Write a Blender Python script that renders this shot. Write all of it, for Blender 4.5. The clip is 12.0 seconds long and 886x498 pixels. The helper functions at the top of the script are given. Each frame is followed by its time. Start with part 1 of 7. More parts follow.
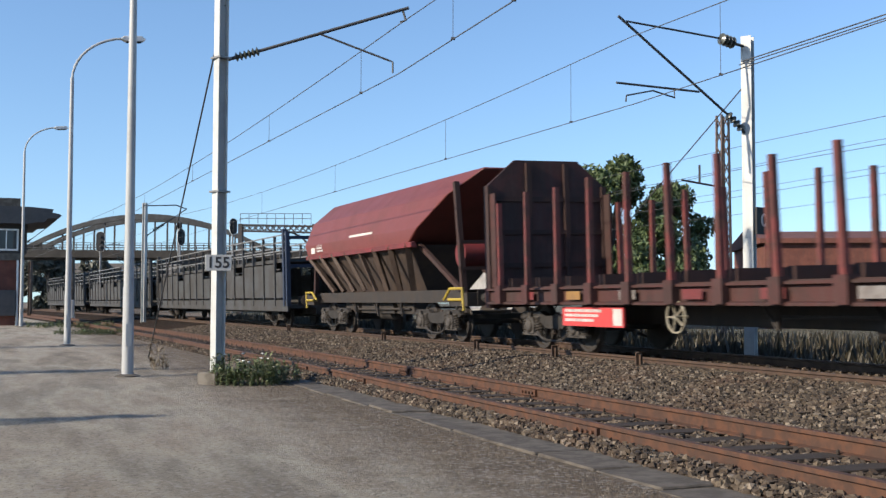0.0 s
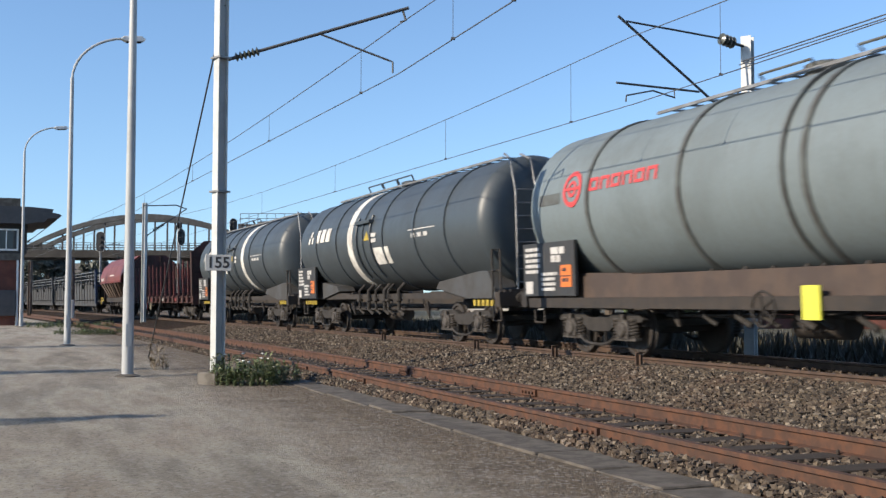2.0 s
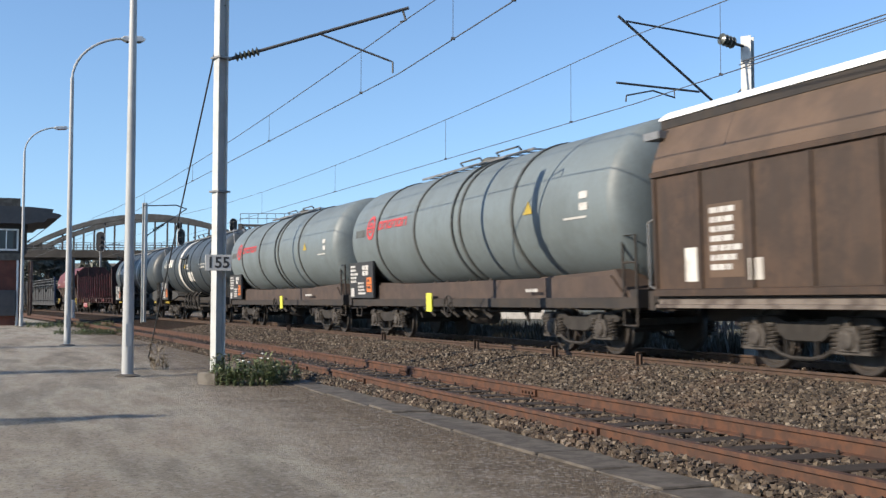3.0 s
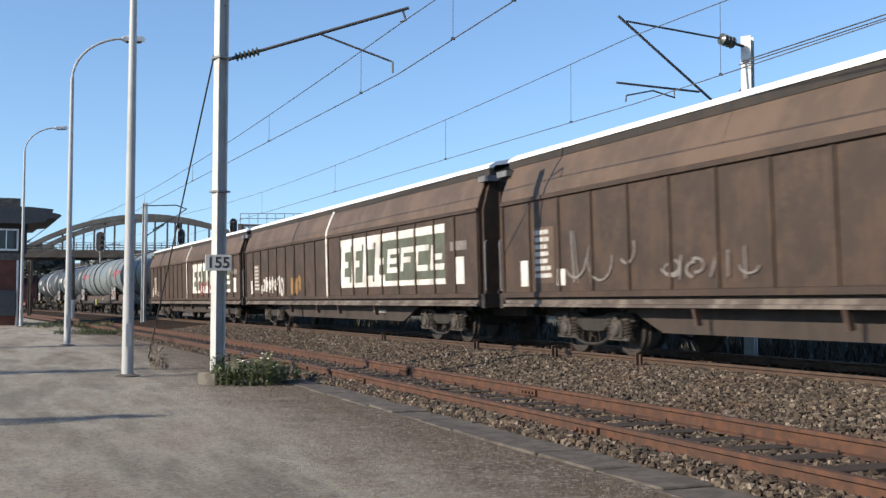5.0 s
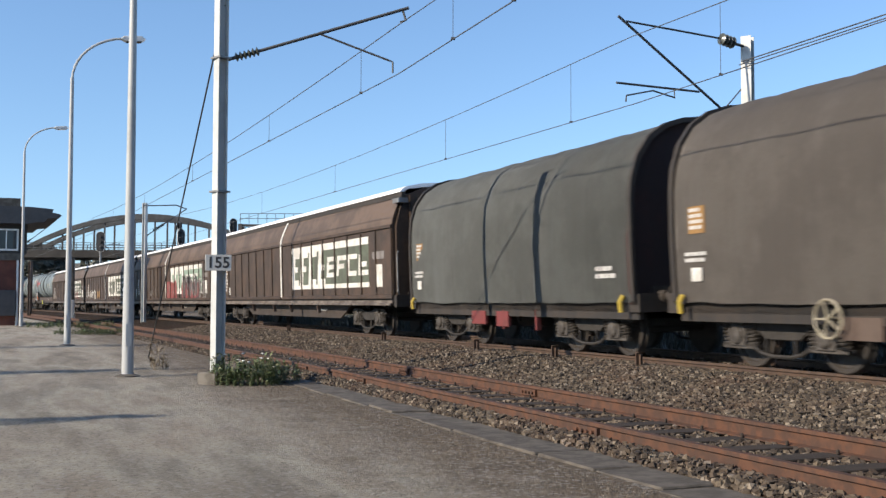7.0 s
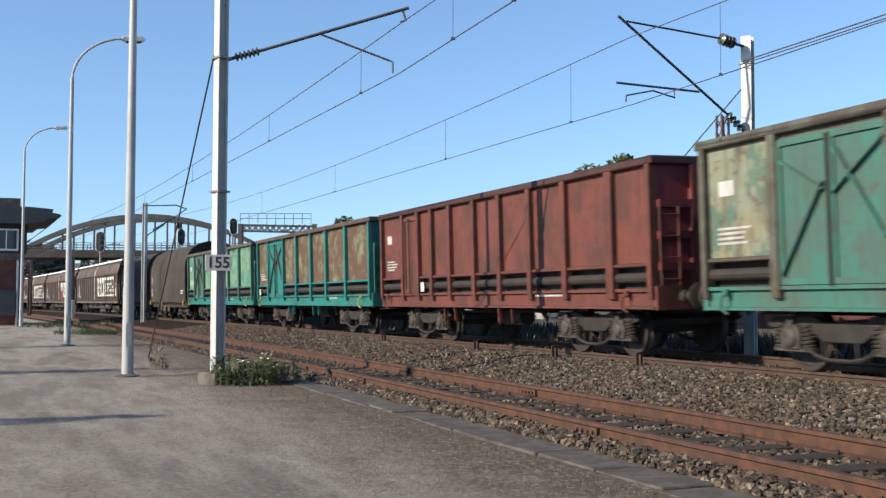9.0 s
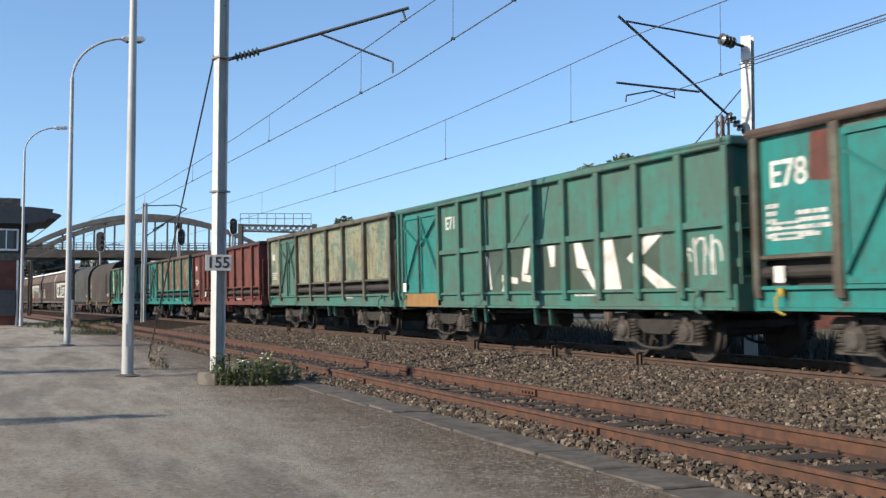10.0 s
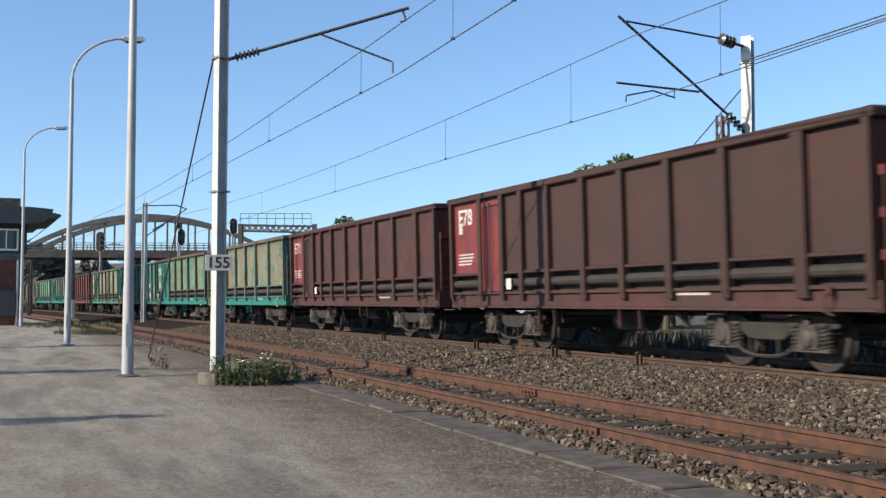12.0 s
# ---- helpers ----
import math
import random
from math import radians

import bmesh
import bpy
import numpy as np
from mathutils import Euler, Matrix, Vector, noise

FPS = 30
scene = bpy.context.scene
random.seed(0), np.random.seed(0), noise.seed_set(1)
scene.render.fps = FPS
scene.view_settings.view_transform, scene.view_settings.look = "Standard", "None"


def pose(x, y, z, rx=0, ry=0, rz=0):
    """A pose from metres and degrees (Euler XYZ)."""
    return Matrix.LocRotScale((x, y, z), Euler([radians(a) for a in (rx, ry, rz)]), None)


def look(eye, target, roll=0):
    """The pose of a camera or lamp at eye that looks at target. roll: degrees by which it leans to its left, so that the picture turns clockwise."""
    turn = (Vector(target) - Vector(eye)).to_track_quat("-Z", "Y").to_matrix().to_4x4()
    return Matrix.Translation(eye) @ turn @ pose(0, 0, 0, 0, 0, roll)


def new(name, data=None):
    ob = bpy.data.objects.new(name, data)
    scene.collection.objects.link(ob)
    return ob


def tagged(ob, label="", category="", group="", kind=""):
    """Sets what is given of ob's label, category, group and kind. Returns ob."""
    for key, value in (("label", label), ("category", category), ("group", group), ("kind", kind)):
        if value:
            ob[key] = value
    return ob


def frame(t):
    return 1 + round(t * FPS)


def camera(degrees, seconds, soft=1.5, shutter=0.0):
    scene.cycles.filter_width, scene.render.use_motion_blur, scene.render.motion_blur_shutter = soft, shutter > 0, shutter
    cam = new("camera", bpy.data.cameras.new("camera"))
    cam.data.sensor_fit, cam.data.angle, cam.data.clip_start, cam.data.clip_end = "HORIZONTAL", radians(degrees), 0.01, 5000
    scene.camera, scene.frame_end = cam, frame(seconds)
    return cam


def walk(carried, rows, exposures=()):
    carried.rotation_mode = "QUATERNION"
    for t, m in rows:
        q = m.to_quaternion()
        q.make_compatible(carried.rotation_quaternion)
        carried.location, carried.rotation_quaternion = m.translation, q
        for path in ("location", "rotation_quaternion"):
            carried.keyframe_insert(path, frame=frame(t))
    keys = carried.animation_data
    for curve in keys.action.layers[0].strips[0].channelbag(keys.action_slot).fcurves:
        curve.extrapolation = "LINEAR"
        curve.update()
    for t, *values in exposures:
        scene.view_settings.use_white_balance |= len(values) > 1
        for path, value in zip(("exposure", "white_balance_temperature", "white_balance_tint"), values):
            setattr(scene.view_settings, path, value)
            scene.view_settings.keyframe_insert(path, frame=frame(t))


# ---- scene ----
# ---- camera ----
cam = camera(44.39, 12.0, soft=1.4, shutter=0.12)
EYE_Z = 0.886
CAM_POSE = look((0, 0, EYE_Z), (0, 10, EYE_Z + 0.4957), 0.119)
walk(cam, [(0.0, CAM_POSE), (12.0, CAM_POSE)])

# ---- light ----
SUN_TO = Vector((-5.43, -2.63, 0.0)).normalized()
SUN_ELEV = radians(25.5)
world = bpy.data.worlds.new("world")
scene.world = world
world.use_nodes = True
wn = world.node_tree.nodes
sky = wn.new("ShaderNodeTexSky")
sky.sky_type = "NISHITA"
sky.sun_disc = False
sky.sun_elevation = SUN_ELEV
sky.sun_rotation = math.atan2(SUN_TO.x, SUN_TO.y)
sky.altitude = 50
sky.air_density, sky.dust_density, sky.ozone_density = 1.0, 0.35, 4.4
sky_dir = wn.new("ShaderNodeTexCoord")
sky_map = wn.new("ShaderNodeMapping")
sky_map.inputs["Location"].default_value = (0.0, 0.0, 0.055)
sky_map.inputs["Scale"].default_value = (1.0, 1.0, 0.9)
sky_unit = wn.new("ShaderNodeVectorMath")
sky_unit.operation = "NORMALIZE"
world.node_tree.links.new(sky_dir.outputs["Generated"], sky_map.inputs["Vector"])
world.node_tree.links.new(sky_map.outputs[0], sky_unit.inputs[0])
world.node_tree.links.new(sky_unit.outputs[0], sky.inputs["Vector"])
world.node_tree.links.new(sky.outputs[0], wn["Background"].inputs[0])
wn["Background"].inputs[1].default_value = 0.117
sun_data = bpy.data.lights.new("sun", "SUN")
sun_data.energy, sun_data.angle, sun_data.color = 4.4, radians(0.55), (1.0, 0.87, 0.70)
sun = new("sun", sun_data)
sun_dir = SUN_TO * math.cos(SUN_ELEV) + Vector((0, 0, math.sin(SUN_ELEV)))
sun.matrix_world = look(sun_dir * 60, (0, 0, 0))
scene.view_settings.exposure = 0.80

# ---- the line of the railway ----
CANT = 0.0304
NEAR_OFF, NEAR_Z = 4.827, -0.249
GROUND_Z = -0.45
_S = np.linspace(-420.0, 560.0, 9801)
_i0 = 4200
_k = 0.001182 - 0.00000766 * np.clip(_S, -20, 120)
_th = np.concatenate([[0], np.cumsum((_k[1:] + _k[:-1]) / 2) * 0.1])
_th = _th - _th[_i0] + 1.94874
_x = np.concatenate([[0], np.cumsum(np.cos((_th[1:] + _th[:-1]) / 2)) * 0.1])
_y = np.concatenate([[0], np.cumsum(np.sin((_th[1:] + _th[:-1]) / 2)) * 0.1])
_x, _y = _x - _x[_i0] + 7.338, _y - _y[_i0] + 10.742


def line(s, off=0.0):
    """Point and heading at s metres along the main track, off metres to the yard side."""
    t = np.interp(s, _S, _th)
    return np.interp(s, _S, _x) - np.sin(t) * off, np.interp(s, _S, _y) + np.cos(t) * off, t


# ---- mesh helpers ----
def box(bm, x0, x1, y0, y1, z0, z1, m=None):
    vs = [bm.verts.new((x, y, z)) for z in (z0, z1) for x, y in ((x0, y0), (x1, y0), (x1, y1), (x0, y1))]
    if m is not None:
        for v in vs:
            v.co = m @ v.co
    for f in ((3, 2, 1, 0), (4, 5, 6, 7), (0, 1, 5, 4), (1, 2, 6, 5), (2, 3, 7, 6), (3, 0, 4, 7)):
        bm.faces.new([vs[i] for i in f])
    return vs


def beam(bm, a, b, w, h=None):
    """A square bar from a to b."""
    a, b = Vector(a), Vector(b)
    h = h or w
    d = (b - a)
    up = Vector((0, 0, 1)) if abs(d.normalized().z) < 0.95 else Vector((1, 0, 0))
    side = d.cross(up).normalized() * w / 2
    top = side.cross(d).normalized() * h / 2
    vs = [bm.verts.new(p + side * i + top * j) for p in (a, b) for i, j in ((-1, -1), (1, -1), (1, 1), (-1, 1))]
    for f in ((0, 1, 2, 3), (7, 6, 5, 4), (0, 4, 5, 1), (1, 5, 6, 2), (2, 6, 7, 3), (3, 7, 4, 0)):
        bm.faces.new([vs[i] for i in f])


def tube(bm, pts, r, n=8, caps=True):
    """A round bar along pts; r is one radius or one for each point."""
    pts = [Vector(p) for p in pts]
    rs = r if isinstance(r, (list, tuple)) else [r] * len(pts)
    rings = []
    side = None
    for i, p in enumerate(pts):
        d = (pts[min(i + 1, len(pts) - 1)] - pts[max(i - 1, 0)]).normalized()
        if side is None:
            side = d.cross(Vector((0, 0, 1)) if abs(d.z) < 0.9 else Vector((1, 0, 0))).normalized()
        else:
            side = (side - d * side.dot(d)).normalized()
        up = side.cross(d)
        rings.append([bm.verts.new(p + (side * math.cos(a) + up * math.sin(a)) * rs[i]) for a in [2 * math.pi * j / n for j in range(n)]])
    for a, b in zip(rings, rings[1:]):
        for j in range(n):
            bm.faces.new((a[j], a[(j + 1) % n], b[(j + 1) % n], b[j]))
    if caps:
        bm.faces.new(rings[0][::-1])
        bm.faces.new(rings[-1])


def prism(bm, profile, x0, x1, axis="x", n=2, warp=None):
    """Extrude a closed 2D profile along an axis. x: (y, z) points; y: (x, z) points; z: (x, y) points."""
    put = {"x": lambda t, p: (t, p[0], p[1]), "y": lambda t, p: (p[0], t, p[1]), "z": lambda t, p: (p[0], p[1], t)}[axis]
    rings = []
    for i in range(n):
        t = x0 + (x1 - x0) * i / (n - 1)
        rings.append([bm.verts.new(put(t, p)) for p in profile])
    m = len(profile)
    for a, b in zip(rings, rings[1:]):
        for j in range(m):
            bm.faces.new((a[j], a[(j + 1) % m], b[(j + 1) % m], b[j]))
    bm.faces.new(rings[0][::-1])
    bm.faces.new(rings[-1])


def lathe(bm, prof, n=24, axis="x", at=(0, 0, 0)):
    """Turn (along, radius) points round an axis."""
    rings = []
    for t, r in prof:
        ring = []
        for j in range(n):
            a = 2 * math.pi * j / n
            c, s_ = math.cos(a) * r, math.sin(a) * r
            p = {"x": (t, c, s_), "y": (c, t, s_), "z": (c, s_, t)}[axis]
            ring.append(bm.verts.new((p[0] + at[0], p[1] + at[1], p[2] + at[2])))
        rings.append(ring)
    for a, b in zip(rings, rings[1:]):
        for j in range(n):
            bm.faces.new((a[j], a[(j + 1) % n], b[(j + 1) % n], b[j]))
    bm.faces.new(rings[0][::-1])
    bm.faces.new(rings[-1])


def finish(bm, name, material, smooth=True, bevel=0.0):
    if bevel:
        bmesh.ops.bevel(bm, geom=bm.edges[:], offset=bevel, segments=1, affect="EDGES", profile=0.7)
    bmesh.ops.recalc_face_normals(bm, faces=bm.faces[:])
    me = bpy.data.meshes.new(name)
    bm.to_mesh(me)
    bm.free()
    me.materials.append(material)
    if smooth:
        me.polygons.foreach_set("use_smooth", [True] * len(me.polygons))
        me.set_sharp_from_angle(angle=radians(32))
    return me


def part(name, shape, material=None, parent=None, label="", bevel=0.0, at=None):
    """Links a bmesh (or a mesh that is shared) as one object under its thing."""
    me = shape if isinstance(shape, bpy.types.Mesh) else finish(shape, name, material, bevel=bevel)
    ob = new(name, me)
    if parent is not None:
        ob.parent = parent
    if at is not None:
        ob.matrix_basis = at
    if label:
        tagged(ob, label)
    return ob


def thing(name, m, label, category, group="", kind=""):
    ob = new(name)
    ob.empty_display_size = 0.3
    ob.matrix_world = m
    return tagged(ob, label, category, group, kind)


def B():
    return bmesh.new()


# ---- materials ----
def material(name, base, rough=0.7, metal=0.0):
    m = bpy.data.materials.new(name)
    m.use_nodes = True
    p = m.node_tree.nodes["Principled BSDF"]
    p.inputs["Base Color"].default_value = (*base, 1)
    p.inputs["Roughness"].default_value = rough
    p.inputs["Metallic"].default_value = metal
    return m


def node(m, kind, **inputs):
    n = m.node_tree.nodes.new(kind)
    for k, v in inputs.items():
        n.inputs[k].default_value = v
    return n


def link(m, a, b):
    m.node_tree.links.new(a, b)


def coords(m, scale=(1, 1, 1), vary=False):
    """Object coordinates, shifted for each object where vary is set."""
    tc = node(m, "ShaderNodeTexCoord")
    mp = node(m, "ShaderNodeMapping")
    mp.inputs["Scale"].default_value = scale
    link(m, tc.outputs["Object"], mp.inputs["Vector"])
    if vary:
        info = node(m, "ShaderNodeObjectInfo")
        mul = node(m, "ShaderNodeMath")
        mul.operation = "MULTIPLY"
        mul.inputs[1].default_value = 37.0
        link(m, info.outputs["Random"], mul.inputs[0])
        link(m, mul.outputs[0], mp.inputs["Location"])
    return mp.outputs[0]


def fnoise(m, vec, scale, detail=5.0, rough=0.6):
    n = node(m, "ShaderNodeTexNoise", Scale=scale, Detail=detail, Roughness=rough)
    link(m, vec, n.inputs["Vector"])
    return n.outputs["Fac"]


def ramp(m, fac, stops):
    r = node(m, "ShaderNodeValToRGB")
    els = r.color_ramp.elements
    while len(els) < len(stops):
        els.new(0.5)
    for e, (pos, col) in zip(els, stops):
        e.position = pos
        e.color = (*col, 1) if len(col) == 3 else col
    link(m, fac, r.inputs[0])
    return r.outputs[0]


def mix(m, fac, a, b):
    n = node(m, "ShaderNodeMix")
    n.data_type = "RGBA"
    for sock, val in ((n.inputs[0], fac), (n.inputs[6], a), (n.inputs[7], b)):
        if isinstance(val, (int, float)):
            sock.default_value = val
        elif isinstance(val, tuple):
            sock.default_value = (*val, 1)
        else:
            link(m, val, sock)
    return n.outputs[2]


def bump(m, fac, strength, dist):
    b = node(m, "ShaderNodeBump", Strength=strength, Distance=dist)
    link(m, fac, b.inputs["Height"])
    link(m, b.outputs[0], m.node_tree.nodes["Principled BSDF"].inputs["Normal"])


def base_of(m, col):
    link(m, col, m.node_tree.nodes["Principled BSDF"].inputs["Base Color"])


def grey(v):
    return (v, v, v)


def worn(name, base, second, rough=0.6, patch=0.5, scale=2.2, grain=30.0, streak=0.35, dirt=(0.05, 0.04, 0.035), metal=0.0, bumpy=0.15, vary=True, chips=0.0, chip_col=(0.07, 0.03, 0.016)):
    """Weathered paint or metal: patches of a second colour, vertical dirt streaks, fine grain."""
    m = material(name, base, rough, metal)
    v = coords(m, vary=vary)
    big = fnoise(m, v, scale, 6.0, 0.65)
    lo = 1.0 - patch
    col = mix(m, ramp(m, big, ((max(lo - 0.08, 0.0), grey(0)), (min(lo + 0.06, 1.0), grey(1)))), base, second)
    sv = coords(m, (5.0, 5.0, 0.45), vary)
    st = fnoise(m, sv, 2.0, 4.0, 0.6)
    amt = ramp(m, st, ((0.45, grey(0)), (0.75, grey(streak))))
    col = mix(m, amt, col, dirt)
    if chips:
        spots = fnoise(m, v, 5.5, 9.0, 0.72)
        lo2 = 0.70 - 0.22 * chips
        patchy = ramp(m, fnoise(m, v, 1.1, 4.0, 0.6), ((0.44, grey(0)), (0.6, grey(0.9))))
        gate = node(m, "ShaderNodeMath")
        gate.operation = "MULTIPLY"
        link(m, ramp(m, spots, ((lo2 - 0.04, grey(0)), (lo2 + 0.05, grey(1)))), gate.inputs[0])
        link(m, patchy, gate.inputs[1])
        col = mix(m, gate.outputs[0], col, chip_col)
        run_ = fnoise(m, coords(m, (9.0, 9.0, 0.8), vary), 1.6, 6.0, 0.7)
        col = mix(m, ramp(m, run_, ((0.58, grey(0)), (0.70, grey(0.75 * chips)))), col, tuple(x * 1.3 for x in chip_col))
    fine = fnoise(m, v, grain, 3.0, 0.7)
    col = mix(m, ramp(m, fine, ((0.35, grey(0.0)), (0.8, grey(0.28)))), col, tuple(c * 0.55 for c in base))
    base_of(m, col)
    p = m.node_tree.nodes["Principled BSDF"]
    rr = node(m, "ShaderNodeMapRange")
    rr.inputs["To Min"].default_value = max(rough - 0.12, 0.05)
    rr.inputs["To Max"].default_value = min(rough + 0.2, 1.0)
    link(m, big, rr.inputs["Value"])
    link(m, rr.outputs[0], p.inputs["Roughness"])
    bump(m, fine, bumpy, 0.01)
    return m


RUST = (0.17, 0.065, 0.03)
M = {}
M["rail"] = worn("rusty_rail", (0.082, 0.032, 0.014), (0.046, 0.021, 0.012), 0.75, 0.5, 6.0, 60.0, 0.2)
M["rail_main"] = worn("brown_rail", (0.062, 0.034, 0.019), (0.040, 0.022, 0.014), 0.65, 0.5, 6.0, 60.0, 0.2)
M["sleeper"] = worn("old_sleeper_wood", (0.028, 0.0185, 0.012), (0.016, 0.011, 0.0075), 0.85, 0.5, 5.0, 50.0, 0.2, bumpy=0.5)
M["concrete"] = worn("weathered_concrete", (0.125, 0.112, 0.095), (0.07, 0.061, 0.05), 0.85, 0.5, 2.5, 45.0, 0.2, bumpy=0.35)
M["concrete_dark"] = worn("dark_concrete", (0.036, 0.032, 0.029), (0.022, 0.020, 0.018), 0.85, 0.5, 0.6, 20.0, 0.4, bumpy=0.3)
M["slab"] = worn("gritty_old_slab", (0.105, 0.09, 0.072), (0.055, 0.046, 0.036), 0.9, 0.5, 5.0, 60.0, 0.3, bumpy=0.6)
M["mast"] = worn("pale_grey_mast_paint", (0.46, 0.47, 0.46), (0.38, 0.39, 0.38), 0.5, 0.45, 1.6, 40.0, 0.2, dirt=(0.1850, 0.1628, 0.1332))
M["lamp_post"] = worn("white_lamp_post_paint", (0.36, 0.37, 0.37), (0.29, 0.3, 0.3), 0.45, 0.4, 1.4, 40.0, 0.2, dirt=(0.3, 0.28, 0.24))
M["pebble"] = worn("pale_yard_pebble", (0.30, 0.27, 0.22), (0.17, 0.15, 0.12), 0.9, 0.5, 9.0, 60.0, 0.1)
M["mast_rust"] = worn("rusty_mast", (0.1480, 0.1110, 0.0888), (0.0962, 0.0629, 0.0444), 0.7, 0.5, 3.0)
M["galv"] = worn("galvanised_tube", (0.2220, 0.2294, 0.2368), (0.1480, 0.1480, 0.1480), 0.5, 0.5, 3.0, metal=0.3)
M["dark_steel"] = worn("dark_steel", (0.0407, 0.0407, 0.0444), (0.0592, 0.0444, 0.0370), 0.6, 0.45, 3.0)
M["cable"] = worn("dark_cable", (0.0370, 0.0385, 0.0407), (0.0592, 0.0592, 0.0592), 0.6, 0.5, 4.0)
M["insulator"] = worn("brown_glazed_insulator", (0.05, 0.055, 0.045), (0.075, 0.075, 0.065), 0.25, 0.4, 6.0)
M["bridge"] = worn("dull_grey_bridge_paint", (0.060, 0.064, 0.067), (0.040, 0.042, 0.043), 0.7, 0.5, 0.8, 10.0)
M["brick"] = worn("red_brick", (0.1406, 0.0481, 0.0333), (0.1036, 0.0370, 0.0266), 0.85, 0.5, 1.5, 14.0)
M["slate"] = worn("grey_slate", (0.042, 0.045, 0.05), (0.06, 0.06, 0.064), 0.6, 0.5, 2.0, 10.0)
M["plaster"] = worn("pale_plaster", (0.5328, 0.5032, 0.4588), (0.4440, 0.4070, 0.3700), 0.85, 0.45, 0.8)
M["trim_white"] = worn("white_trim", (0.75, 0.75, 0.73), (0.6, 0.6, 0.58), 0.6, 0.35, 3.0)
M["glass"] = material("window_glass", (0.03, 0.035, 0.04), 0.06)
M["signal_black"] = worn("matt_black_signal_paint", (0.0148, 0.0148, 0.0163), (0.0296, 0.0296, 0.0311), 0.6, 0.4, 4.0)
M["sign"] = worn("white_enamel_plate", (0.46, 0.46, 0.44), (0.36, 0.36, 0.33), 0.45, 0.35, 4.0)
M["ink"] = material("black_lettering", (0.02, 0.02, 0.022), 0.6)
M["white_ink"] = worn("white_lettering", (0.46, 0.45, 0.43), (0.32, 0.3, 0.28), 0.6, 0.4, 6.0)

# yard surface: pale compacted gravel, wheel tracks along the line, brown soil beside the ballast, rough grass beyond the tracks
m = material("yard_gravel", (0.1600, 0.1440, 0.1280), 0.95)
v = coords(m)
across = node(m, "ShaderNodeVectorMath")
across.operation = "DOT_PRODUCT"
across.inputs[1].default_value = (-0.9263, -0.3768, 0.0)
link(m, v, across.inputs[0])
tcn = node(m, "ShaderNodeTexCoord")
rot = node(m, "ShaderNodeVectorRotate")
rot.rotation_type = "Z_AXIS"
rot.inputs["Angle"].default_value = -1.957
link(m, tcn.outputs["Object"], rot.inputs["Vector"])
sc = node(m, "ShaderNodeMapping")
sc.inputs["Scale"].default_value = (0.14, 0.75, 1.0)
link(m, rot.outputs[0], sc.inputs["Vector"])
tracks = fnoise(m, sc.outputs[0], 1.1, 5.0, 0.62)
big = fnoise(m, v, 0.35, 6.0, 0.6)
mid = fnoise(m, v, 2.2, 6.0, 0.7)
fine = fnoise(m, v, 26.0, 6.0, 0.85)
cell = node(m, "ShaderNodeTexVoronoi", Scale=30.0)
link(m, v, cell.inputs["Vector"])
col = ramp(m, tracks, ((0.33, (0.155, 0.136, 0.105)), (0.43, (0.29, 0.264, 0.212)), (0.51, (0.47, 0.43, 0.35)), (0.59, (0.33, 0.285, 0.222)), (0.69, (0.175, 0.152, 0.118))))
col = mix(m, ramp(m, big, ((0.42, grey(0)), (0.68, grey(0.6)))), col, (0.39, 0.325, 0.255))
col = mix(m, ramp(m, mid, ((0.4, grey(0)), (0.72, grey(0.4)))), col, (0.1733, 0.1550, 0.1350))
# distance from the main track plus noise
wob = node(m, "ShaderNodeMath")
wob.operation = "MULTIPLY_ADD"
wob.inputs[1].default_value = 3.2
link(m, mid, wob.inputs[0])
link(m, across.outputs["Value"], wob.inputs[2])
soil = node(m, "ShaderNodeMapRange")
soil.inputs["From Min"].default_value = -10.843 + 10.0
soil.inputs["From Max"].default_value = -10.843 + 8.5
link(m, wob.outputs[0], soil.inputs["Value"])
scol = ramp(m, fnoise(m, v, 9.0, 5.0, 0.75), ((0.3, (0.070, 0.050, 0.032)), (0.55, (0.150, 0.112, 0.074)), (0.75, (0.235, 0.188, 0.130))))
col = mix(m, soil.outputs[0], col, scol)
grass = node(m, "ShaderNodeMapRange")
grass.inputs["From Min"].default_value = -10.843 - 9.0
grass.inputs["From Max"].default_value = -10.843 - 14.0
link(m, wob.outputs[0], grass.inputs["Value"])
gcol = ramp(m, mid, ((0.35, (0.0260, 0.0284, 0.0114)), (0.6, (0.0549, 0.0539, 0.0228)), (0.8, (0.0972, 0.0794, 0.0427))))
col = mix(m, grass.outputs[0], col, gcol)
col = mix(m, ramp(m, fine, ((0.38, grey(0.75)), (0.5, grey(0)))), col, (0.085, 0.072, 0.057))
cc = node(m, "ShaderNodeSeparateColor")
link(m, cell.outputs["Color"], cc.inputs[0])
col = mix(m, ramp(m, cc.outputs[0], ((0.80, grey(0)), (0.88, grey(0.45)))), col, (0.4160, 0.3920, 0.3600))
base_of(m, col)
bump(m, fine, 1.0, 0.08)
M["yard"] = m

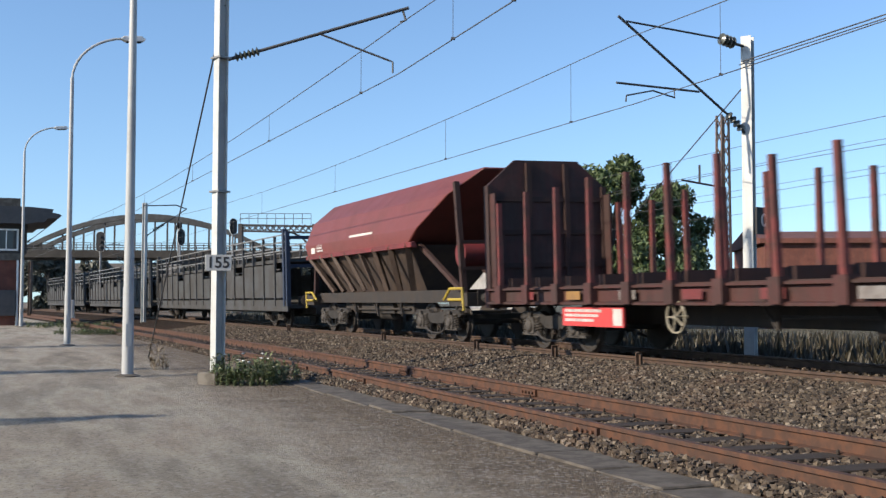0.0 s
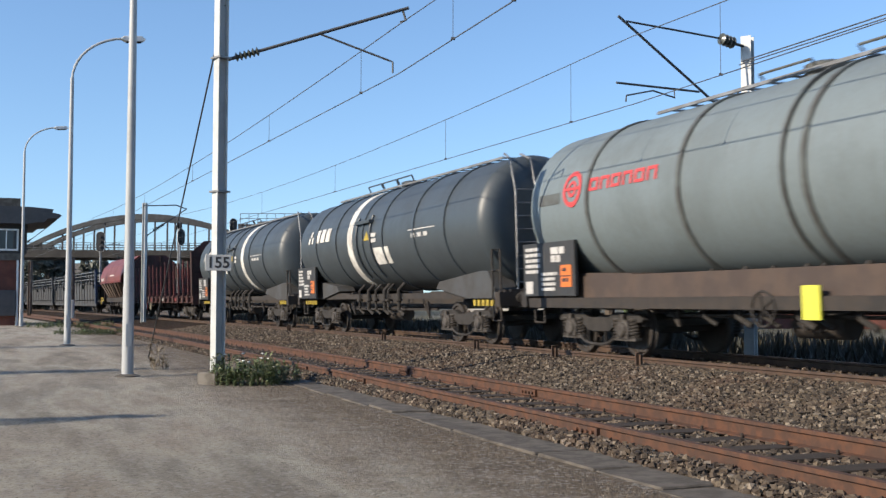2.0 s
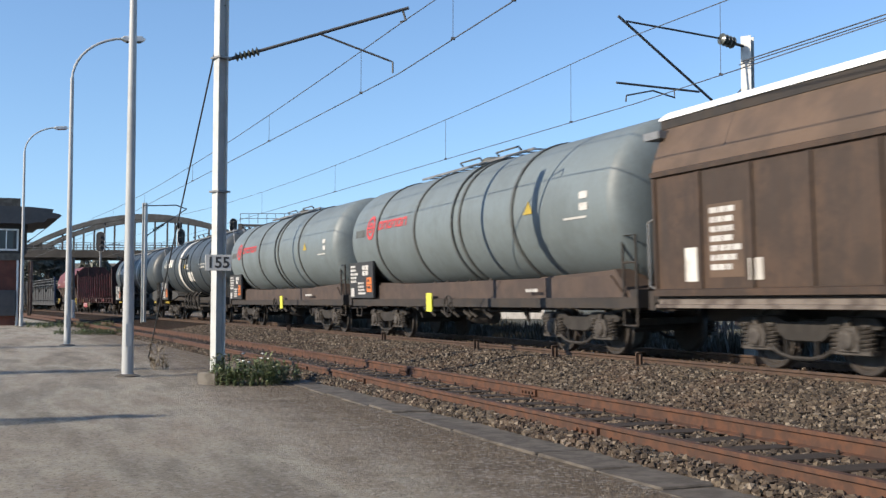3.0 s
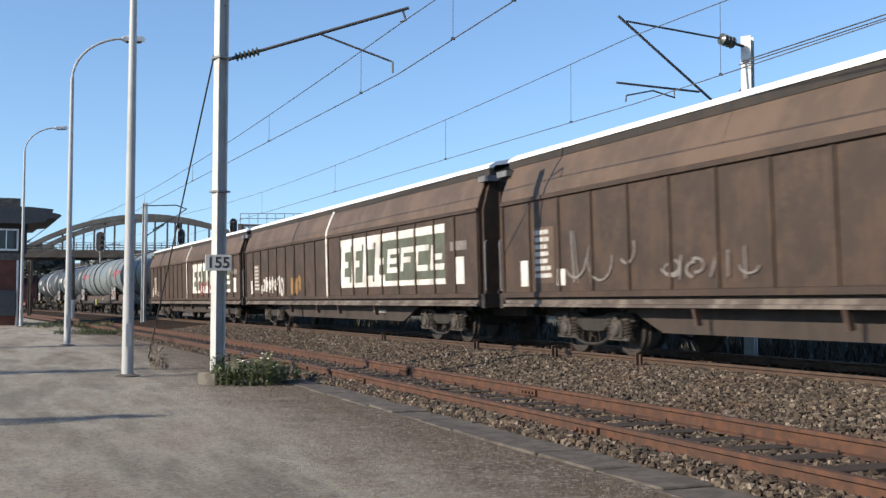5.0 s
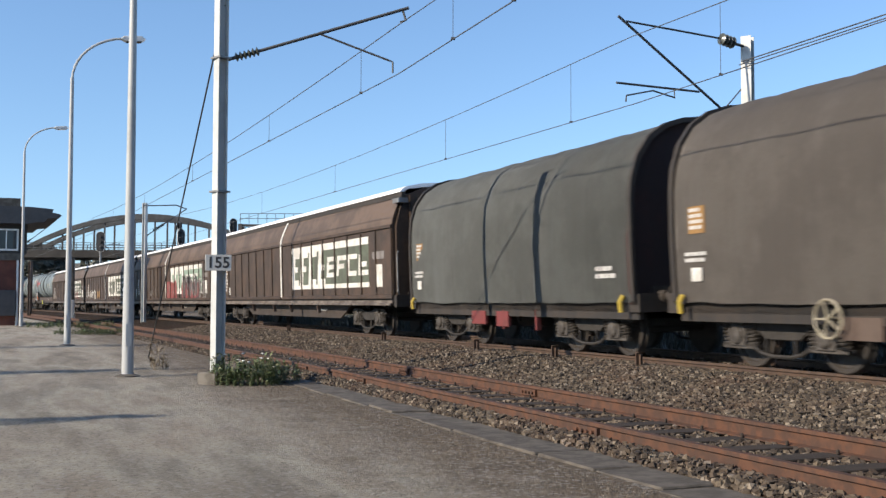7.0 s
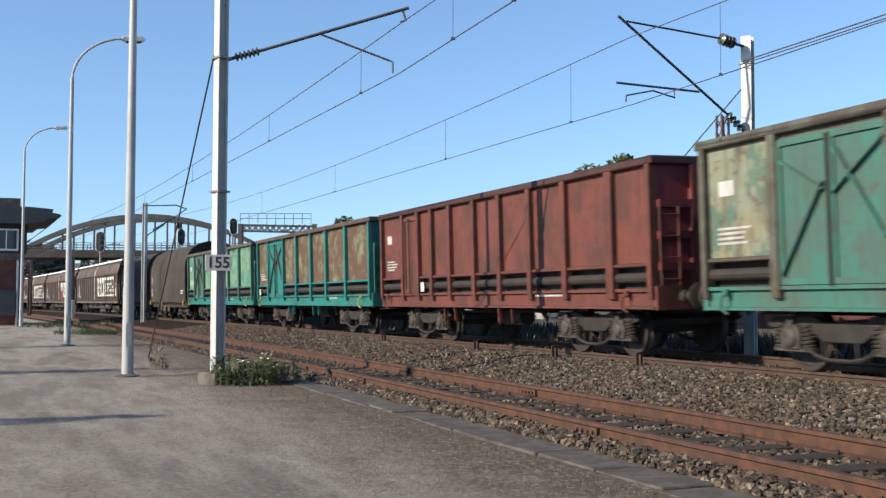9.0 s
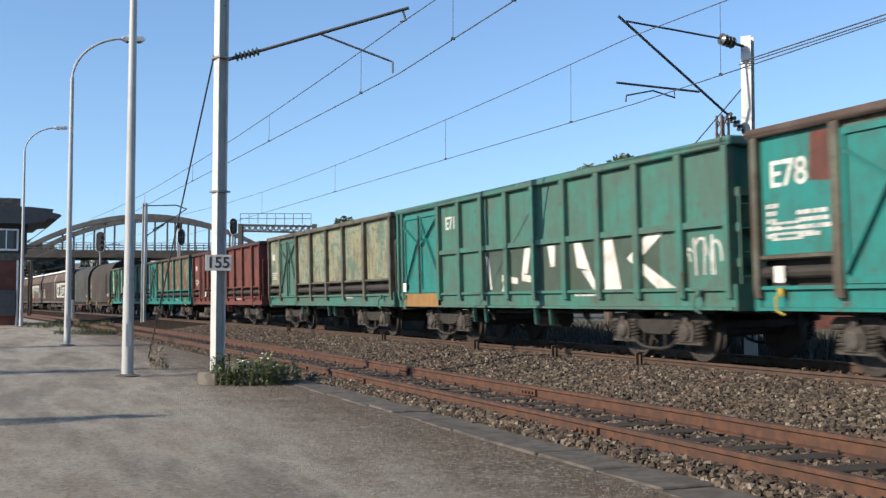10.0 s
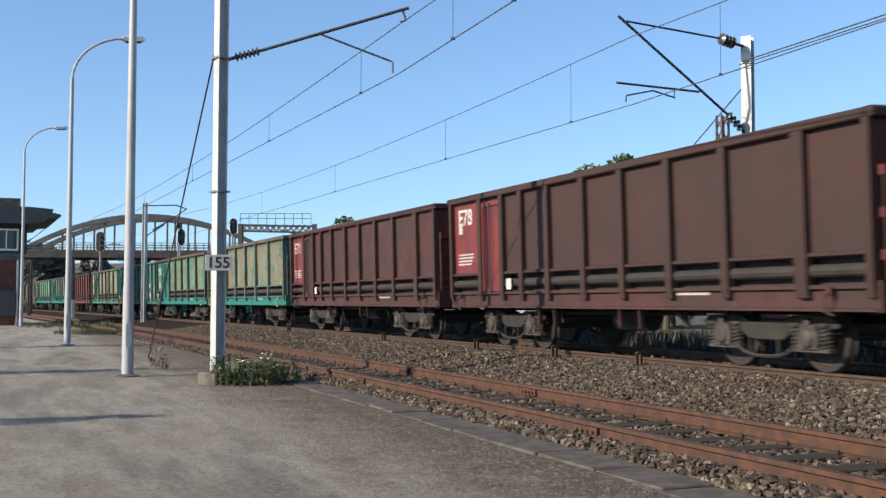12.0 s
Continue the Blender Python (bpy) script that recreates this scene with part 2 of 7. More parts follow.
m = material("ballast_bed", (0.0653, 0.0510, 0.0408), 0.95)
v = coords(m)
cell = node(m, "ShaderNodeTexVoronoi", Scale=15.0)
link(m, v, cell.inputs["Vector"])
cc = node(m, "ShaderNodeSeparateColor")
link(m, cell.outputs["Color"], cc.inputs[0])
big = fnoise(m, v, 0.6, 5.0, 0.6)
col = ramp(m, cc.outputs[0], ((0.0, (0.008, 0.006, 0.0045)), (0.45, (0.020, 0.015, 0.011)), (0.8, (0.038, 0.029, 0.021)), (1.0, (0.06, 0.048, 0.036))))
col = mix(m, ramp(m, big, ((0.4, grey(0)), (0.65, grey(0.5)))), col, (0.0408, 0.0204, 0.0122))
base_of(m, col)
bump(m, cell.outputs["Distance"], 1.0, 0.05)
m.node_tree.nodes["Principled BSDF"].inputs["Specular IOR Level"].default_value = 0.1
M["ballast"] = m

m = material("ballast_stone", (0.1360, 0.1156, 0.0952), 0.9)
geo = node(m, "ShaderNodeNewGeometry")
v = coords(m)
col = ramp(m, geo.outputs["Random Per Island"], ((0.0, (0.012, 0.0085, 0.006)), (0.3, (0.040, 0.028, 0.018)), (0.6, (0.078, 0.058, 0.039)), (0.87, (0.128, 0.100, 0.070)), (1.0, (0.24, 0.20, 0.155))))
big = fnoise(m, v, 0.9, 4.0, 0.6)
col = mix(m, ramp(m, big, ((0.48, grey(0)), (0.75, grey(0.45)))), col, (0.092, 0.042, 0.021))
fine = fnoise(m, v, 60.0, 3.0, 0.7)
col = mix(m, ramp(m, fine, ((0.4, grey(0)), (0.75, grey(0.5)))), col, (0.0408, 0.0340, 0.0306))
base_of(m, col)
bump(m, fine, 0.4, 0.01)
M["stone"] = m


def leafy(name, a, b, c):
    m = material(name, a, 0.6)
    geo = node(m, "ShaderNodeNewGeometry")
    base_of(m, ramp(m, geo.outputs["Random Per Island"], ((0.0, a), (0.5, b), (1.0, c))))
    m.node_tree.nodes["Principled BSDF"].inputs["Subsurface Weight"].default_value = 0.0
    return m


M["leaf"] = leafy("tree_leaf", (0.0298, 0.0510, 0.0153), (0.0510, 0.0808, 0.0255), (0.0850, 0.1105, 0.0382))
M["leaf_dark"] = leafy("far_tree_leaf", (0.0255, 0.0425, 0.0170), (0.0425, 0.0638, 0.0255), (0.0680, 0.0850, 0.0382))
# greyed green: the haze of distance is mixed into the leaf colour
M["leaf_far"] = leafy("hazed_far_leaf", (0.055, 0.062, 0.05), (0.075, 0.082, 0.066), (0.10, 0.105, 0.085))
M["weed"] = leafy("weed_leaf", (0.0467, 0.0723, 0.0255), (0.0850, 0.1190, 0.0467), (0.1615, 0.1615, 0.0850))
M["verge"] = leafy("verge_weed_leaf", (0.016, 0.017, 0.009), (0.028, 0.024, 0.013), (0.045, 0.034, 0.02))
M["dry"] = leafy("dry_stalk", (0.1360, 0.1020, 0.0638), (0.2040, 0.1615, 0.1020), (0.2890, 0.2380, 0.1615))
M["turf"] = leafy("dead_grass_blade", (0.08, 0.06, 0.04), (0.125, 0.097, 0.065), (0.19, 0.15, 0.105))
M["flower"] = material("white_petal", (0.75, 0.74, 0.68), 0.7)
M["bark"] = worn("tree_bark", (0.09, 0.07, 0.05), (0.06, 0.045, 0.035), 0.9, 0.5, 8.0)
# ---- ground and tracks ----
ground_bm = B()
for x0, x1, y0, y1 in ((-1800, 1800, -600, 3200),):
    nx = 24
    vs = [[ground_bm.verts.new((x0 + (x1 - x0) * i / nx, y0 + (y1 - y0) * j / nx, GROUND_Z)) for i in range(nx + 1)] for j in range(nx + 1)]
    for j in range(nx):
        for i in range(nx):
            ground_bm.faces.new((vs[j][i], vs[j][i + 1], vs[j + 1][i + 1], vs[j + 1][i]))
tagged(part("ground", ground_bm, M["yard"]), "dusty grey-brown gravel yard with faint wheel tracks", "ground", kind="structure")

PROFILE = ((6.05, -0.53), (5.97, -0.445), (5.86, -0.40), (5.66, -0.395), (5.5, -0.45), (4.83, -0.46), (4.15, -0.455), (4.02, -0.43), (3.6, -0.385), (2.9, -0.30),
           (2.1, -0.17), (1.7, -0.135), (0.9, -0.15), (-0.9, -0.12), (-1.8, -0.13), (-3.0, -0.40), (-5.5, -0.42), (-9.0, -0.42), (-12.0, -0.5))


def swept(name, profile, s0, s1, step, material, closed=False):
    """A strip or bar with an (offset, height) profile along the railway."""
    ss = np.arange(s0, s1 + step * 0.5, step)
    verts, faces = [], []
    n = len(profile)
    for s in ss:
        for o, z in profile:
            x, y, _ = line(s, o)
            verts.append((x, y, z))
    for i in range(len(ss) - 1):
        for j in range(n if closed else n - 1):
            k = (j + 1) % n
            faces.append((i * n + j, i * n + k, (i + 1) * n + k, (i + 1) * n + j))
    if closed:
        faces += [tuple(range(n))[::-1], tuple(range((len(ss) - 1) * n, len(ss) * n))]
    me = bpy.data.meshes.new(name)
    me.from_pydata(verts, [], faces)
    bm = bmesh.new()
    bm.from_mesh(me)
    bpy.data.meshes.remove(me)
    return bm


tagged(part("ballast_bed", swept("ballast_bed", PROFILE, -120, 420, 2.0, M["ballast"]), M["ballast"]),
       "brown-grey crushed stone ballast stained with rust", "ballast", kind="structure")


def rail_profile(o, top):
    return [(o + a, top + b) for a, b in ((-0.036, 0.0), (0.036, 0.0), (0.038, -0.035), (0.012, -0.05), (0.012, -0.14), (0.07, -0.155), (0.07, -0.17),
                                         (-0.07, -0.17), (-0.07, -0.155), (-0.012, -0.14), (-0.012, -0.05), (-0.038, -0.035))]


near_track = thing("siding_track", pose(0, 0, 0), "disused siding with rust-red rails on dark wooden sleepers", "railway track", kind="structure")
main_track = thing("main_track", pose(0, 0, 0), "main line track with brown rails on a stone bed", "railway track", kind="structure")
for o in (-0.7535, 0.7535):
    part("rail", swept("rail", rail_profile(NEAR_OFF + o, NEAR_Z), -60, 140, 1.0, None, True), M["rail"], near_track)
    part("rail", swept("rail", rail_profile(o, -o * CANT), -120, 420, 1.0, None, True), M["rail_main"], main_track)

sl = B()
box(sl, -1.10, 1.10, -0.13, 0.13, -0.16, 0.0)
for k in range(-1, 2, 2):
    for q in (-0.09, 0.09):
        tube(sl, [(k * 0.7535 + q, 0.03, 0.0), (k * 0.7535 + q, 0.03, 0.045)], 0.018, 6)
sleeper_mesh = finish(sl, "sleeper", M["sleeper"], bevel=0.008)
rng = random.Random(4)
for i in range(130):
    s = -9 + i * 0.66
    x, y, t = line(s, NEAR_OFF)
    part("sleeper", sleeper_mesh, parent=near_track,
         at=pose(x, y, NEAR_Z - 0.16 + rng.uniform(-0.008, 0.004), rng.uniform(-1, 1), 0, math.degrees(t) + 90 + rng.uniform(-0.8, 0.8)))
for i in range(120):
    s = -9 + i * 0.6
    x, y, t = line(s, 0)
    part("sleeper", sleeper_mesh, parent=main_track, at=pose(x, y, -0.168, 0, math.degrees(CANT), math.degrees(t) + 90))
# rail joints and the short stakes beside the main rail
for s, o in ((6.3, -0.7535), (11.3, -0.7535), (9.2, 0.7535), (12.6, 0.7535), (2.0, 0.7535)):
    bm = B()
    box(bm, -0.22, 0.22, 0.012, 0.05, -0.135, -0.045)
    for q in (-0.15, -0.05, 0.05, 0.15):
        tube(bm, [(q, 0.05, -0.09), (q, 0.075, -0.09)], 0.02, 6)
    x, y, t = line(s, NEAR_OFF + o)
    part("fishplate", bm, M["rail"], near_track, at=pose(x, y, NEAR_Z, 0, 0, math.degrees(t)))
for s in (7.75, 10.6, 14.1, 20.0, 29.5):
    x, y, t = line(s, 1.42)
    st = thing("marker_stake", pose(x, y, -0.2, 0, 0, math.degrees(t)), "short dark rusty steel stake beside the rail", "stake", "stakes along the main rail")
    bm = B()
    box(bm, -0.012, 0.012, -0.06, 0.06, -0.2, 0.30)
    box(bm, -0.08, 0.012, -0.06, 0.06, 0.3, 0.31)
    box(bm, -0.06, 0.06, -0.008, 0.008, -0.2, 0.27)
    part("stake", bm, M["rail_main"], st)

edging = thing("concrete_edging", pose(0, 0, 0), "row of flat worn concrete slabs edging the ballast", "kerb", kind="structure")
for i in range(17):
    s = -5.0 + i * 0.98
    x, y, t = line(s, 6.20 + rng.uniform(-0.03, 0.03))
    bm = B()
    box(bm, -0.475, 0.475, -0.27, 0.27, -0.08, 0.0)
    part("slab", bm, M["slab"], edging, bevel=0.012, at=pose(x, y, GROUND_Z + 0.014 + rng.uniform(-0.008, 0.008), rng.uniform(-1.0, 1.0), rng.uniform(-1, 1), math.degrees(t) + rng.uniform(-1.5, 1.5)))


def scattered(name, label, spots, size, material, flat=0.75, lift=0.2):
    """Many angular stones as one object: spots is an array of x, y, z."""
    r = np.random.default_rng(7)
    n = len(spots)
    cube = np.array([(x, y, z) for z in (-1, 1) for x, y in ((-1, -1), (1, -1), (1, 1), (-1, 1))], float) * 0.62
    pts = cube[None] + r.uniform(-0.34, 0.34, (n, 8, 3))
    pts *= r.uniform(size[0], size[1], (n, 1, 1)) * np.array([1, 1, flat])
    a, b = r.uniform(0, 6.283, n), r.uniform(-0.6, 0.6, n)
    c, s_ = np.cos(a)[:, None], np.sin(a)[:, None]
    x, y = pts[..., 0] * c - pts[..., 1] * s_, pts[..., 0] * s_ + pts[..., 1] * c
    cb, sb = np.cos(b)[:, None], np.sin(b)[:, None]
    y, z = y * cb - pts[..., 2] * sb, y * sb + pts[..., 2] * cb
    co = np.stack([x, y, z + size[0] * lift], -1) + spots[:, None]
    quads = np.array([(3, 2, 1, 0), (4, 5, 6, 7), (0, 1, 5, 4), (1, 2, 6, 5), (2, 3, 7, 6), (3, 0, 4, 7)])
    idx = (quads[None] + (np.arange(n) * 8)[:, None, None]).reshape(-1)
    me = bpy.data.meshes.new(name)
    me.vertices.add(n * 8)
    me.vertices.foreach_set("co", co.reshape(-1))
    me.loops.add(n * 24)
    me.loops.foreach_set("vertex_index", idx.astype(np.int32))
    me.polygons.add(n * 6)
    me.polygons.foreach_set("loop_start", np.arange(0, n * 24, 4, dtype=np.int32))
    me.polygons.foreach_set("use_smooth", np.zeros(n * 6, dtype=bool))
    me.update(calc_edges=True)
    me.materials.append(material)
    return tagged(new(name, me), label, "stones", kind="stuff")


def ballast_spots():
    r = np.random.default_rng(3)
    out = []
    po = np.array([p[0] for p in PROFILE[::-1]])
    pz = np.array([p[1] for p in PROFILE[::-1]])
    for o0, o1, dens in ((5.64, 5.97, 1100), (5.9, 6.25, 90), (4.15, 5.5, 520), (0.86, 3.98, 900), (-0.68, 0.68, 60)):
        for s0, s1, k in ((-6, 9, 1.0), (9, 20, 0.75), (20, 42, 0.4)):
            n = int((o1 - o0) * (s1 - s0) * dens * k)
            s, o = r.uniform(s0, s1, n), r.uniform(o0, o1, n)
            if o0 == 4.15:
                ph = ((s + 9) / 0.66 + 0.5) % 1.0
                keep = np.abs(ph - 0.5) > 0.2
                s, o = s[keep], o[keep]
            x, y, _ = line(s, o)
            z = np.interp(o, po, pz) + r.uniform(-0.018, 0.03, len(s))
            out.append(np.stack([x, y, z], -1))
    return np.concatenate(out)


scattered("ballast_stones", "loose angular brown and grey ballast stones", ballast_spots(), (0.016, 0.04), M["stone"], flat=0.9)
r0 = np.random.default_rng(11)
ys = r0.uniform(-8, 22, 9000)
yo = 6.6 + np.abs(r0.normal(0, 1.0, 9000)) * 2.6
yx, yy, _ = line(ys, yo)
scattered("yard_pebbles", "small grey pebbles strewn over the yard", np.stack([yx, yy, np.full(9000, GROUND_Z)], -1), (0.003, 0.009), M["pebble"], lift=0.1)


# ---- lamp posts ----
def lamp_post(s, o, label, top=8.25):
    x, y, t = line(s, o)
    lp = thing("street_lamp", pose(x, y, GROUND_Z, 0, 0, math.degrees(t) - 90), label, "street lamp", "lamp posts along the yard")
    bm = B()
    tube(bm, [(0, 0, -0.1), (0, 0, 1.6)], [0.105, 0.098], 14)
    tube(bm, [(0, 0, 1.6), (0, 0, top + 0.05)], [0.092, 0.058], 14)
    part("post", bm, M["lamp_post"], lp)
    bm = B()
    pts = [(0, 0, top)]
    for i in range(1, 11):
        a = math.pi / 2 * i / 10 * 0.92
        pts.append((1.75 * (1 - math.cos(a)), 0, top + 1.45 * math.sin(a)))
    tube(bm, pts, 0.04, 8)
    part("arm", bm, M["lamp_post"], lp)
    bm = B()
    ex, ez = pts[-1][0], pts[-1][2]
    prism(bm, [(-0.05, -0.02), (0.1, -0.1), (0.62, -0.1), (0.72, -0.03), (0.6, 0.07), (0.05, 0.06)], -0.13, 0.13, "y")
    hd = part("lamp_head", bm, M["trim_white"], lp, "grey-white street lamp head", bevel=0.015, at=pose(ex - 0.05, 0, ez, 0, -4, 0))
    bm = B()
    box(bm, 0.12, 0.58, -0.1, 0.1, -0.125, -0.1)
    part("lens", bm, M["glass"], hd)
    bm = B()
    box(bm, -0.05, 0.05, -0.112, -0.098, 0.55, 0.95)
    part("hatch", bm, M["lamp_post"], lp)
    bm = B()
    lathe(bm, [(-0.06, 0.24), (0.02, 0.23), (0.05, 0.12)], 10, "z")
    part("footing", bm, M["concrete"], lp)
    return lp


for s, hh in ((13.16, 8.25), (28.37, 8.25), (55.0, 9.3)):
    lamp_post(s, 8.72, "tall white-painted steel street lamp with a curved arm", hh)


# ---- catenary masts ----
def h_section(bm, w, d, z0, z1, tf=0.018):
    box(bm, -w / 2, w / 2, -d / 2, -d / 2 + tf, z0, z1)
    box(bm, -w / 2, w / 2, d / 2 - tf, d / 2, z0, z1)
    box(bm, -0.008, 0.008, -d / 2 + tf, d / 2 - tf, z0, z1)


def insulator(bm, a, b, r=0.075, n=6):
    a, b = Vector(a), Vector(b)
    pts, rs = [a], [0.03]
    for i in range(n):
        for f, q in ((0.1, 0.4), (0.45, 1.0), (0.6, 1.0), (0.95, 0.4)):
            pts.append(a.lerp(b, (i + f) / n))
            rs.append(r * q)
    pts.append(b)
    rs.append(0.03)
    tube(bm, pts, rs, 10)


def bars(bm, x0, x1, z0, z1, rows, seed, y0=0.0, y1=0.004, h=0.6, gap=0.25):
    """Unreadable lines of lettering as short bars, from x0 to x1."""
    r = random.Random(seed)
    sign = 1 if x1 > x0 else -1
    for i in range(rows):
        zt = z1 - (z1 - z0) * i / rows
        zb = zt - (z1 - z0) / rows * h
        x = x0
        while abs(x - x0) < abs(x1 - x0) * r.uniform(0.6, 1.0):
            w = (zt - zb) * r.uniform(0.8, 2.6)
            if (x + sign * w - x1) * sign > 0:
                break
            box(bm, min(x, x + sign * w), max(x, x + sign * w), y0, y1, zb, zt)
            x += sign * (w + (zt - zb) * gap * r.uniform(0.8, 2.0))


def lettering(name, text, size, m, parent, label=""):
    cu = bpy.data.curves.new(name, "FONT")
    cu.body, cu.size, cu.extrude, cu.align_x, cu.align_y = text, size, 0.0015, "CENTER", "CENTER"
    cu.offset = 0.006
    tmp = bpy.data.objects.new("tmp", cu)
    scene.collection.objects.link(tmp)
    me = bpy.data.meshes.new_from_object(tmp.evaluated_get(bpy.context.evaluated_depsgraph_get()))
    bpy.data.objects.remove(tmp)
    me.materials.append(M["ink"])
    return part(name, me, None, parent, label, at=m)


x, y, t = line(10.82, 7.55)
mast = thing("catenary_mast", pose(x, y, GROUND_Z, 0, 0, math.degrees(t) - 90), "pale grey H-section catenary mast on a concrete block", "mast", "catenary masts")
# local x: towards the tracks, local y: away along the line
bm = B()
h_section(bm, 0.20, 0.17, 0.12, 6.81)
part("post", bm, M["mast"], mast, at=pose(0, 0, 0, 0, 0, -75))
bm = B()
box(bm, -0.24, 0.24, -0.24, 0.24, -0.2, 0.2)
part("footing", bm, M["concrete"], mast, "mossy concrete block", bevel=0.03, at=pose(0, 0, 0, 0, 0, 30))
bm = B()
insulator(bm, (0.22, -0.02, 5.42), (0.62, -0.1, 5.55))
part("insulator", bm, M["insulator"], mast)
bm = B()
tube(bm, [(0.1, 0, 5.38), (0.25, -0.03, 5.43)], 0.03, 8)
tube(bm, [(0.6, -0.1, 5.545), (3.05, -0.75, 6.38)], 0.028, 8)
tube(bm, [(2.95, -0.72, 6.34), (3.0, -0.74, 6.16), (2.9, -0.74, 6.12)], 0.02, 6)
part("cantilever_tube", bm, M["cable"], mast)
bm = B()
tube(bm, [(1.6, -0.37, 5.87), (2.7, -0.68, 5.46), (2.78, -0.7, 5.43), (2.78, -0.7, 5.24)], 0.018, 6)
part("steady_arm", bm, M["cable"], mast)
for z in (3.15, 5.38):
    bm = B()
    box(bm, -0.13, 0.13, -0.12, 0.12, z, z + 0.03)
    part("clamp", bm, M["galv"], mast, at=pose(0, 0, 0, 0, 0, -64))
bm = B()
box(bm, -0.21, 0.21, -0.012, 0.012, -0.13, 0.13)
plate = part("number_plate", bm, M["sign"], mast, "white enamel plate with black digits", bevel=0.004, at=pose(-0.05, -0.24, 1.98, 0, 0, -8))
lettering("digits", "155", 0.25, pose(0, -0.014, -0.005, 90, 0, 0), plate, "black digits")
bm = B()
box(bm, -0.2, 0.2, 0.012, 0.1, -0.02, 0.02)
part("bracket", bm, M["galv"], mast, at=pose(-0.05, -0.24, 1.98, 0, 0, -8))

x, y, t = line(10.6, -3.0)
mast2 = thing("catenary_mast", pose(x, y, GROUND_Z, 0, 0, math.degrees(t) - 90), "white-painted H-section catenary mast beyond the main track", "mast", "catenary masts")
bm = B()
h_section(bm, 0.21, 0.19, 0.0, 6.72)
part("post", bm, M["mast"], mast2, at=pose(0, 0, 0, 0, 0, -58))
bm = B()
insulator(bm, (-0.36, -0.04, 6.54), (-0.72, -0.08, 6.6), 0.12, 4)
part("insulator", bm, M["insulator"], mast2)
bm = B()
insulator(bm, (-0.16, -0.02, 4.82), (-0.56, -0.06, 5.1), 0.09, 4)
part("insulator", bm, M["insulator"], mast2)
bm = B()
tube(bm, [(-0.1, 0, 6.52), (-0.36, -0.04, 6.54)], 0.03, 6)
tube(bm, [(-0.1, 0, 4.76), (-0.16, -0.02, 4.82)], 0.03, 6)
tube(bm, [(-0.72, -0.08, 6.6), (-3.02, -0.3, 6.66)], 0.02, 8)
tube(bm, [(-0.56, -0.06, 5.1), (-3.2, -0.3, 6.74)], 0.026, 8)
tube(bm, [(-1.27, -0.12, 5.48), (-3.25, -0.3, 5.47)], 0.022, 8)
tube(bm, [(-1.9, -0.2, 5.46), (-1.9, -0.22, 5.30), (-2.45, -0.3, 5.38), (-3.1, -0.4, 5.22), (-3.12, -0.42, 5.1)], 0.016, 6)
part("cantilever_tube", bm, M["cable"], mast2)
bm = B()
box(bm, -0.17, 0.17, -0.03, 0.03, -0.27, 0.27)
sg = part("sign_board", bm, M["signal_black"], mast2, "black board with a white figure", bevel=0.005, at=pose(0.16, -0.2, 2.98, 0, 0, 4))
zero = lettering("digit", "0", 0.36, pose(0.02, -0.033, 0, 90, 0, 0), sg, "white figure")
zero.data.materials[0] = M["white_ink"]
bm = B()
box(bm, 0.04, 0.14, 0.12, 0.2, 2.85, 3.1)
part("bracket", bm, M["galv"], mast2)


def lattice_mast(s, o, h, label, w=0.3):
    x, y, t = line(s, o)
    lm = thing("lattice_mast", pose(x, y, GROUND_Z, 0, 0, math.degrees(t) - 90), label, "mast", "catenary masts")
    for i, j in ((-1, -1), (1, -1), (1, 1), (-1, 1)):
        bm = B()
        beam(bm, (i * w / 2, j * w / 2, 0), (i * w / 2.6, j * w / 2.6, h), 0.05)
        part("leg", bm, M["mast_rust"], lm)
    bm = B()
    n = int(h / 0.4)
    for k in range(n):
        z0, z1 = h * k / n, h * (k + 1) / n
        sgn = 1 if k % 2 else -1
        for j in (-1, 1):
            beam(bm, (-sgn * w / 2.3, j * w / 2.3, z0), (sgn * w / 2.3, j * w / 2.3, z1), 0.025)
            beam(bm, (j * w / 2.3, -sgn * w / 2.3, z0), (j * w / 2.3, sgn * w / 2.3, z1), 0.025)
    part("bracing", bm, M["mast_rust"], lm)
    return lm


lm = lattice_mast(18.0, -8.0, 6.65, "rusty lattice mast beyond the tracks")
bm = B()
tube(bm, [(0, 0, 4.6), (-1.4, 0, 4.75)], 0.03, 6)
tube(bm, [(-0.8, 0, 4.7), (-0.8, 0, 5.2)], 0.03, 6)
part("bracket", bm, M["dark_steel"], lm)


def plain_mast(name, s, o, h, r, m, label, arm=0.0, z0=GROUND_Z):
    x, y, t = line(s, o)
    pm = thing(name, pose(x, y, z0, 0, 0, math.degrees(t) - 90), label, "mast", "catenary masts")
    bm = B()
    h_section(bm, r * 2, r * 2, -0.1, h)
    part("post", bm, m, pm, at=pose(0, 0, 0, 0, 0, 40))
    if arm:
        bm = B()
        tube(bm, [(0, 0, h - 0.15), (arm * 0.75, 0, h - 0.05), (arm, 0, h - 0.25)], 0.035, 6)
        tube(bm, [(0, 0, h - 1.9), (arm, 0, h - 0.25)], 0.035, 6)
        part("cantilever_tube", bm, M["cable"], pm)
        bm = B()
        insulator(bm, (arm * 0.2, 0, h - 1.55), (arm * 0.45, 0, h - 1.15), 0.1)
        part("insulator", bm, M["insulator"], pm)
    return pm


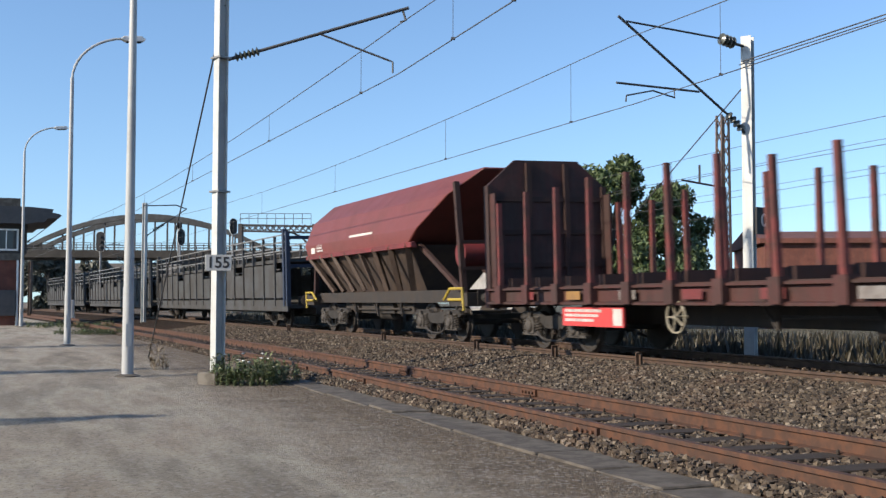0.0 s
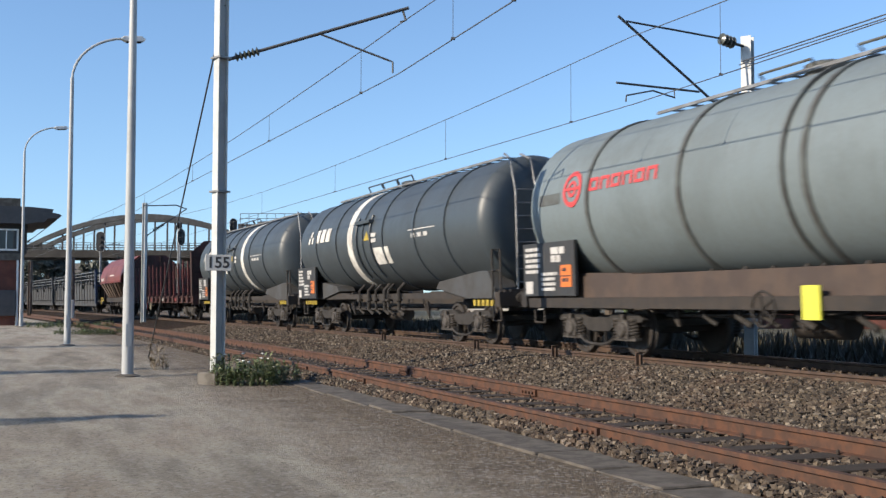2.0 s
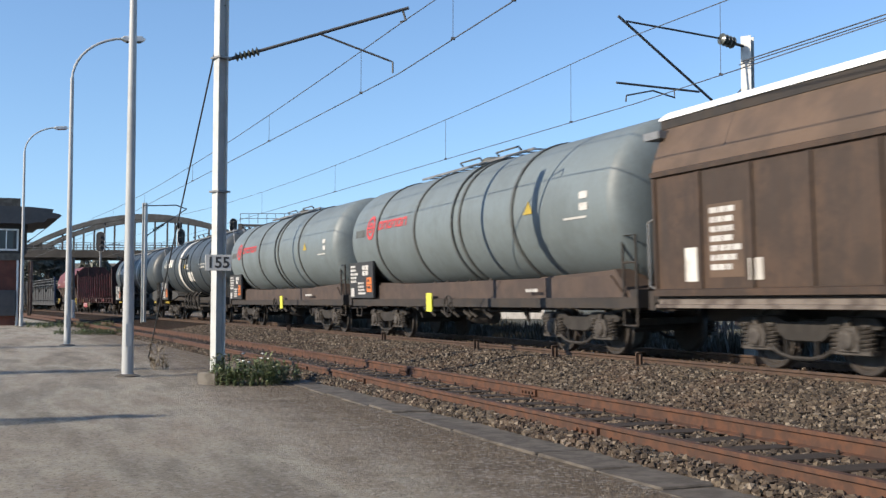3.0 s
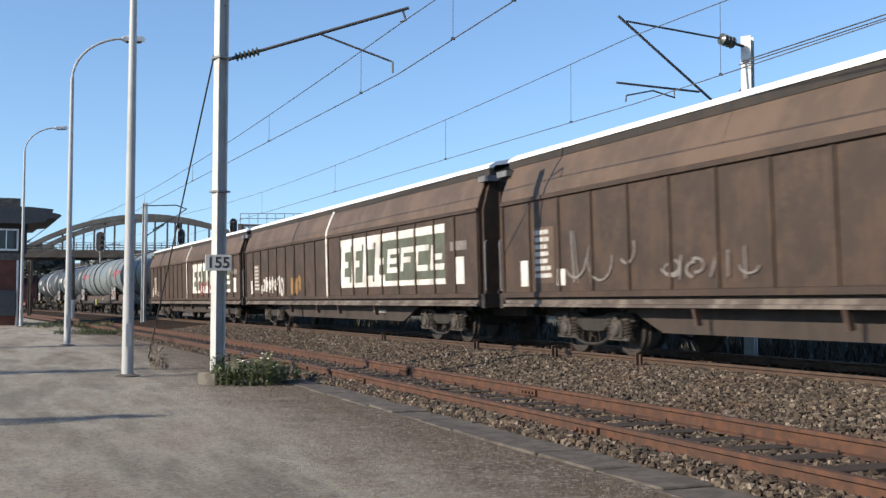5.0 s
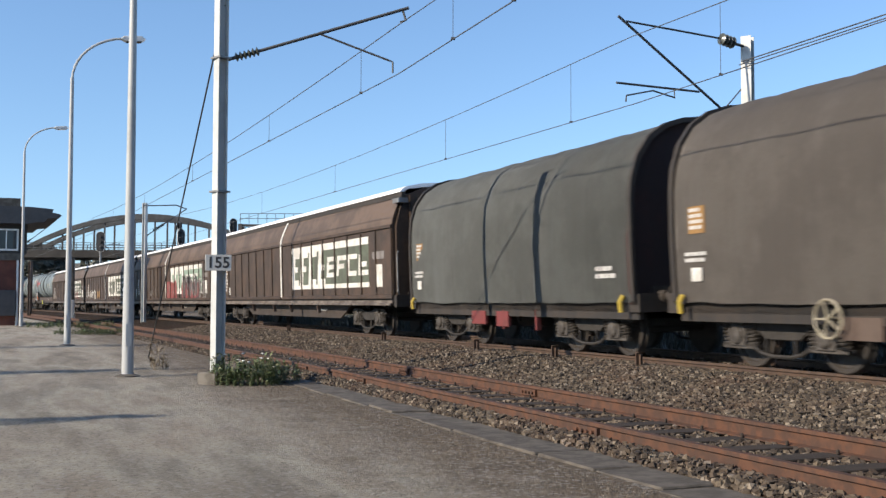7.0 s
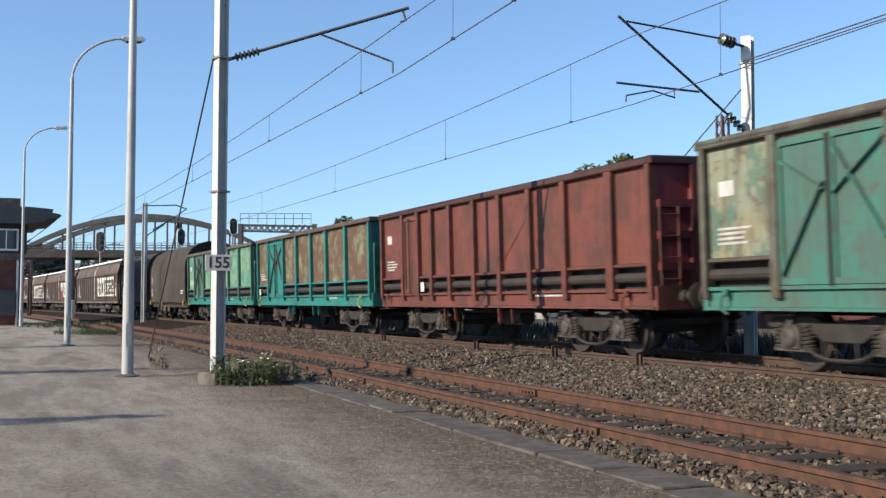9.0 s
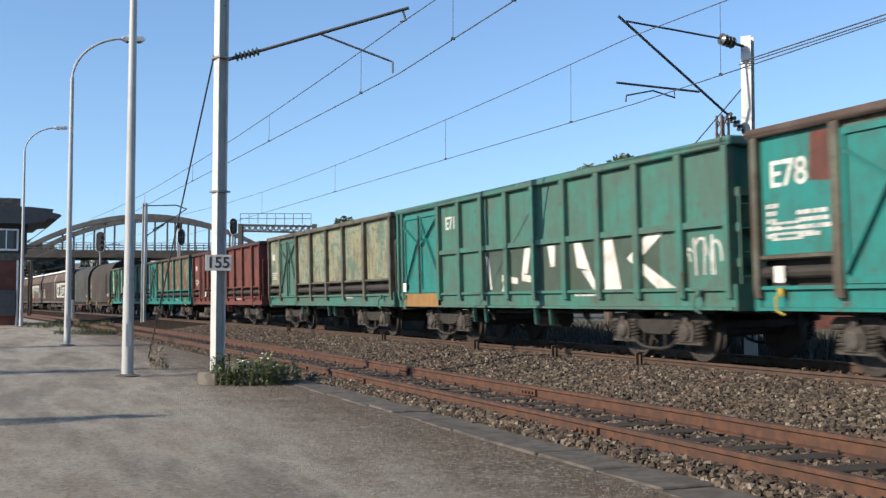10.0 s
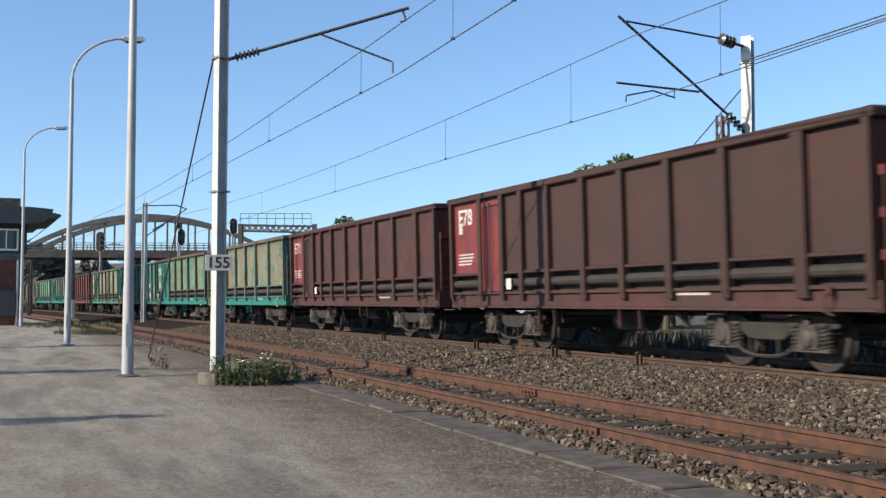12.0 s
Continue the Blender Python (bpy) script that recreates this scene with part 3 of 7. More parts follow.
plain_mast("catenary_mast", 55, 2.4, 6.85, 0.105, M["mast"], "pale grey catenary mast between the tracks", arm=2.3)
plain_mast("catenary_mast", 88, 6.6, 7.6, 0.16, M["dark_steel"], "dark steel catenary mast near the bridge", arm=2.0)
plain_mast("catenary_mast", 104, 4.2, 5.2, 0.15, M["mast_rust"], "rusty brown catenary post near the bridge")
plain_mast("catenary_mast", 100, -4.0, 6.9, 0.16, M["dark_steel"], "dark steel catenary mast near the bridge", arm=-2.0)
plain_mast("catenary_mast", 120, -8.0, 6.9, 0.16, M["mast"], "grey catenary mast near the bridge", arm=-2.0)
x, y, t = line(76, 3.9)
pc = thing("concrete_pole", pose(x, y, GROUND_Z), "weathered concrete pole with a white painted foot", "pole")
bm = B()
tube(bm, [(0, 0, -0.1), (0, 0, 1.5)], [0.24, 0.23], 10)
part("foot", bm, M["trim_white"], pc)
bm = B()
tube(bm, [(0, 0, 1.5), (0, 0, 4.5)], [0.225, 0.19], 10)
part("shaft", bm, M["concrete"], pc)


# ---- overhead wires ----
def wire(bm, pts, r):
    tube(bm, pts, r, 5, False)


def sag(s, s0, span, z0, d):
    u = ((s - s0) % span)
    return z0 - 4 * d * u * (span - u) / span ** 2


def catenary(o, s0, span, zc, zm, d, drops, label, slope=0.0):
    cat = thing("catenary", pose(0, 0, 0), label, "overhead line")

    def at(s, z):
        n = math.floor((s - s0) / span)
        a, b, u = s0 + n * span, s0 + (n + 1) * span, (s - s0) / span - n
        xa, ya, _ = line(a, o + (0.12 if n % 2 else -0.12))
        xb, yb, _ = line(b, o + (-0.12 if n % 2 else 0.12))
        return (xa + (xb - xa) * u, ya + (yb - ya) * u, z + slope * max(s - s0, -30))
    bm = B()
    ss = [s0 - span * 2 + i * span / 12 for i in range(12 * 5 + 1)]
    wire(bm, [at(s, zc) for s in ss], 0.0095)
    part("contact_wire", bm, M["cable"], cat)
    bm = B()
    wire(bm, [at(s, sag(s, s0, span, zm, d)) for s in ss], 0.009)
    part("messenger_wire", bm, M["cable"], cat)
    for s in drops:
        bm = B()
        wire(bm, [at(s, zc), at(s, sag(s, s0, span, zm, d))], 0.005)
        box(bm, -0.03, 0.03, -0.012, 0.012, -0.02, 0.02, Matrix.Translation(at(s, zc + 0.01)))
        part("dropper", bm, M["cable"], cat)
    return cat


catenary(NEAR_OFF, 10.0, 46.0, 4.76, 5.6, 0.34, (5.2, 7.4, 11.9, 18.5, 28.0, 38.0, 48.0), "overhead wires above the siding", 0.0)
catenary(0.0, 10.3, 46.0, 4.64, 5.94, 0.42, (7.5, 12.6, 19.0, 28.2, 38.0, 48.0), "overhead wires above the main track", 0.0)


def cable_run(name, pts, r, label, steps=10, hang=0.0):
    bm = B()
    out = []
    for a, b in zip(pts, pts[1:]):
        a, b = Vector(a), Vector(b)
        for i in range(steps):
            u = i / steps
            p = a.lerp(b, u)
            p.z -= 4 * hang * u * (1 - u)
            out.append(p)
    out.append(Vector(pts[-1]))
    wire(bm, out, r)
    return tagged(part(name, bm, M["cable"]), label, "cable", "overhead cables")


def P(s, o, z):
    x, y, _ = line(s, o)
    return (x, y, z)


cable_run("feeder_cable", [P(-45, -2.7, 6.3), P(10.6, -2.85, 5.75)], 0.014, "dark feeder cable carried past the masts", hang=0.3)
cable_run("feeder_cable", [P(-45, -2.9, 6.15), P(10.6, -2.8, 5.68)], 0.012, "dark feeder cable carried past the masts", hang=0.3)
cable_run("stay_cable", [(-3.65, 17.92, 5.85), (-7.0, 25.9, GROUND_Z)], 0.016, "dark stay cable slanting down from the mast", 2)
cable_run("stay_cable", [P(10.7, -3.0, 5.3), P(19.5, -3.2, 0.5)], 0.014, "dark stay cable slanting down from the mast", 2)
for o, z in ((-8.6, 4.7), (-9.2, 5.5), (-13.0, 4.7), (-13.0, 5.7), (-18.0, 4.8), (-18.0, 5.8)):
    cable_run("station_wire", [P(-60, o, z), P(18, o, z), P(60, o, z), P(110, o, z)], 0.009, "thin overhead wire of the far tracks", hang=0.25)

# ---- signals ----
def signal_head(m, label, post=0.0, tall=1.35, w=0.55, ob_name="railway_signal"):
    sgn = thing(ob_name, m, label, "signal", "railway signals")
    bm = B()
    prof = [(w / 2 * math.cos(a), (tall / 2 - w / 2) * (1 if math.sin(a) >= 0 else -1) + w / 2 * math.sin(a)) for a in [math.pi * 2 * i / 24 + 0.01 for i in range(24)]]
    prism(bm, prof, -0.05, 0.05, "y")
    part("back_plate", bm, M["signal_black"], sgn)
    bm = B()
    ring = [(p[0] * 1.06, -0.052, p[1] * 1.03) for p in prof]
    for a, b in zip(ring, ring[1:] + ring[:1]):
        beam(bm, a, b, 0.045, 0.02)
    part("border", bm, M["trim_white"], sgn, "white border")
    for i in (-1, 0, 1):
        bm = B()
        tube(bm, [(0, -0.05, i * tall * 0.26), (0, -0.26, i * tall * 0.26)], [0.12, 0.13], 10)
        part("hood", bm, M["signal_black"], sgn)
    if post:
        bm = B()
        tube(bm, [(0, 0.08, -tall / 2 - post), (0, 0.08, tall / 2)], 0.09, 8)
        part("post", bm, M["galv"], sgn)
    return sgn


signal_head(pose(-31.6, 100.0, 6.45, 0, 0, 5), "black railway signal with a rounded white border on a post", post=6.3, tall=1.85, w=0.75)
signal_head(pose(-24.2, 100, 6.9, 0, 0, 62), "black railway signal head turned aside on a post", post=7.0, tall=1.5, w=0.95)
signal_head(pose(-24.6, 101, 8.0, 0, 0, 60), "small black railway signal head on a post", post=8.0, tall=0.7, w=0.6)
signal_head(pose(-18.6, 96.0, 7.6, 0, 0, 40), "black railway signal hung at the gantry", post=7.6, tall=1.4, w=0.7)

# ---- signal gantry ----
gx0, gx1, gy, gz = -20.6, -13.4, 110.0, 8.15
gantry = thing("signal_gantry", pose(0, 0, 0), "dark lattice girder gantry spanning the tracks", "gantry")
for z in (gz, gz + 0.62):
    for yy_ in (gy, gy + 0.8):
        bm = B()
        beam(bm, (gx0, yy_, z), (gx1 + 0.4, yy_, z - 0.15), 0.14)
        part("chord", bm, M["dark_steel"], gantry)
for yy_ in (gy, gy + 0.8):
    bm = B()
    for i in range(12):
        xa, xb = gx0 + (gx1 - gx0) * i / 12, gx0 + (gx1 - gx0) * (i + 1) / 12
        beam(bm, (xa, yy_, gz), (xb, yy_, gz + 0.62), 0.08)
        beam(bm, (xa, yy_, gz + 0.62), (xb, yy_, gz), 0.08)
    part("bracing", bm, M["dark_steel"], gantry)
bm = B()
for i in range(9):
    xa = gx0 + (gx1 - gx0) * i / 8
    beam(bm, (xa, gy, gz + 0.62), (xa, gy, gz + 1.75), 0.05)
for z in (1.25, 1.75):
    beam(bm, (gx0, gy, gz + z), (gx1, gy, gz + z), 0.05)
part("handrail", bm, M["dark_steel"], gantry)
for xx in (gx0, gx1 + 0.3):
    bm = B()
    box(bm, xx - 0.2, xx + 0.2, gy - 0.1, gy + 0.9, GROUND_Z - 0.1, gz + 0.7)
    part("leg", bm, M["dark_steel"], gantry)
bm = B()
pts = [(gx1 + 0.2 - 3.2 * (1 - math.cos(a)), gy + 0.4, gz - 3.0 * (1 - math.sin(a))) for a in [math.pi / 2 * i / 8 for i in range(9)]]
for a, b in zip(pts, pts[1:]):
    beam(bm, a, b, 0.2)
part("knee_brace", bm, M["dark_steel"], gantry)

# ---- road bridge: bowstring arch over the railway ----
bridge = thing("arch_bridge", pose(-37.5, 139.0, 0, 0, 0, 3), "grey bowstring arch road bridge over the railway", "bridge")
HALF = 15.6
for yy_, nm in ((-2.4, "arch"), (2.6, "arch")):
    bm = B()
    us = [i / 14 - 1 for i in range(29)]
    prism(bm, [(HALF * u, 7.5 + 4.5 * (1 - u * u)) for u in us] + [(HALF * u, 6.9 + 4.45 * (1 - u * u)) for u in us[::-1]], yy_ - 0.25, yy_ + 0.25, "y")
    part(nm, bm, M["bridge"], bridge)
    for i in range(-5, 6):
        u = i / 6
        bm = B()
        beam(bm, (HALF * u, yy_, 6.8), (HALF * u, yy_, 7.1 + 4.45 * (1 - u * u)), 0.2)
        part("hanger", bm, M["bridge"], bridge)
    bm = B()
    for i in range(33):
        xx = -26 + i * 1.75
        beam(bm, (xx, yy_ - 0.6, 7.3), (xx, yy_ - 0.6, 8.3), 0.08)
    for z in (7.65, 8.0, 8.3):
        beam(bm, (-26, yy_ - 0.6, z), (30, yy_ - 0.6, z), 0.07)
    part("railing", bm, M["bridge"], bridge)
bm = B()
box(bm, -26, 30, -4.4, 5.4, 6.4, 7.3)
part("deck", bm, M["concrete_dark"], bridge, "dark concrete deck")
for xx in (-25.5, 24.0):
    bm = B()
    box(bm, xx - 1.2, xx + 1.2, -4.0, 5.0, GROUND_Z - 0.1, 6.4)
    part("pier", bm, M["concrete_dark"], bridge)

# ---- signal box ----
sb = thing("signal_box", pose(-24.17, 62.0, GROUND_Z, 0, 0, 24), "signal box with a red brick base and dark flat roof", "building")
bm = B()
box(bm, -9.0, 0.0, 0.0, 9.0, -0.1, 3.7)
part("wall", bm, M["brick"], sb, "red brick wall")
bm = B()
box(bm, -9.1, 0.05, -0.12, 9.1, 3.7, 4.1)
part("sill_band", bm, M["concrete"], sb, "pale concrete band")
bm = B()
box(bm, -9.0, 0.35, -0.05, 9.0, 4.1, 5.78)
part("upper_wall", bm, M["concrete_dark"], sb)
for i in range(4):
    w = B()
    xa = -0.1 - i * 1.6
    for q in ((xa - 1.3, xa, -0.10, -0.055, 4.25, 4.35), (xa - 1.3, xa, -0.10, -0.055, 5.4, 5.5), (xa - 1.3, xa - 1.2, -0.10, -0.055, 4.35, 5.4), (xa - 0.1, xa, -0.10, -0.055, 4.35, 5.4), (xa - 0.68, xa - 0.62, -0.10, -0.055, 4.35, 5.4)):
        box(w, *q)
    wo = part("window", w, M["trim_white"], sb)
    g_ = B()
    box(g_, xa - 1.2, xa - 0.1, -0.075, -0.052, 4.35, 5.4)
    part("pane", g_, M["glass"], wo)
bm = B()
prism(bm, [(-10.0, 5.78), (0.4, 5.78), (0.75, 5.86), (1.22, 5.88), (1.38, 6.1), (2.05, 6.18), (2.18, 6.3), (2.0, 6.4), (1.66, 6.46), (1.72, 6.66), (0.5, 6.75), (-10, 6.75)], -0.6, 9.6, "y")
part("roof", bm, M["slate"], sb, "dark overhanging flat roof")
bm = B()
box(bm, -9.5, -0.05, -0.45, 9.2, 6.754, 7.22)
part("roof_cap", bm, M["concrete"], sb)
bm = B()
box(bm, -1.35, -0.2, -0.32, -0.02, 0.55, 2.0)
part("cabinet", bm, M["slate"], sb, "grey-blue wall cabinet", bevel=0.02)
bm = B()
tube(bm, [(-0.12, -0.08, -0.1), (-0.12, -0.08, 3.7)], 0.06, 8)
part("downpipe", bm, M["trim_white"], sb, "white downpipe")


# ---- houses and wall beyond the tracks ----
def gabled(m, w, d, h, rise, wall_m, label, windows):
    ho = thing("house", m, label, "house")
    bm = B()
    prism(bm, [(0, -0.2), (w, -0.2), (w, h), (w / 2, h + rise * 0.96), (0, h)], 0, d, "y")
    part("wall", bm, wall_m, ho)
    for sd in (0, 1):
        bm = B()
        a, b = (-0.25, h - 0.15), (w / 2, h + rise)
        if sd:
            a = (w + 0.25, h - 0.15)
        prism(bm, [a, b, (b[0], b[1] + 0.14), (a[0], a[1] + 0.14)], -0.3, d + 0.3, "y")
        part("roof", bm, M["slate"], ho, "grey slate roof")
    bm = B()
    box(bm, w * 0.62, w * 0.62 + 0.6, d * 0.5, d * 0.5 + 0.5, h, h + rise + 0.9)
    part("chimney", bm, M["brick"], ho)
    for xx, zz in windows:
        bm = B()
        box(bm, xx - 0.5, xx + 0.5, -0.06, 0.0, zz - 0.65, zz + 0.65)
        fr = part("window", bm, M["trim_white"], ho)
        bm = B()
        box(bm, xx - 0.42, xx + 0.42, -0.075, -0.062, zz - 0.57, zz + 0.57)
        part("pane", bm, M["glass"], fr)
    return ho


ho = gabled(pose(8.6, 92, GROUND_Z, 0, 0, 84), 8.0, 7.2, 5.3, 1.9, M["plaster"], "pale pink plastered house with a grey slate roof", ())
for yy_ in (1.3, 3.6, 5.9):
    for zz in (1.6, 4.2):
        bm = B()
        box(bm, -0.06, 0.0, yy_ - 0.5, yy_ + 0.5, zz - 0.65, zz + 0.65)
        fr = part("window", bm, M["trim_white"], ho)
        bm = B()
        box(bm, -0.075, -0.062, yy_ - 0.42, yy_ + 0.42, zz - 0.57, zz + 0.57)
        part("pane", bm, M["glass"], fr)
brick_shed = thing("brick_building", pose(17.2, 58, GROUND_Z, 0, 0, -6), "long low red brick building beyond the tracks", "building")
bm = B()
box(bm, 0, 34, 0, 10, -0.1, 4.55)
part("wall", bm, M["brick"], brick_shed)
bm = B()
prism(bm, [(-0.3, 4.55), (10.3, 4.55), (10.3, 4.8), (5, 5.5), (-0.3, 4.8)], -0.3, 34.3, "x")
part("roof", bm, M["brick"], brick_shed, "rust-red tiled roof")


def warehouse(m, length, depth, h, label):
    wh = thing("warehouse", m, label, "building", "sheds behind the bridge")
    bm = B()
    box(bm, 0, length, 0, depth, -0.1, h)
    part("wall", bm, M["concrete_dark"], wh)
    bm = B()
    prism(bm, [(-0.4, h), (depth + 0.4, h), (depth / 2, h + depth * 0.17)], -0.4, length + 0.4, "x")
    part("roof", bm, M["concrete"], wh, "pale grey sheet roof")
    for i in range(int(length / 5)):
        bm = B()
        box(bm, 1.2 + i * 5, 4.0 + i * 5, -0.08, -0.002, 1.0, 3.2)
        part("door", bm, M["slate"], wh)
    return wh


warehouse(pose(-74, 205, GROUND_Z, 0, 0, -3), 34, 16, 6.2, "long grey shed with a pale sheet roof")
warehouse(pose(-42, 226, GROUND_Z, 0, 0, 4), 38, 18, 6.8, "long grey shed with a pale sheet roof")


# ---- plants ----
def leaf_mesh(name, clumps, leaf, count, m, seed):
    """Small folded leaves spread through clumps (x, y, z, radius)."""
    r = np.random.default_rng(seed)
    verts, faces = [], []
    w = np.array([c[3] ** 2 for c in clumps])
    for cx, cy, cz, cr in [clumps[i] for i in r.choice(len(clumps), count, p=w / w.sum())]:
        d = r.normal(size=3)
        d /= np.linalg.norm(d)
        p = np.array((cx, cy, cz)) + d * cr * r.uniform(0.35, 1.08) ** 0.6
        a = r.normal(size=3)
        a /= np.linalg.norm(a)
        b = np.cross(a, r.normal(size=3))
        b /= np.linalg.norm(b)
        q = leaf * r.uniform(0.6, 1.4)
        k = len(verts)
        verts += [p - a * q, p + b * q * 0.45, p + a * q, p - b * q * 0.45 + np.cross(a, b) * q * 0.3]
        faces += [(k, k + 1, k + 2), (k, k + 2, k + 3)]
    me = bpy.data.meshes.new(name)
    me.from_pydata([tuple(p) for p in verts], [], faces)
    me.materials.append(m)
    return me


def tree(m, height, spread, label, seed, leaf=0.16, count=9000, leaf_m="leaf", base=0.25):
    r = random.Random(seed)
    tr = thing("tree", m, label, "tree", "trees beyond the tracks")
    bm = B()
    tube(bm, [(0, 0, -0.1), (0.05, 0, height * 0.3), (0.1, 0.05, height * 0.75)], [height * 0.035, height * 0.025, height * 0.008], 9)
    clumps = []
    for i in range(26):
        a = r.uniform(0, 6.283)
        z = height * r.uniform(base, 0.95)
        reach = spread * (1 - ((z / height - 0.5) / 0.6) ** 2) * r.uniform(0.35, 0.95)
        p = (math.cos(a) * reach, math.sin(a) * reach, z)
        clumps.append((*p, spread * r.uniform(0.2, 0.38)))
        tube(bm, [(0.04, 0, z * 0.55), (p[0] * 0.5, p[1] * 0.5, z * 0.8), p], [height * 0.012, height * 0.007, height * 0.003], 5)
    part("trunk", bm, M["bark"], tr)
    part("crown", leaf_mesh("crown", clumps, leaf, count, M[leaf_m], seed), None, tr, "dense green leaves")
    return tr


tree(pose(9.2, 60, GROUND_Z), 8.95, 2.9, "broad dark green leafy tree beyond the tracks", 3, count=11000)
tree(pose(13.2, 63, GROUND_Z), 8.2, 2.7, "dark green leafy tree beside a larger one", 5, count=9000)
tree(pose(11.5, 56, GROUND_Z), 5.6, 2.4, "dense green shrubby tree beyond the tracks", 8, count=8000, base=0.1)
tree(pose(-10.6, 122, GROUND_Z), 10.6, 4.2, "round green tree near the gantry", 9, leaf=0.25, count=8000, leaf_m="leaf_dark")
for i, (xx, yy_, h) in enumerate(((-48, 175, 9), (-41, 180, 8.5), (-33, 178, 9.2), (-24, 185, 8.8), (-60, 165, 9.5), (-55, 170, 8.0))):
    tree(pose(xx, yy_, GROUND_Z), h, 4.0, "distant tree behind the bridge, haze in its grey-green leaves", 20 + i, leaf=0.45, count=6000, leaf_m="leaf_far", base=0.1)


def slim_tree(m, height, label, seed):
    r = random.Random(seed)
    tr = thing("tree", m, label, "tree", "slim trees at the yard edge")
    bm = B()
    tube(bm, [(0, 0, -0.1), (0.03, 0, height * 0.5), (0, 0, height * 0.97)], [0.11, 0.07, 0.015], 8)
    clumps = []
    for i in range(30):
        u = r.uniform(0.22, 0.97)
        a = r.uniform(0, 6.283)
        rad = 1.2 * (1 - u) ** 0.65 + 0.1
        clumps.append((math.cos(a) * rad * 0.6, math.sin(a) * rad * 0.6, height * u, rad * 0.55))
    part("trunk", bm, M["bark"], tr)
    part("crown", leaf_mesh("crown", clumps, 0.07, 5000, M["leaf"], seed), None, tr)
    return tr


for i, (xx, yy_, h) in enumerate(((-14.9, 7.4, 6.2), (-17.6, 16.1, 7.3), (-21.5, 28.0, 7.6))):
    slim_tree(pose(xx, yy_, GROUND_Z), h, "slim green columnar tree at the yard edge", 40 + i)


def verge():
    """A strip of rank dark weeds beyond the main track."""
    r = np.random.default_rng(12)
    n = 60000
    s, o = r.uniform(-4, 62, n), r.uniform(-10.5, -3.4, n)
    x, y, _ = line(s, o)
    h = r.uniform(0.25, 0.85, n) * (0.6 + 0.4 * np.sin(s * 0.9) * np.sin(s * 0.37 + 1))
    a = r.uniform(0, 6.283, n)
    w = r.uniform(0.012, 0.032, n)
    base = np.stack([x, y, np.full(n, GROUND_Z)], -1)
    d = np.stack([np.cos(a), np.sin(a), np.zeros(n)], -1)
    lean = np.stack([r.uniform(-0.2, 0.2, n), r.uniform(-0.2, 0.2, n), h], -1)
    verts = np.concatenate([base - d * w[:, None], base + d * w[:, None], base + lean * 0.7 + d * w[:, None] * 1.6, base + lean], 1).reshape(-1, 3)
    k = np.arange(n) * 4
    faces = np.stack([k, k + 1, k + 2, k + 3], -1)
    me = bpy.data.meshes.new("verge_weeds")
    me.from_pydata([tuple(p) for p in verts.tolist()], [], faces.tolist())
    me.materials.append(M["verge"])
    return tagged(new("verge_weeds", me), "rank dark green and brown weeds beyond the track", "weeds", kind="stuff")


verge()


def weeds(name, m, label, seed, n, h, spread, mats, flowers=0):
    r = random.Random(seed)
    we = thing(name, m, label, "plant", "weeds in the yard")
    bm = B()
    leafb = B()
    tips = []
    for _ in range(n):
        a, d = r.uniform(0, 6.283), spread * math.sqrt(r.random())
        x, y = math.cos(a) * d, math.sin(a) * d * 0.7
        hh = h * r.uniform(0.4, 1.0)
        lx, ly = x + r.uniform(-0.12, 0.12), y + r.uniform(-0.12, 0.12)
        tube(bm, [(x, y, -0.02), ((x + lx) / 2, (y + ly) / 2, hh * 0.6), (lx, ly, hh)], [0.006, 0.005, 0.003], 4, False)
        tips.append((lx, ly, hh))
        for k in range(11):
            u = r.uniform(0.1, 1.0)
            p = Vector((x + (lx - x) * u, y + (ly - y) * u, hh * u))
            d_ = Vector((r.uniform(-1, 1), r.uniform(-1, 1), r.uniform(0.0, 0.8))).normalized() * r.uniform(0.06, 0.13)
            s_ = d_.cross(Vector((0, 0, 1))).normalized() * 0.026
            v4 = [leafb.verts.new(q) for q in (p, p + d_ * 0.5 + s_, p + d_ + Vector((0, 0, -0.015)), p + d_ * 0.5 - s_)]
            leafb.faces.new(v4[:3])
            leafb.faces.new((v4[0], v4[2], v4[3]))
    part("stem", bm, M[mats[0]], we)
    part("foliage", leafb, M[mats[1]], we)
    if flowers:
        fb = B()
        for p in r.sample(tips, flowers):
            lathe(fb, [(-0.01, 0.01), (0.0, 0.03), (0.012, 0.01)], 6, "z", p)
        part("flowers", fb, M["flower"], we, "small white flowers")
    return we


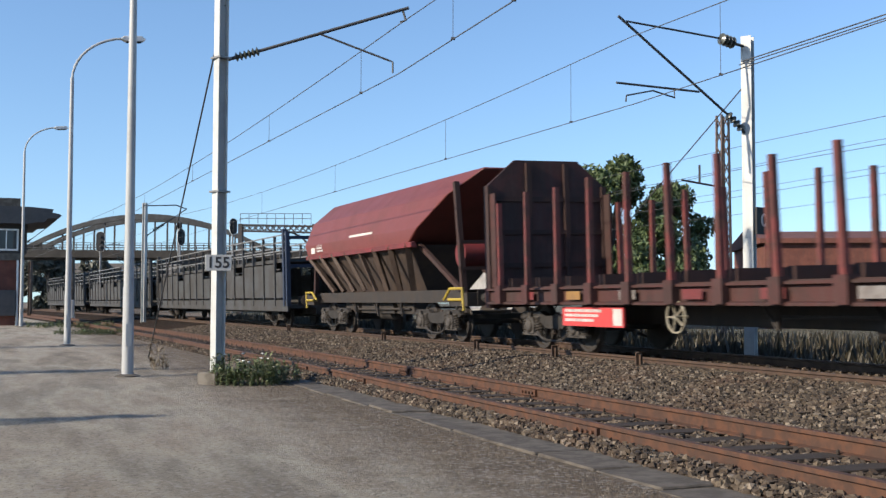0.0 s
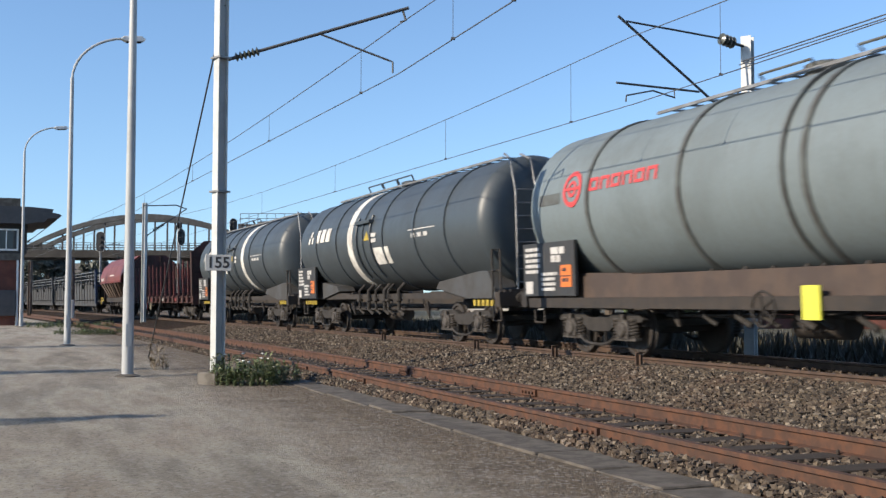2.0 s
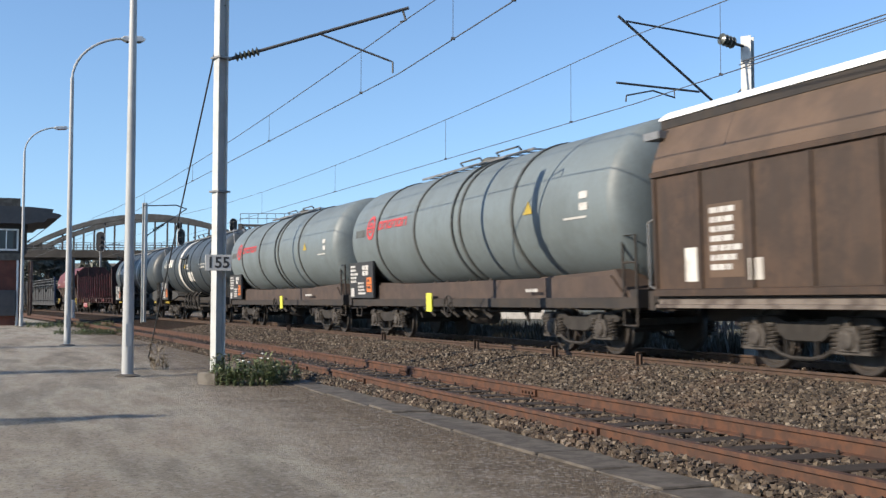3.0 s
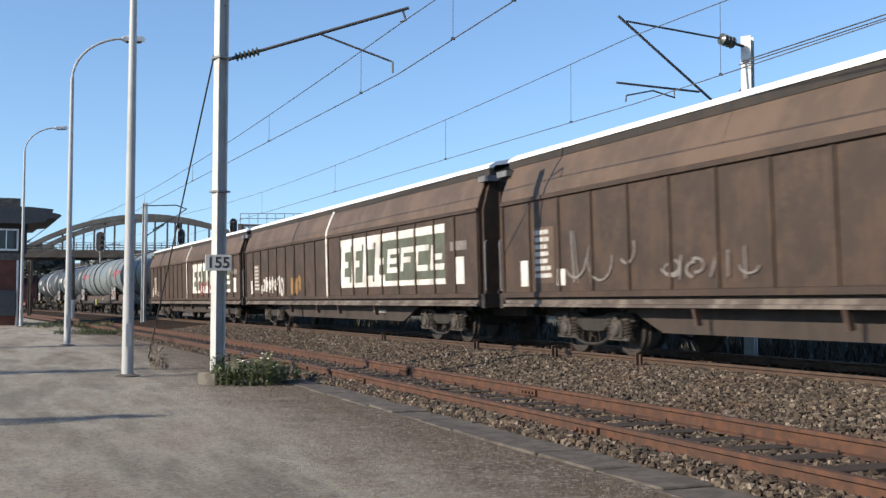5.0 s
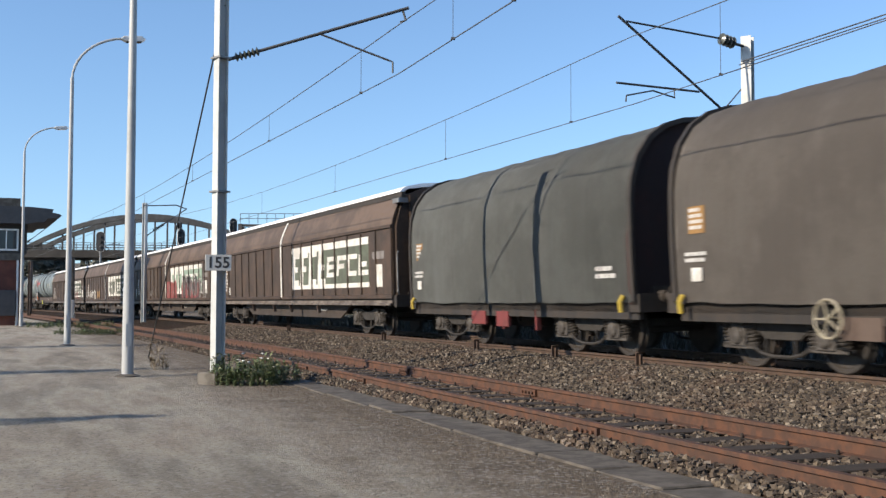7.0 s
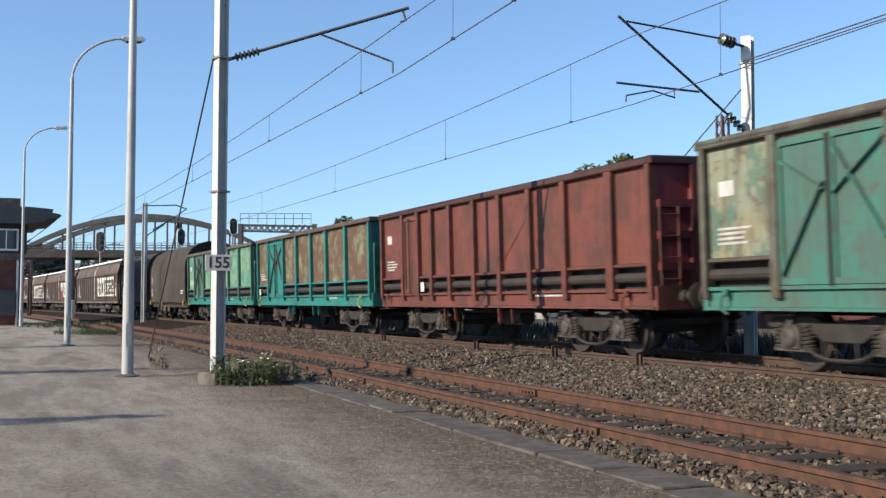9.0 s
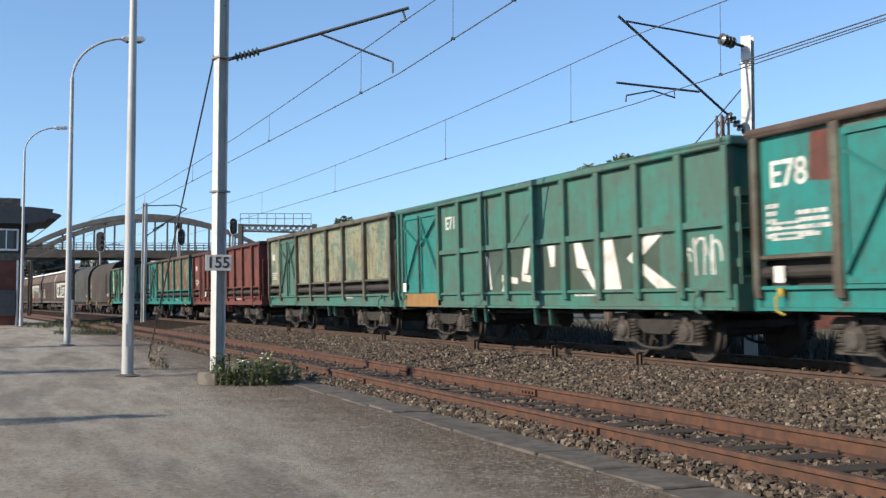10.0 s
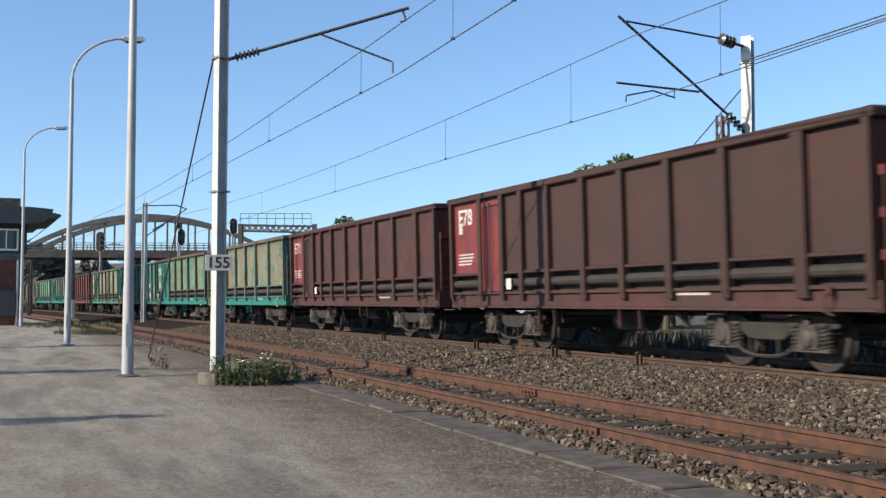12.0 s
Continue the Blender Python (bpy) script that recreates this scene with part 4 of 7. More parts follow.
weeds("weed_clump", pose(-3.2, 17.75, GROUND_Z), "bushy green weeds with small white flowers by the mast", 1, 95, 0.5, 0.58, ("weed", "weed"), 14)
weeds("weed_clump", pose(-2.85, 18.3, GROUND_Z), "low green weeds by the mast", 2, 60, 0.4, 0.5, ("weed", "weed"), 4)
weeds("dry_weed", pose(-5.6, 21.6, GROUND_Z), "dry brown weed stalks at the yard edge", 3, 12, 0.6, 0.2, ("dry", "dry"))
def dry_turf():
    """Short dead grass on the soil beside the slabs."""
    r = np.random.default_rng(21)
    n = 26000
    s = r.uniform(-4, 15, n)
    o = 6.55 + np.abs(r.normal(0, 0.75, n))
    x, y, _ = line(s, o)
    keep = np.sin(x * 2.3 + y * 1.1) * np.sin(y * 1.7 - x) + r.uniform(-1, 1, n) > -0.25
    x, y = x[keep], y[keep]
    n = len(x)
    h = r.uniform(0.008, 0.035, n)
    a = r.uniform(0, 6.283, n)
    w = r.uniform(0.0015, 0.0035, n)
    base = np.stack([x, y, np.full(n, GROUND_Z - 0.003)], -1)
    d = np.stack([np.cos(a), np.sin(a), np.zeros(n)], -1) * w[:, None]
    tip = base + np.stack([r.uniform(-0.03, 0.03, n), r.uniform(-0.03, 0.03, n), h], -1)
    verts = np.concatenate([base - d, base + d, tip], 1).reshape(-1, 3)
    me = bpy.data.meshes.new("dry_grass")
    me.from_pydata([tuple(q) for q in verts.tolist()], [], (np.arange(n * 3).reshape(-1, 3)).tolist())
    me.materials.append(M["turf"])
    return tagged(new("dry_grass", me), "short dead brown grass on gritty soil", "grass", kind="stuff")


dry_turf()
weeds("grass_tuft", pose(-14.5, 45.0, GROUND_Z), "low green grass beside the yard", 5, 160, 0.25, 1.6, ("weed", "weed"))
weeds("grass_tuft", pose(-19.5, 57.0, GROUND_Z), "low green grass beside the yard", 6, 200, 0.35, 2.4, ("weed", "weed"))
# ---- wagon materials ----
# grimy steel; also lends its dark to recesses where shade falls
M["under"] = worn("grime_and_shade_steel", (0.015, 0.0125, 0.011), (0.028, 0.021, 0.016), 0.75, 0.5, 3.0, 30.0, 0.3)
M["bogie"] = worn("grimy_bogie_steel", (0.021, 0.0175, 0.0145), (0.012, 0.0098, 0.008), 0.75, 0.5, 4.0, 30.0, 0.3)
M["axle"] = worn("dusty_highlit_steel", (0.062, 0.054, 0.047), (0.028, 0.023, 0.019), 0.7, 0.5, 8.0)
M["wheel"] = worn("brown_wheel_steel", (0.034, 0.027, 0.022), (0.024, 0.02, 0.018), 0.6, 0.5, 4.0)
M["brown"] = worn("brown_wagon_paint", (0.055, 0.031, 0.0175), (0.031, 0.0185, 0.0115), 0.65, 0.5, 1.3, 18.0, 0.8, dirt=(0.022, 0.016, 0.012), chips=0.65, chip_col=(0.022, 0.013, 0.008))
M["brown_pale"] = worn("pale_brown_roof_paint", (0.098, 0.062, 0.038), (0.062, 0.04, 0.026), 0.6, 0.5, 0.8, 25.0, 0.2)
M["roof_alu"] = worn("bright_metal_roof", (0.84, 0.84, 0.84), (0.74, 0.74, 0.73), 0.4, 0.4, 1.2, 25.0, 0.05)
M["red_brown"] = worn("red_brown_wagon_paint", (0.052, 0.0135, 0.011), (0.031, 0.012, 0.0095), 0.7, 0.5, 1.6, 25.0, 0.4, chips=0.3, chip_col=(0.03, 0.013, 0.011))
M["dark_brown"] = worn("dark_brown_wagon_panel", (0.030, 0.0125, 0.0098), (0.044, 0.0165, 0.013), 0.78, 0.45, 1.1, 25.0, 0.6, dirt=(0.024, 0.014, 0.012), chips=0.55, chip_col=(0.024, 0.012, 0.010))
M["rust_red"] = worn("rusty_red_wagon_paint", (0.125, 0.030, 0.020), (0.07, 0.023, 0.016), 0.7, 0.5, 1.3, 25.0, 0.6, dirt=(0.035, 0.017, 0.013), chips=0.5, chip_col=(0.036, 0.015, 0.011))
M["bright_red"] = worn("faded_red_wagon_paint", (0.155, 0.020, 0.022), (0.10, 0.018, 0.018), 0.6, 0.5, 1.6, 25.0, 0.25, chips=0.35)
M["stake_red"] = worn("scuffed_red_stake_paint", (0.125, 0.022, 0.02), (0.06, 0.02, 0.016), 0.7, 0.5, 2.5, 25.0, 0.4, chips=0.7)
M["hopper_red"] = worn("red_hopper_paint", (0.135, 0.03, 0.024), (0.115, 0.03, 0.024), 0.5, 0.4, 0.8, 25.0, 0.2)
M["teal"] = worn("teal_wagon_paint", (0.006, 0.155, 0.14), (0.012, 0.115, 0.1), 0.55, 0.45, 1.6, 25.0, 0.4, chips=0.5)
M["sage"] = worn("faded_green_wagon_paint", (0.028, 0.135, 0.105), (0.045, 0.10, 0.078), 0.65, 0.5, 1.2, 25.0, 0.55, chips=0.45)
M["pale"] = worn("bleached_green_panel", (0.14, 0.155, 0.108), (0.09, 0.092, 0.062), 0.75, 0.42, 1.7, 22.0, 0.4, chips=0.75)
M["pale_teal"] = worn("bleached_teal_panel", (0.13, 0.24, 0.155), (0.012, 0.15, 0.13), 0.7, 0.45, 1.2, 22.0, 0.35, dirt=(0.0661, 0.0327, 0.0167), chips=0.6)


def bleached(name, base, cream, teal, teal_amount):
    """Sun-bleached wagon panel: cream and teal remains of paint, rust runs, faint dark scrawl."""
    m = material(name, base, 0.75, 0.0)
    v = coords(m, vary=True)
    col = mix(m, ramp(m, fnoise(m, v, 1.3, 6.0, 0.65), ((0.42, grey(0)), (0.6, grey(1)))), base, cream)
    lo = 0.68 - 0.2 * teal_amount
    col = mix(m, ramp(m, fnoise(m, v, 1.7, 7.0, 0.62), ((lo, grey(0)), (lo + 0.06, grey(0.95)))), col, teal)
    runs = fnoise(m, coords(m, (4.0, 4.0, 0.7), True), 1.3, 7.0, 0.68)
    col = mix(m, ramp(m, runs, ((0.49, grey(0)), (0.64, grey(0.8)))), col, (0.072, 0.037, 0.022))
    spots = fnoise(m, v, 6.0, 8.0, 0.7)
    col = mix(m, ramp(m, spots, ((0.56, grey(0)), (0.62, grey(0.8)))), col, (0.055, 0.036, 0.026))
    scrawl = ramp(m, fnoise(m, v, 3.2, 2.0, 0.5), ((0.478, grey(0)), (0.492, grey(1)), (0.505, grey(1)), (0.52, grey(0))))
    gate = node(m, "ShaderNodeMath")
    gate.operation = "MULTIPLY"
    link(m, scrawl, gate.inputs[0])
    link(m, ramp(m, fnoise(m, v, 0.9, 3.0, 0.6), ((0.42, grey(0)), (0.54, grey(0.8)))), gate.inputs[1])
    col = mix(m, gate.outputs[0], col, (0.035, 0.04, 0.035))
    fine = fnoise(m, v, 26.0, 4.0, 0.7)
    col = mix(m, ramp(m, fine, ((0.35, grey(0)), (0.8, grey(0.35)))), col, tuple(x * 0.5 for x in base))
    base_of(m, col)
    bump(m, fine, 0.2, 0.01)
    return m


M["bleached"] = bleached("sun_bleached_panel", (0.155, 0.175, 0.12), (0.155, 0.132, 0.078), (0.012, 0.13, 0.105), 0.6)
M["bleached_teal"] = bleached("bleached_teal_panel_paint", (0.105, 0.20, 0.135), (0.14, 0.165, 0.098), (0.01, 0.15, 0.128), 0.85)
M["bleached_grey"] = bleached("bleached_grey_green_panel", (0.17, 0.205, 0.15), (0.19, 0.18, 0.105), (0.06, 0.12, 0.088), 0.7)
M["post_green"] = worn("faded_green_post_paint", (0.075, 0.125, 0.095), (0.07, 0.052, 0.036), 0.7, 0.42, 1.6, chips=0.5)
M["rusty"] = worn("rusted_panel", (0.15, 0.18, 0.11), (0.085, 0.04, 0.022), 0.8, 0.55, 2.4, 22.0, 0.4, chips=1.0)
M["post_grey"] = worn("grey_green_post_paint", (0.085, 0.09, 0.066), (0.055, 0.042, 0.03), 0.7, 0.5, 2.0, chips=0.4)
M["rim_rust"] = worn("rust_brown_top_rail", (0.0798, 0.0540, 0.0403), (0.0562, 0.0350, 0.0258), 0.75, 0.5, 2.0, chips=0.3)
M["tank_dark"] = worn("dark_grey_tank_paint", (0.045, 0.056, 0.064), (0.038, 0.047, 0.053), 0.42, 0.45, 0.6, 18.0, 0.15)
M["tank_pale"] = worn("pale_grey_green_tank_paint", (0.132, 0.16, 0.168), (0.108, 0.13, 0.135), 0.5, 0.45, 0.6, 18.0, 0.2, dirt=(0.0768, 0.0654, 0.0547))
M["tank_band"] = worn("grey_band", (0.0798, 0.0874, 0.0821), (0.0562, 0.0562, 0.0517), 0.6, 0.5, 3.0)
M["cradle"] = worn("brown_cradle_paint", (0.0616, 0.0403, 0.0289), (0.0426, 0.0289, 0.0236), 0.7, 0.5, 1.5)
M["tarp"] = worn("grey_green_tarpaulin", (0.104, 0.108, 0.101), (0.082, 0.085, 0.079), 0.75, 0.5, 0.7, 22.0, 0.25, chips=0.15, chip_col=(0.05, 0.05, 0.046))
M["tarp_brown"] = worn("grey_brown_tarpaulin", (0.102, 0.089, 0.077), (0.08, 0.069, 0.06), 0.75, 0.5, 0.7, 22.0, 0.25, chips=0.2, chip_col=(0.05, 0.044, 0.038))
M["carrier"] = worn("dark_grey_carrier_paint", (0.0448, 0.0471, 0.0494), (0.0327, 0.0304, 0.0281), 0.65, 0.5, 1.2, 25.0, 0.35)
M["carrier_blue"] = worn("dark_blue_end_frame", (0.0144, 0.0258, 0.0562), (0.0190, 0.0236, 0.0380), 0.55, 0.4, 1.5)
M["white"] = worn("dirty_white_paint", (0.56, 0.55, 0.51), (0.38, 0.36, 0.33), 0.6, 0.45, 2.0, 25.0, 0.25, dirt=(0.3, 0.25, 0.2))
M["white_green"] = worn("pale_green_paint", (0.1976, 0.2637, 0.2075), (0.1505, 0.2120, 0.1558), 0.6, 0.45, 2.0)
M["yellow"] = worn("yellow_paint", (0.36, 0.26, 0.03), (0.28, 0.2, 0.03), 0.55, 0.35, 4.0)
M["lime"] = worn("bright_yellow_plate", (0.5700, 0.5624, 0.0608), (0.4940, 0.4864, 0.0760), 0.5, 0.35, 4.0)
M["orange"] = worn("orange_plate", (0.5472, 0.1444, 0.0266), (0.4560, 0.1216, 0.0228), 0.5, 0.35, 4.0)
M["amber"] = worn("faded_orange_paint", (0.2356, 0.1269, 0.0350), (0.1885, 0.1034, 0.0380), 0.6, 0.4, 3.0)
M["logo_red"] = worn("red_lettering", (0.4712, 0.0456, 0.0456), (0.3800, 0.0532, 0.0456), 0.55, 0.3, 5.0)
M["graf_red"] = worn("red_spray_paint", (0.1885, 0.0350, 0.0327), (0.1414, 0.0281, 0.0258), 0.6, 0.45, 3.0)
M["graf_grey"] = worn("grey_spray_paint", (0.1695, 0.1558, 0.1459), (0.1132, 0.0942, 0.0851), 0.6, 0.45, 3.0)
M["graf_black"] = worn("black_spray_paint", (0.0236, 0.0190, 0.0213), (0.0380, 0.0281, 0.0236), 0.6, 0.4, 3.0)
M["board"] = worn("black_data_board", (0.0228, 0.0243, 0.0258), (0.0342, 0.0342, 0.0342), 0.55, 0.4, 3.0)
M["dull_wheel"] = worn("dirty_cream_paint", (0.30, 0.27, 0.19), (0.22, 0.19, 0.14), 0.6, 0.5, 6.0)
M["dark_green"] = worn("dark_green_spray_paint", (0.032, 0.052, 0.036), (0.04, 0.075, 0.055), 0.6, 0.45, 2.0)
M["truss"] = worn("dark_brown_beam_paint", (0.035, 0.024, 0.018), (0.026, 0.019, 0.015), 0.7, 0.5, 1.5, 22.0, 0.5)
# worn steel, kept pale so the rail's sunlit highlight is in the colour
M["run_rail"] = worn("rubbed_highlit_rail", (0.15, 0.125, 0.105), (0.06, 0.045, 0.036), 0.5, 0.5, 2.5, 25.0, 0.3)
M["field"] = worn("dull_green_field_paint", (0.085, 0.10, 0.07), (0.06, 0.068, 0.047), 0.65, 0.5, 1.5, 25.0, 0.5)
M["hose"] = worn("red_oxide_steel", (0.1414, 0.0236, 0.0213), (0.0942, 0.0213, 0.0190), 0.6, 0.4, 4.0)


# ---- bogies, buffers and other running gear, built once ----
def bogie_meshes():
    d = {}
    bm = B()
    side = [(-1.44, 0.64), (-1.30, 0.75), (-0.52, 0.76), (-0.36, 0.66), (0.36, 0.66), (0.52, 0.76), (1.30, 0.75), (1.44, 0.64), (1.38, 0.59), (0.58, 0.59),
            (0.36, 0.42), (-0.36, 0.42), (-0.58, 0.59), (-1.38, 0.59)]
    for y0, y1 in ((0.93, 1.06), (-1.06, -0.93)):
        prism(bm, side, y0, y1, "y")
    box(bm, -0.22, 0.22, -0.95, 0.95, 0.40, 0.70)
    box(bm, -1.3, -1.18, -0.95, 0.95, 0.52, 0.64)
    box(bm, 1.18, 1.3, -0.95, 0.95, 0.52, 0.64)
    d["frame"] = finish(bm, "bogie", M["bogie"], bevel=0.012)
    bm = B()
    for sgn in (-1, 1):
        lathe(bm, [(sgn * 0.69, 0.10), (sgn * 0.69, 0.435), (sgn * 0.72, 0.475), (sgn * 0.735, 0.475), (sgn * 0.745, 0.455), (sgn * 0.825, 0.45), (sgn * 0.83, 0.39), (sgn * 0.79, 0.37),
                   (sgn * 0.785, 0.17), (sgn * 0.84, 0.14), (sgn * 0.84, 0.05)], 28, "y")
    tube(bm, [(0, -1.0, 0), (0, 1.0, 0)], 0.075, 10)
    d["wheelset"] = finish(bm, "wheelset", M["wheel"])
    bm = B()
    prism(bm, [(-0.17, -0.15), (0.17, -0.15), (0.2, 0.02), (0.13, 0.17), (-0.13, 0.17), (-0.2, 0.02)], 0.94, 1.13, "y")
    lathe(bm, [(1.12, 0.13), (1.16, 0.13), (1.18, 0.09)], 12, "y")
    box(bm, -0.36, 0.36, 0.96, 1.1, -0.19, -0.13)
    box(bm, -0.05, 0.05, 1.08, 1.14, 0.15, 0.26)
    d["axle_box"] = finish(bm, "axle_box", M["axle"], bevel=0.008)
    for sgn in (-1, 1):
        bm = B()
        tube(bm, [(-0.6, sgn * 1.09, 0.33), (-0.42, sgn * 1.09, 0.24), (-0.2, sgn * 1.09, 0.2), (0.2, sgn * 1.09, 0.2), (0.42, sgn * 1.09, 0.24), (0.6, sgn * 1.09, 0.33)], 0.028, 6)
        for q in (-0.3, 0.3):
            beam(bm, (q, sgn * 1.08, 0.44), (q, sgn * 1.08, 0.21), 0.05, 0.03)
        d["tie_bar", sgn] = finish(bm, "tie_bar", M["bogie"])
    for sgn in (-1, 1):
        for yv in (0.78,):
            bm = B()
            prism(bm, [(sgn * 0.36, 0.32), (sgn * 0.42, 0.30), (sgn * 0.46, 0.62), (sgn * 0.39, 0.62)], yv - 0.05, yv + 0.05, "y")
            beam(bm, (sgn * 0.42, yv, 0.6), (sgn * 0.3, yv, 0.72), 0.05)
            d["brake_shoe", sgn, yv] = finish(bm, "brake_shoe", M["rim_rust"])
    bm = B()
    tube(bm, [(0.075 * math.cos(k * 0.785), 1.04 + 0.075 * math.sin(k * 0.785), -0.13 + 0.30 * k / 44) for k in range(45)], 0.02, 4)
    lathe(bm, [(0.165, 0.03), (0.17, 0.095), (0.19, 0.095), (0.195, 0.03)], 10, "z", (0, 1.04, 0))
    # pale dusty steel, which also paints highlights on the coils
    d["spring"] = finish(bm, "spring", M["axle"])
    bm = B()
    tube(bm, [(0, 0, 0), (0.2, 0, 0)], 0.10, 10)
    tube(bm, [(0.2, 0, 0), (0.5, 0, 0)], 0.07, 10)
    lathe(bm, [(0.5, 0.08), (0.505, 0.22), (0.545, 0.23), (0.56, 0.19)], 18, "x")
    box(bm, -0.02, 0.02, -0.17, 0.17, -0.17, 0.17)
    d["buffer"] = finish(bm, "buffer", M["under"])
    bm = B()
    beam(bm, (0, 0, 0), (0.35, 0, -0.02), 0.08)
    tube(bm, [(0.35, 0, -0.02), (0.45, 0.04, -0.08), (0.62, 0.04, -0.05)], 0.03, 6)
    tube(bm, [(0, 0.3, 0.0), (0.25, 0.3, -0.12), (0.5, 0.25, -0.3), (0.62, 0.2, -0.2)], 0.025, 6)
    d["coupling"] = finish(bm, "coupling", M["under"])
    bm = B()
    for i in range(22):
        a0, a1 = 2 * math.pi * i / 22, 2 * math.pi * (i + 1) / 22
        tube(bm, [(0.24 * math.cos(a0), 0, 0.24 * math.sin(a0)), (0.24 * math.cos(a1), 0, 0.24 * math.sin(a1))], 0.02, 5)
    for i in range(5):
        a0 = 2 * math.pi * i / 5
        beam(bm, (0, 0, 0), (0.24 * math.cos(a0), 0, 0.24 * math.sin(a0)), 0.022)
    tube(bm, [(0, -0.2, 0), (0, 0.03, 0)], 0.03, 6)
    d["brake_wheel"] = finish(bm, "brake_wheel", M["dull_wheel"])
    d["dark_wheel"] = d["brake_wheel"].copy()
    d["dark_wheel"].materials[0] = M["bogie"]
    return d


G = bogie_meshes()


def running_gear(w, length, bogie_x, axles=2, buffer_z=1.03, grp=""):
    """Bogies with wheels, buffers and couplings under a wagon body of that length."""
    for bx in bogie_x:
        bo = part("bogie", G["frame"], parent=w, at=pose(bx, 0, 0))
        for sgn in (-1, 1):
            part("tie_bar", G["tie_bar", sgn], parent=bo)
            part("brake_shoe", G["brake_shoe", sgn, 0.78], parent=bo)
        for ax in (-0.9, 0.9):
            part("wheelset", G["wheelset"], parent=bo, at=pose(ax, 0, 0.46))
            for rz in (0, 180):
                part("axle_box", G["axle_box"], parent=bo, at=pose(ax, 0, 0.47, 0, 0, rz))
                for dx in (-0.27, 0.27):
                    part("spring", G["spring"], parent=bo, at=pose(ax + (dx if rz == 0 else dx), 0, 0.47, 0, 0, rz))
    for ex, rz in ((length / 2, 0), (-length / 2, 180)):
        for yy_ in (-0.875, 0.875):
            part("buffer", G["buffer"], parent=w, at=pose(ex, yy_, buffer_z, 0, 0, rz))
        part("coupling", G["coupling"], parent=w, at=pose(ex, 0, buffer_z, 0, 0, rz))


def brake_gear(w, x0, x1, m=None):
    """Air tank, pipes and rods slung under the floor."""
    m = m or M["under"]
    bm = B()
    mid = (x0 + x1) / 2
    tube(bm, [(mid - 0.5, 0.6, 0.62), (mid + 0.5, 0.6, 0.62)], 0.19, 12)
    part("air_tank", bm, m, w)
    bm = B()
    for yy_ in (0.9, -0.6):
        tube(bm, [(x0, yy_, 0.75), (x1, yy_, 0.72)], 0.03, 6)
    for xx in (x0 + 0.4, mid, x1 - 0.4):
        beam(bm, (xx, 1.0, 0.95), (xx, 0.95, 0.55), 0.05)
        beam(bm, (xx, 0.95, 0.55), (xx + 0.35, 0.95, 0.9), 0.04)
    part("brake_rod", bm, m, w)


def flat(bm, pts, y, th=0.006):
    """A thin painted shape on the near side: pts are (x, z)."""
    prism(bm, pts, y, y + th, "y")


def strokes(bm, y, x0, x1, z0, z1, n, seed, w=(0.06, 0.14)):
    """Hand-drawn curls and bars, letter by letter, in a field of the side."""
    r = random.Random(seed)
    lo, hi = min(x0, x1), max(x0, x1)
    cw = (hi - lo) / n
    lay = 0
    for i in range(n):
        cx, cz = lo + cw * (i + 0.5), (z0 + z1) / 2 + r.uniform(-0.05, 0.05)
        hw, hh = cw * r.uniform(0.42, 0.62), (z1 - z0) / 2 * r.uniform(0.7, 1.0)
        for k in range(r.randint(2, 3)):
            ww = r.uniform(*w)
            if r.random() < 0.6:
                a0, a1 = r.uniform(0, 6.3), r.uniform(2.2, 4.6)
                ox, oz, q = cx + r.uniform(-0.2, 0.2) * hw, cz + r.uniform(-0.3, 0.3) * hh, r.uniform(0.5, 0.95)
                line_ = [(ox + math.cos(a0 + a1 * u / 9) * hw * q, oz + math.sin(a0 + a1 * u / 9) * hh * q) for u in range(10)]
            else:
                xa = cx + r.uniform(-0.8, 0.8) * hw
                lean = r.uniform(-0.5, 0.3) * hw
                line_ = [(xa + lean * u / 3, cz - hh + 2 * hh * u / 3) for u in range(4)]
            lay += 1
            left, right = [], []
            for m_, (x, z) in enumerate(line_):
                p, q_ = line_[max(m_ - 1, 0)], line_[min(m_ + 1, len(line_) - 1)]
                d = math.hypot(q_[0] - p[0], q_[1] - p[1]) or 1.0
                nx, nz = -(q_[1] - p[1]) / d * ww / 2, (q_[0] - p[0]) / d * ww / 2
                left.append((x + nx, z + nz))
                right.append((x - nx, z - nz))
            yy_ = y + 0.00025 * (lay % 16)
            vl = [bm.verts.new((x, yy_, min(max(z, z0 - 0.05), z1 + 0.05))) for x, z in left]
            vr = [bm.verts.new((x, yy_, min(max(z, z0 - 0.05), z1 + 0.05))) for x, z in right]
            for m_ in range(len(vl) - 1):
                bm.faces.new((vl[m_], vl[m_ + 1], vr[m_ + 1], vr[m_]))


def blobs(bm, y, x0, x1, z0, z1, n, seed):
    """Rounded fat shapes side by side, as the fill of bubble writing."""
    r = random.Random(seed)
    lo, hi = min(x0, x1), max(x0, x1)
    cw = (hi - lo) / n
    for i in range(n):
        cx, cz = lo + cw * (i + 0.5), (z0 + z1) / 2
        pts = []
        for k in range(18):
            a = 2 * math.pi * k / 18
            c_, s_ = math.cos(a), math.sin(a)
            q = 1 + 0.12 * r.uniform(-1, 1)
            pts.append((cx + cw * 0.54 * q * abs(c_) ** 0.6 * (1 if c_ > 0 else -1), cz + (z1 - z0) / 2 * q * abs(s_) ** 0.6 * (1 if s_ > 0 else -1)))
        bm.faces.new([bm.verts.new((x, y + 0.0006 * (i % 3), z)) for x, z in pts])


WAGONS = []


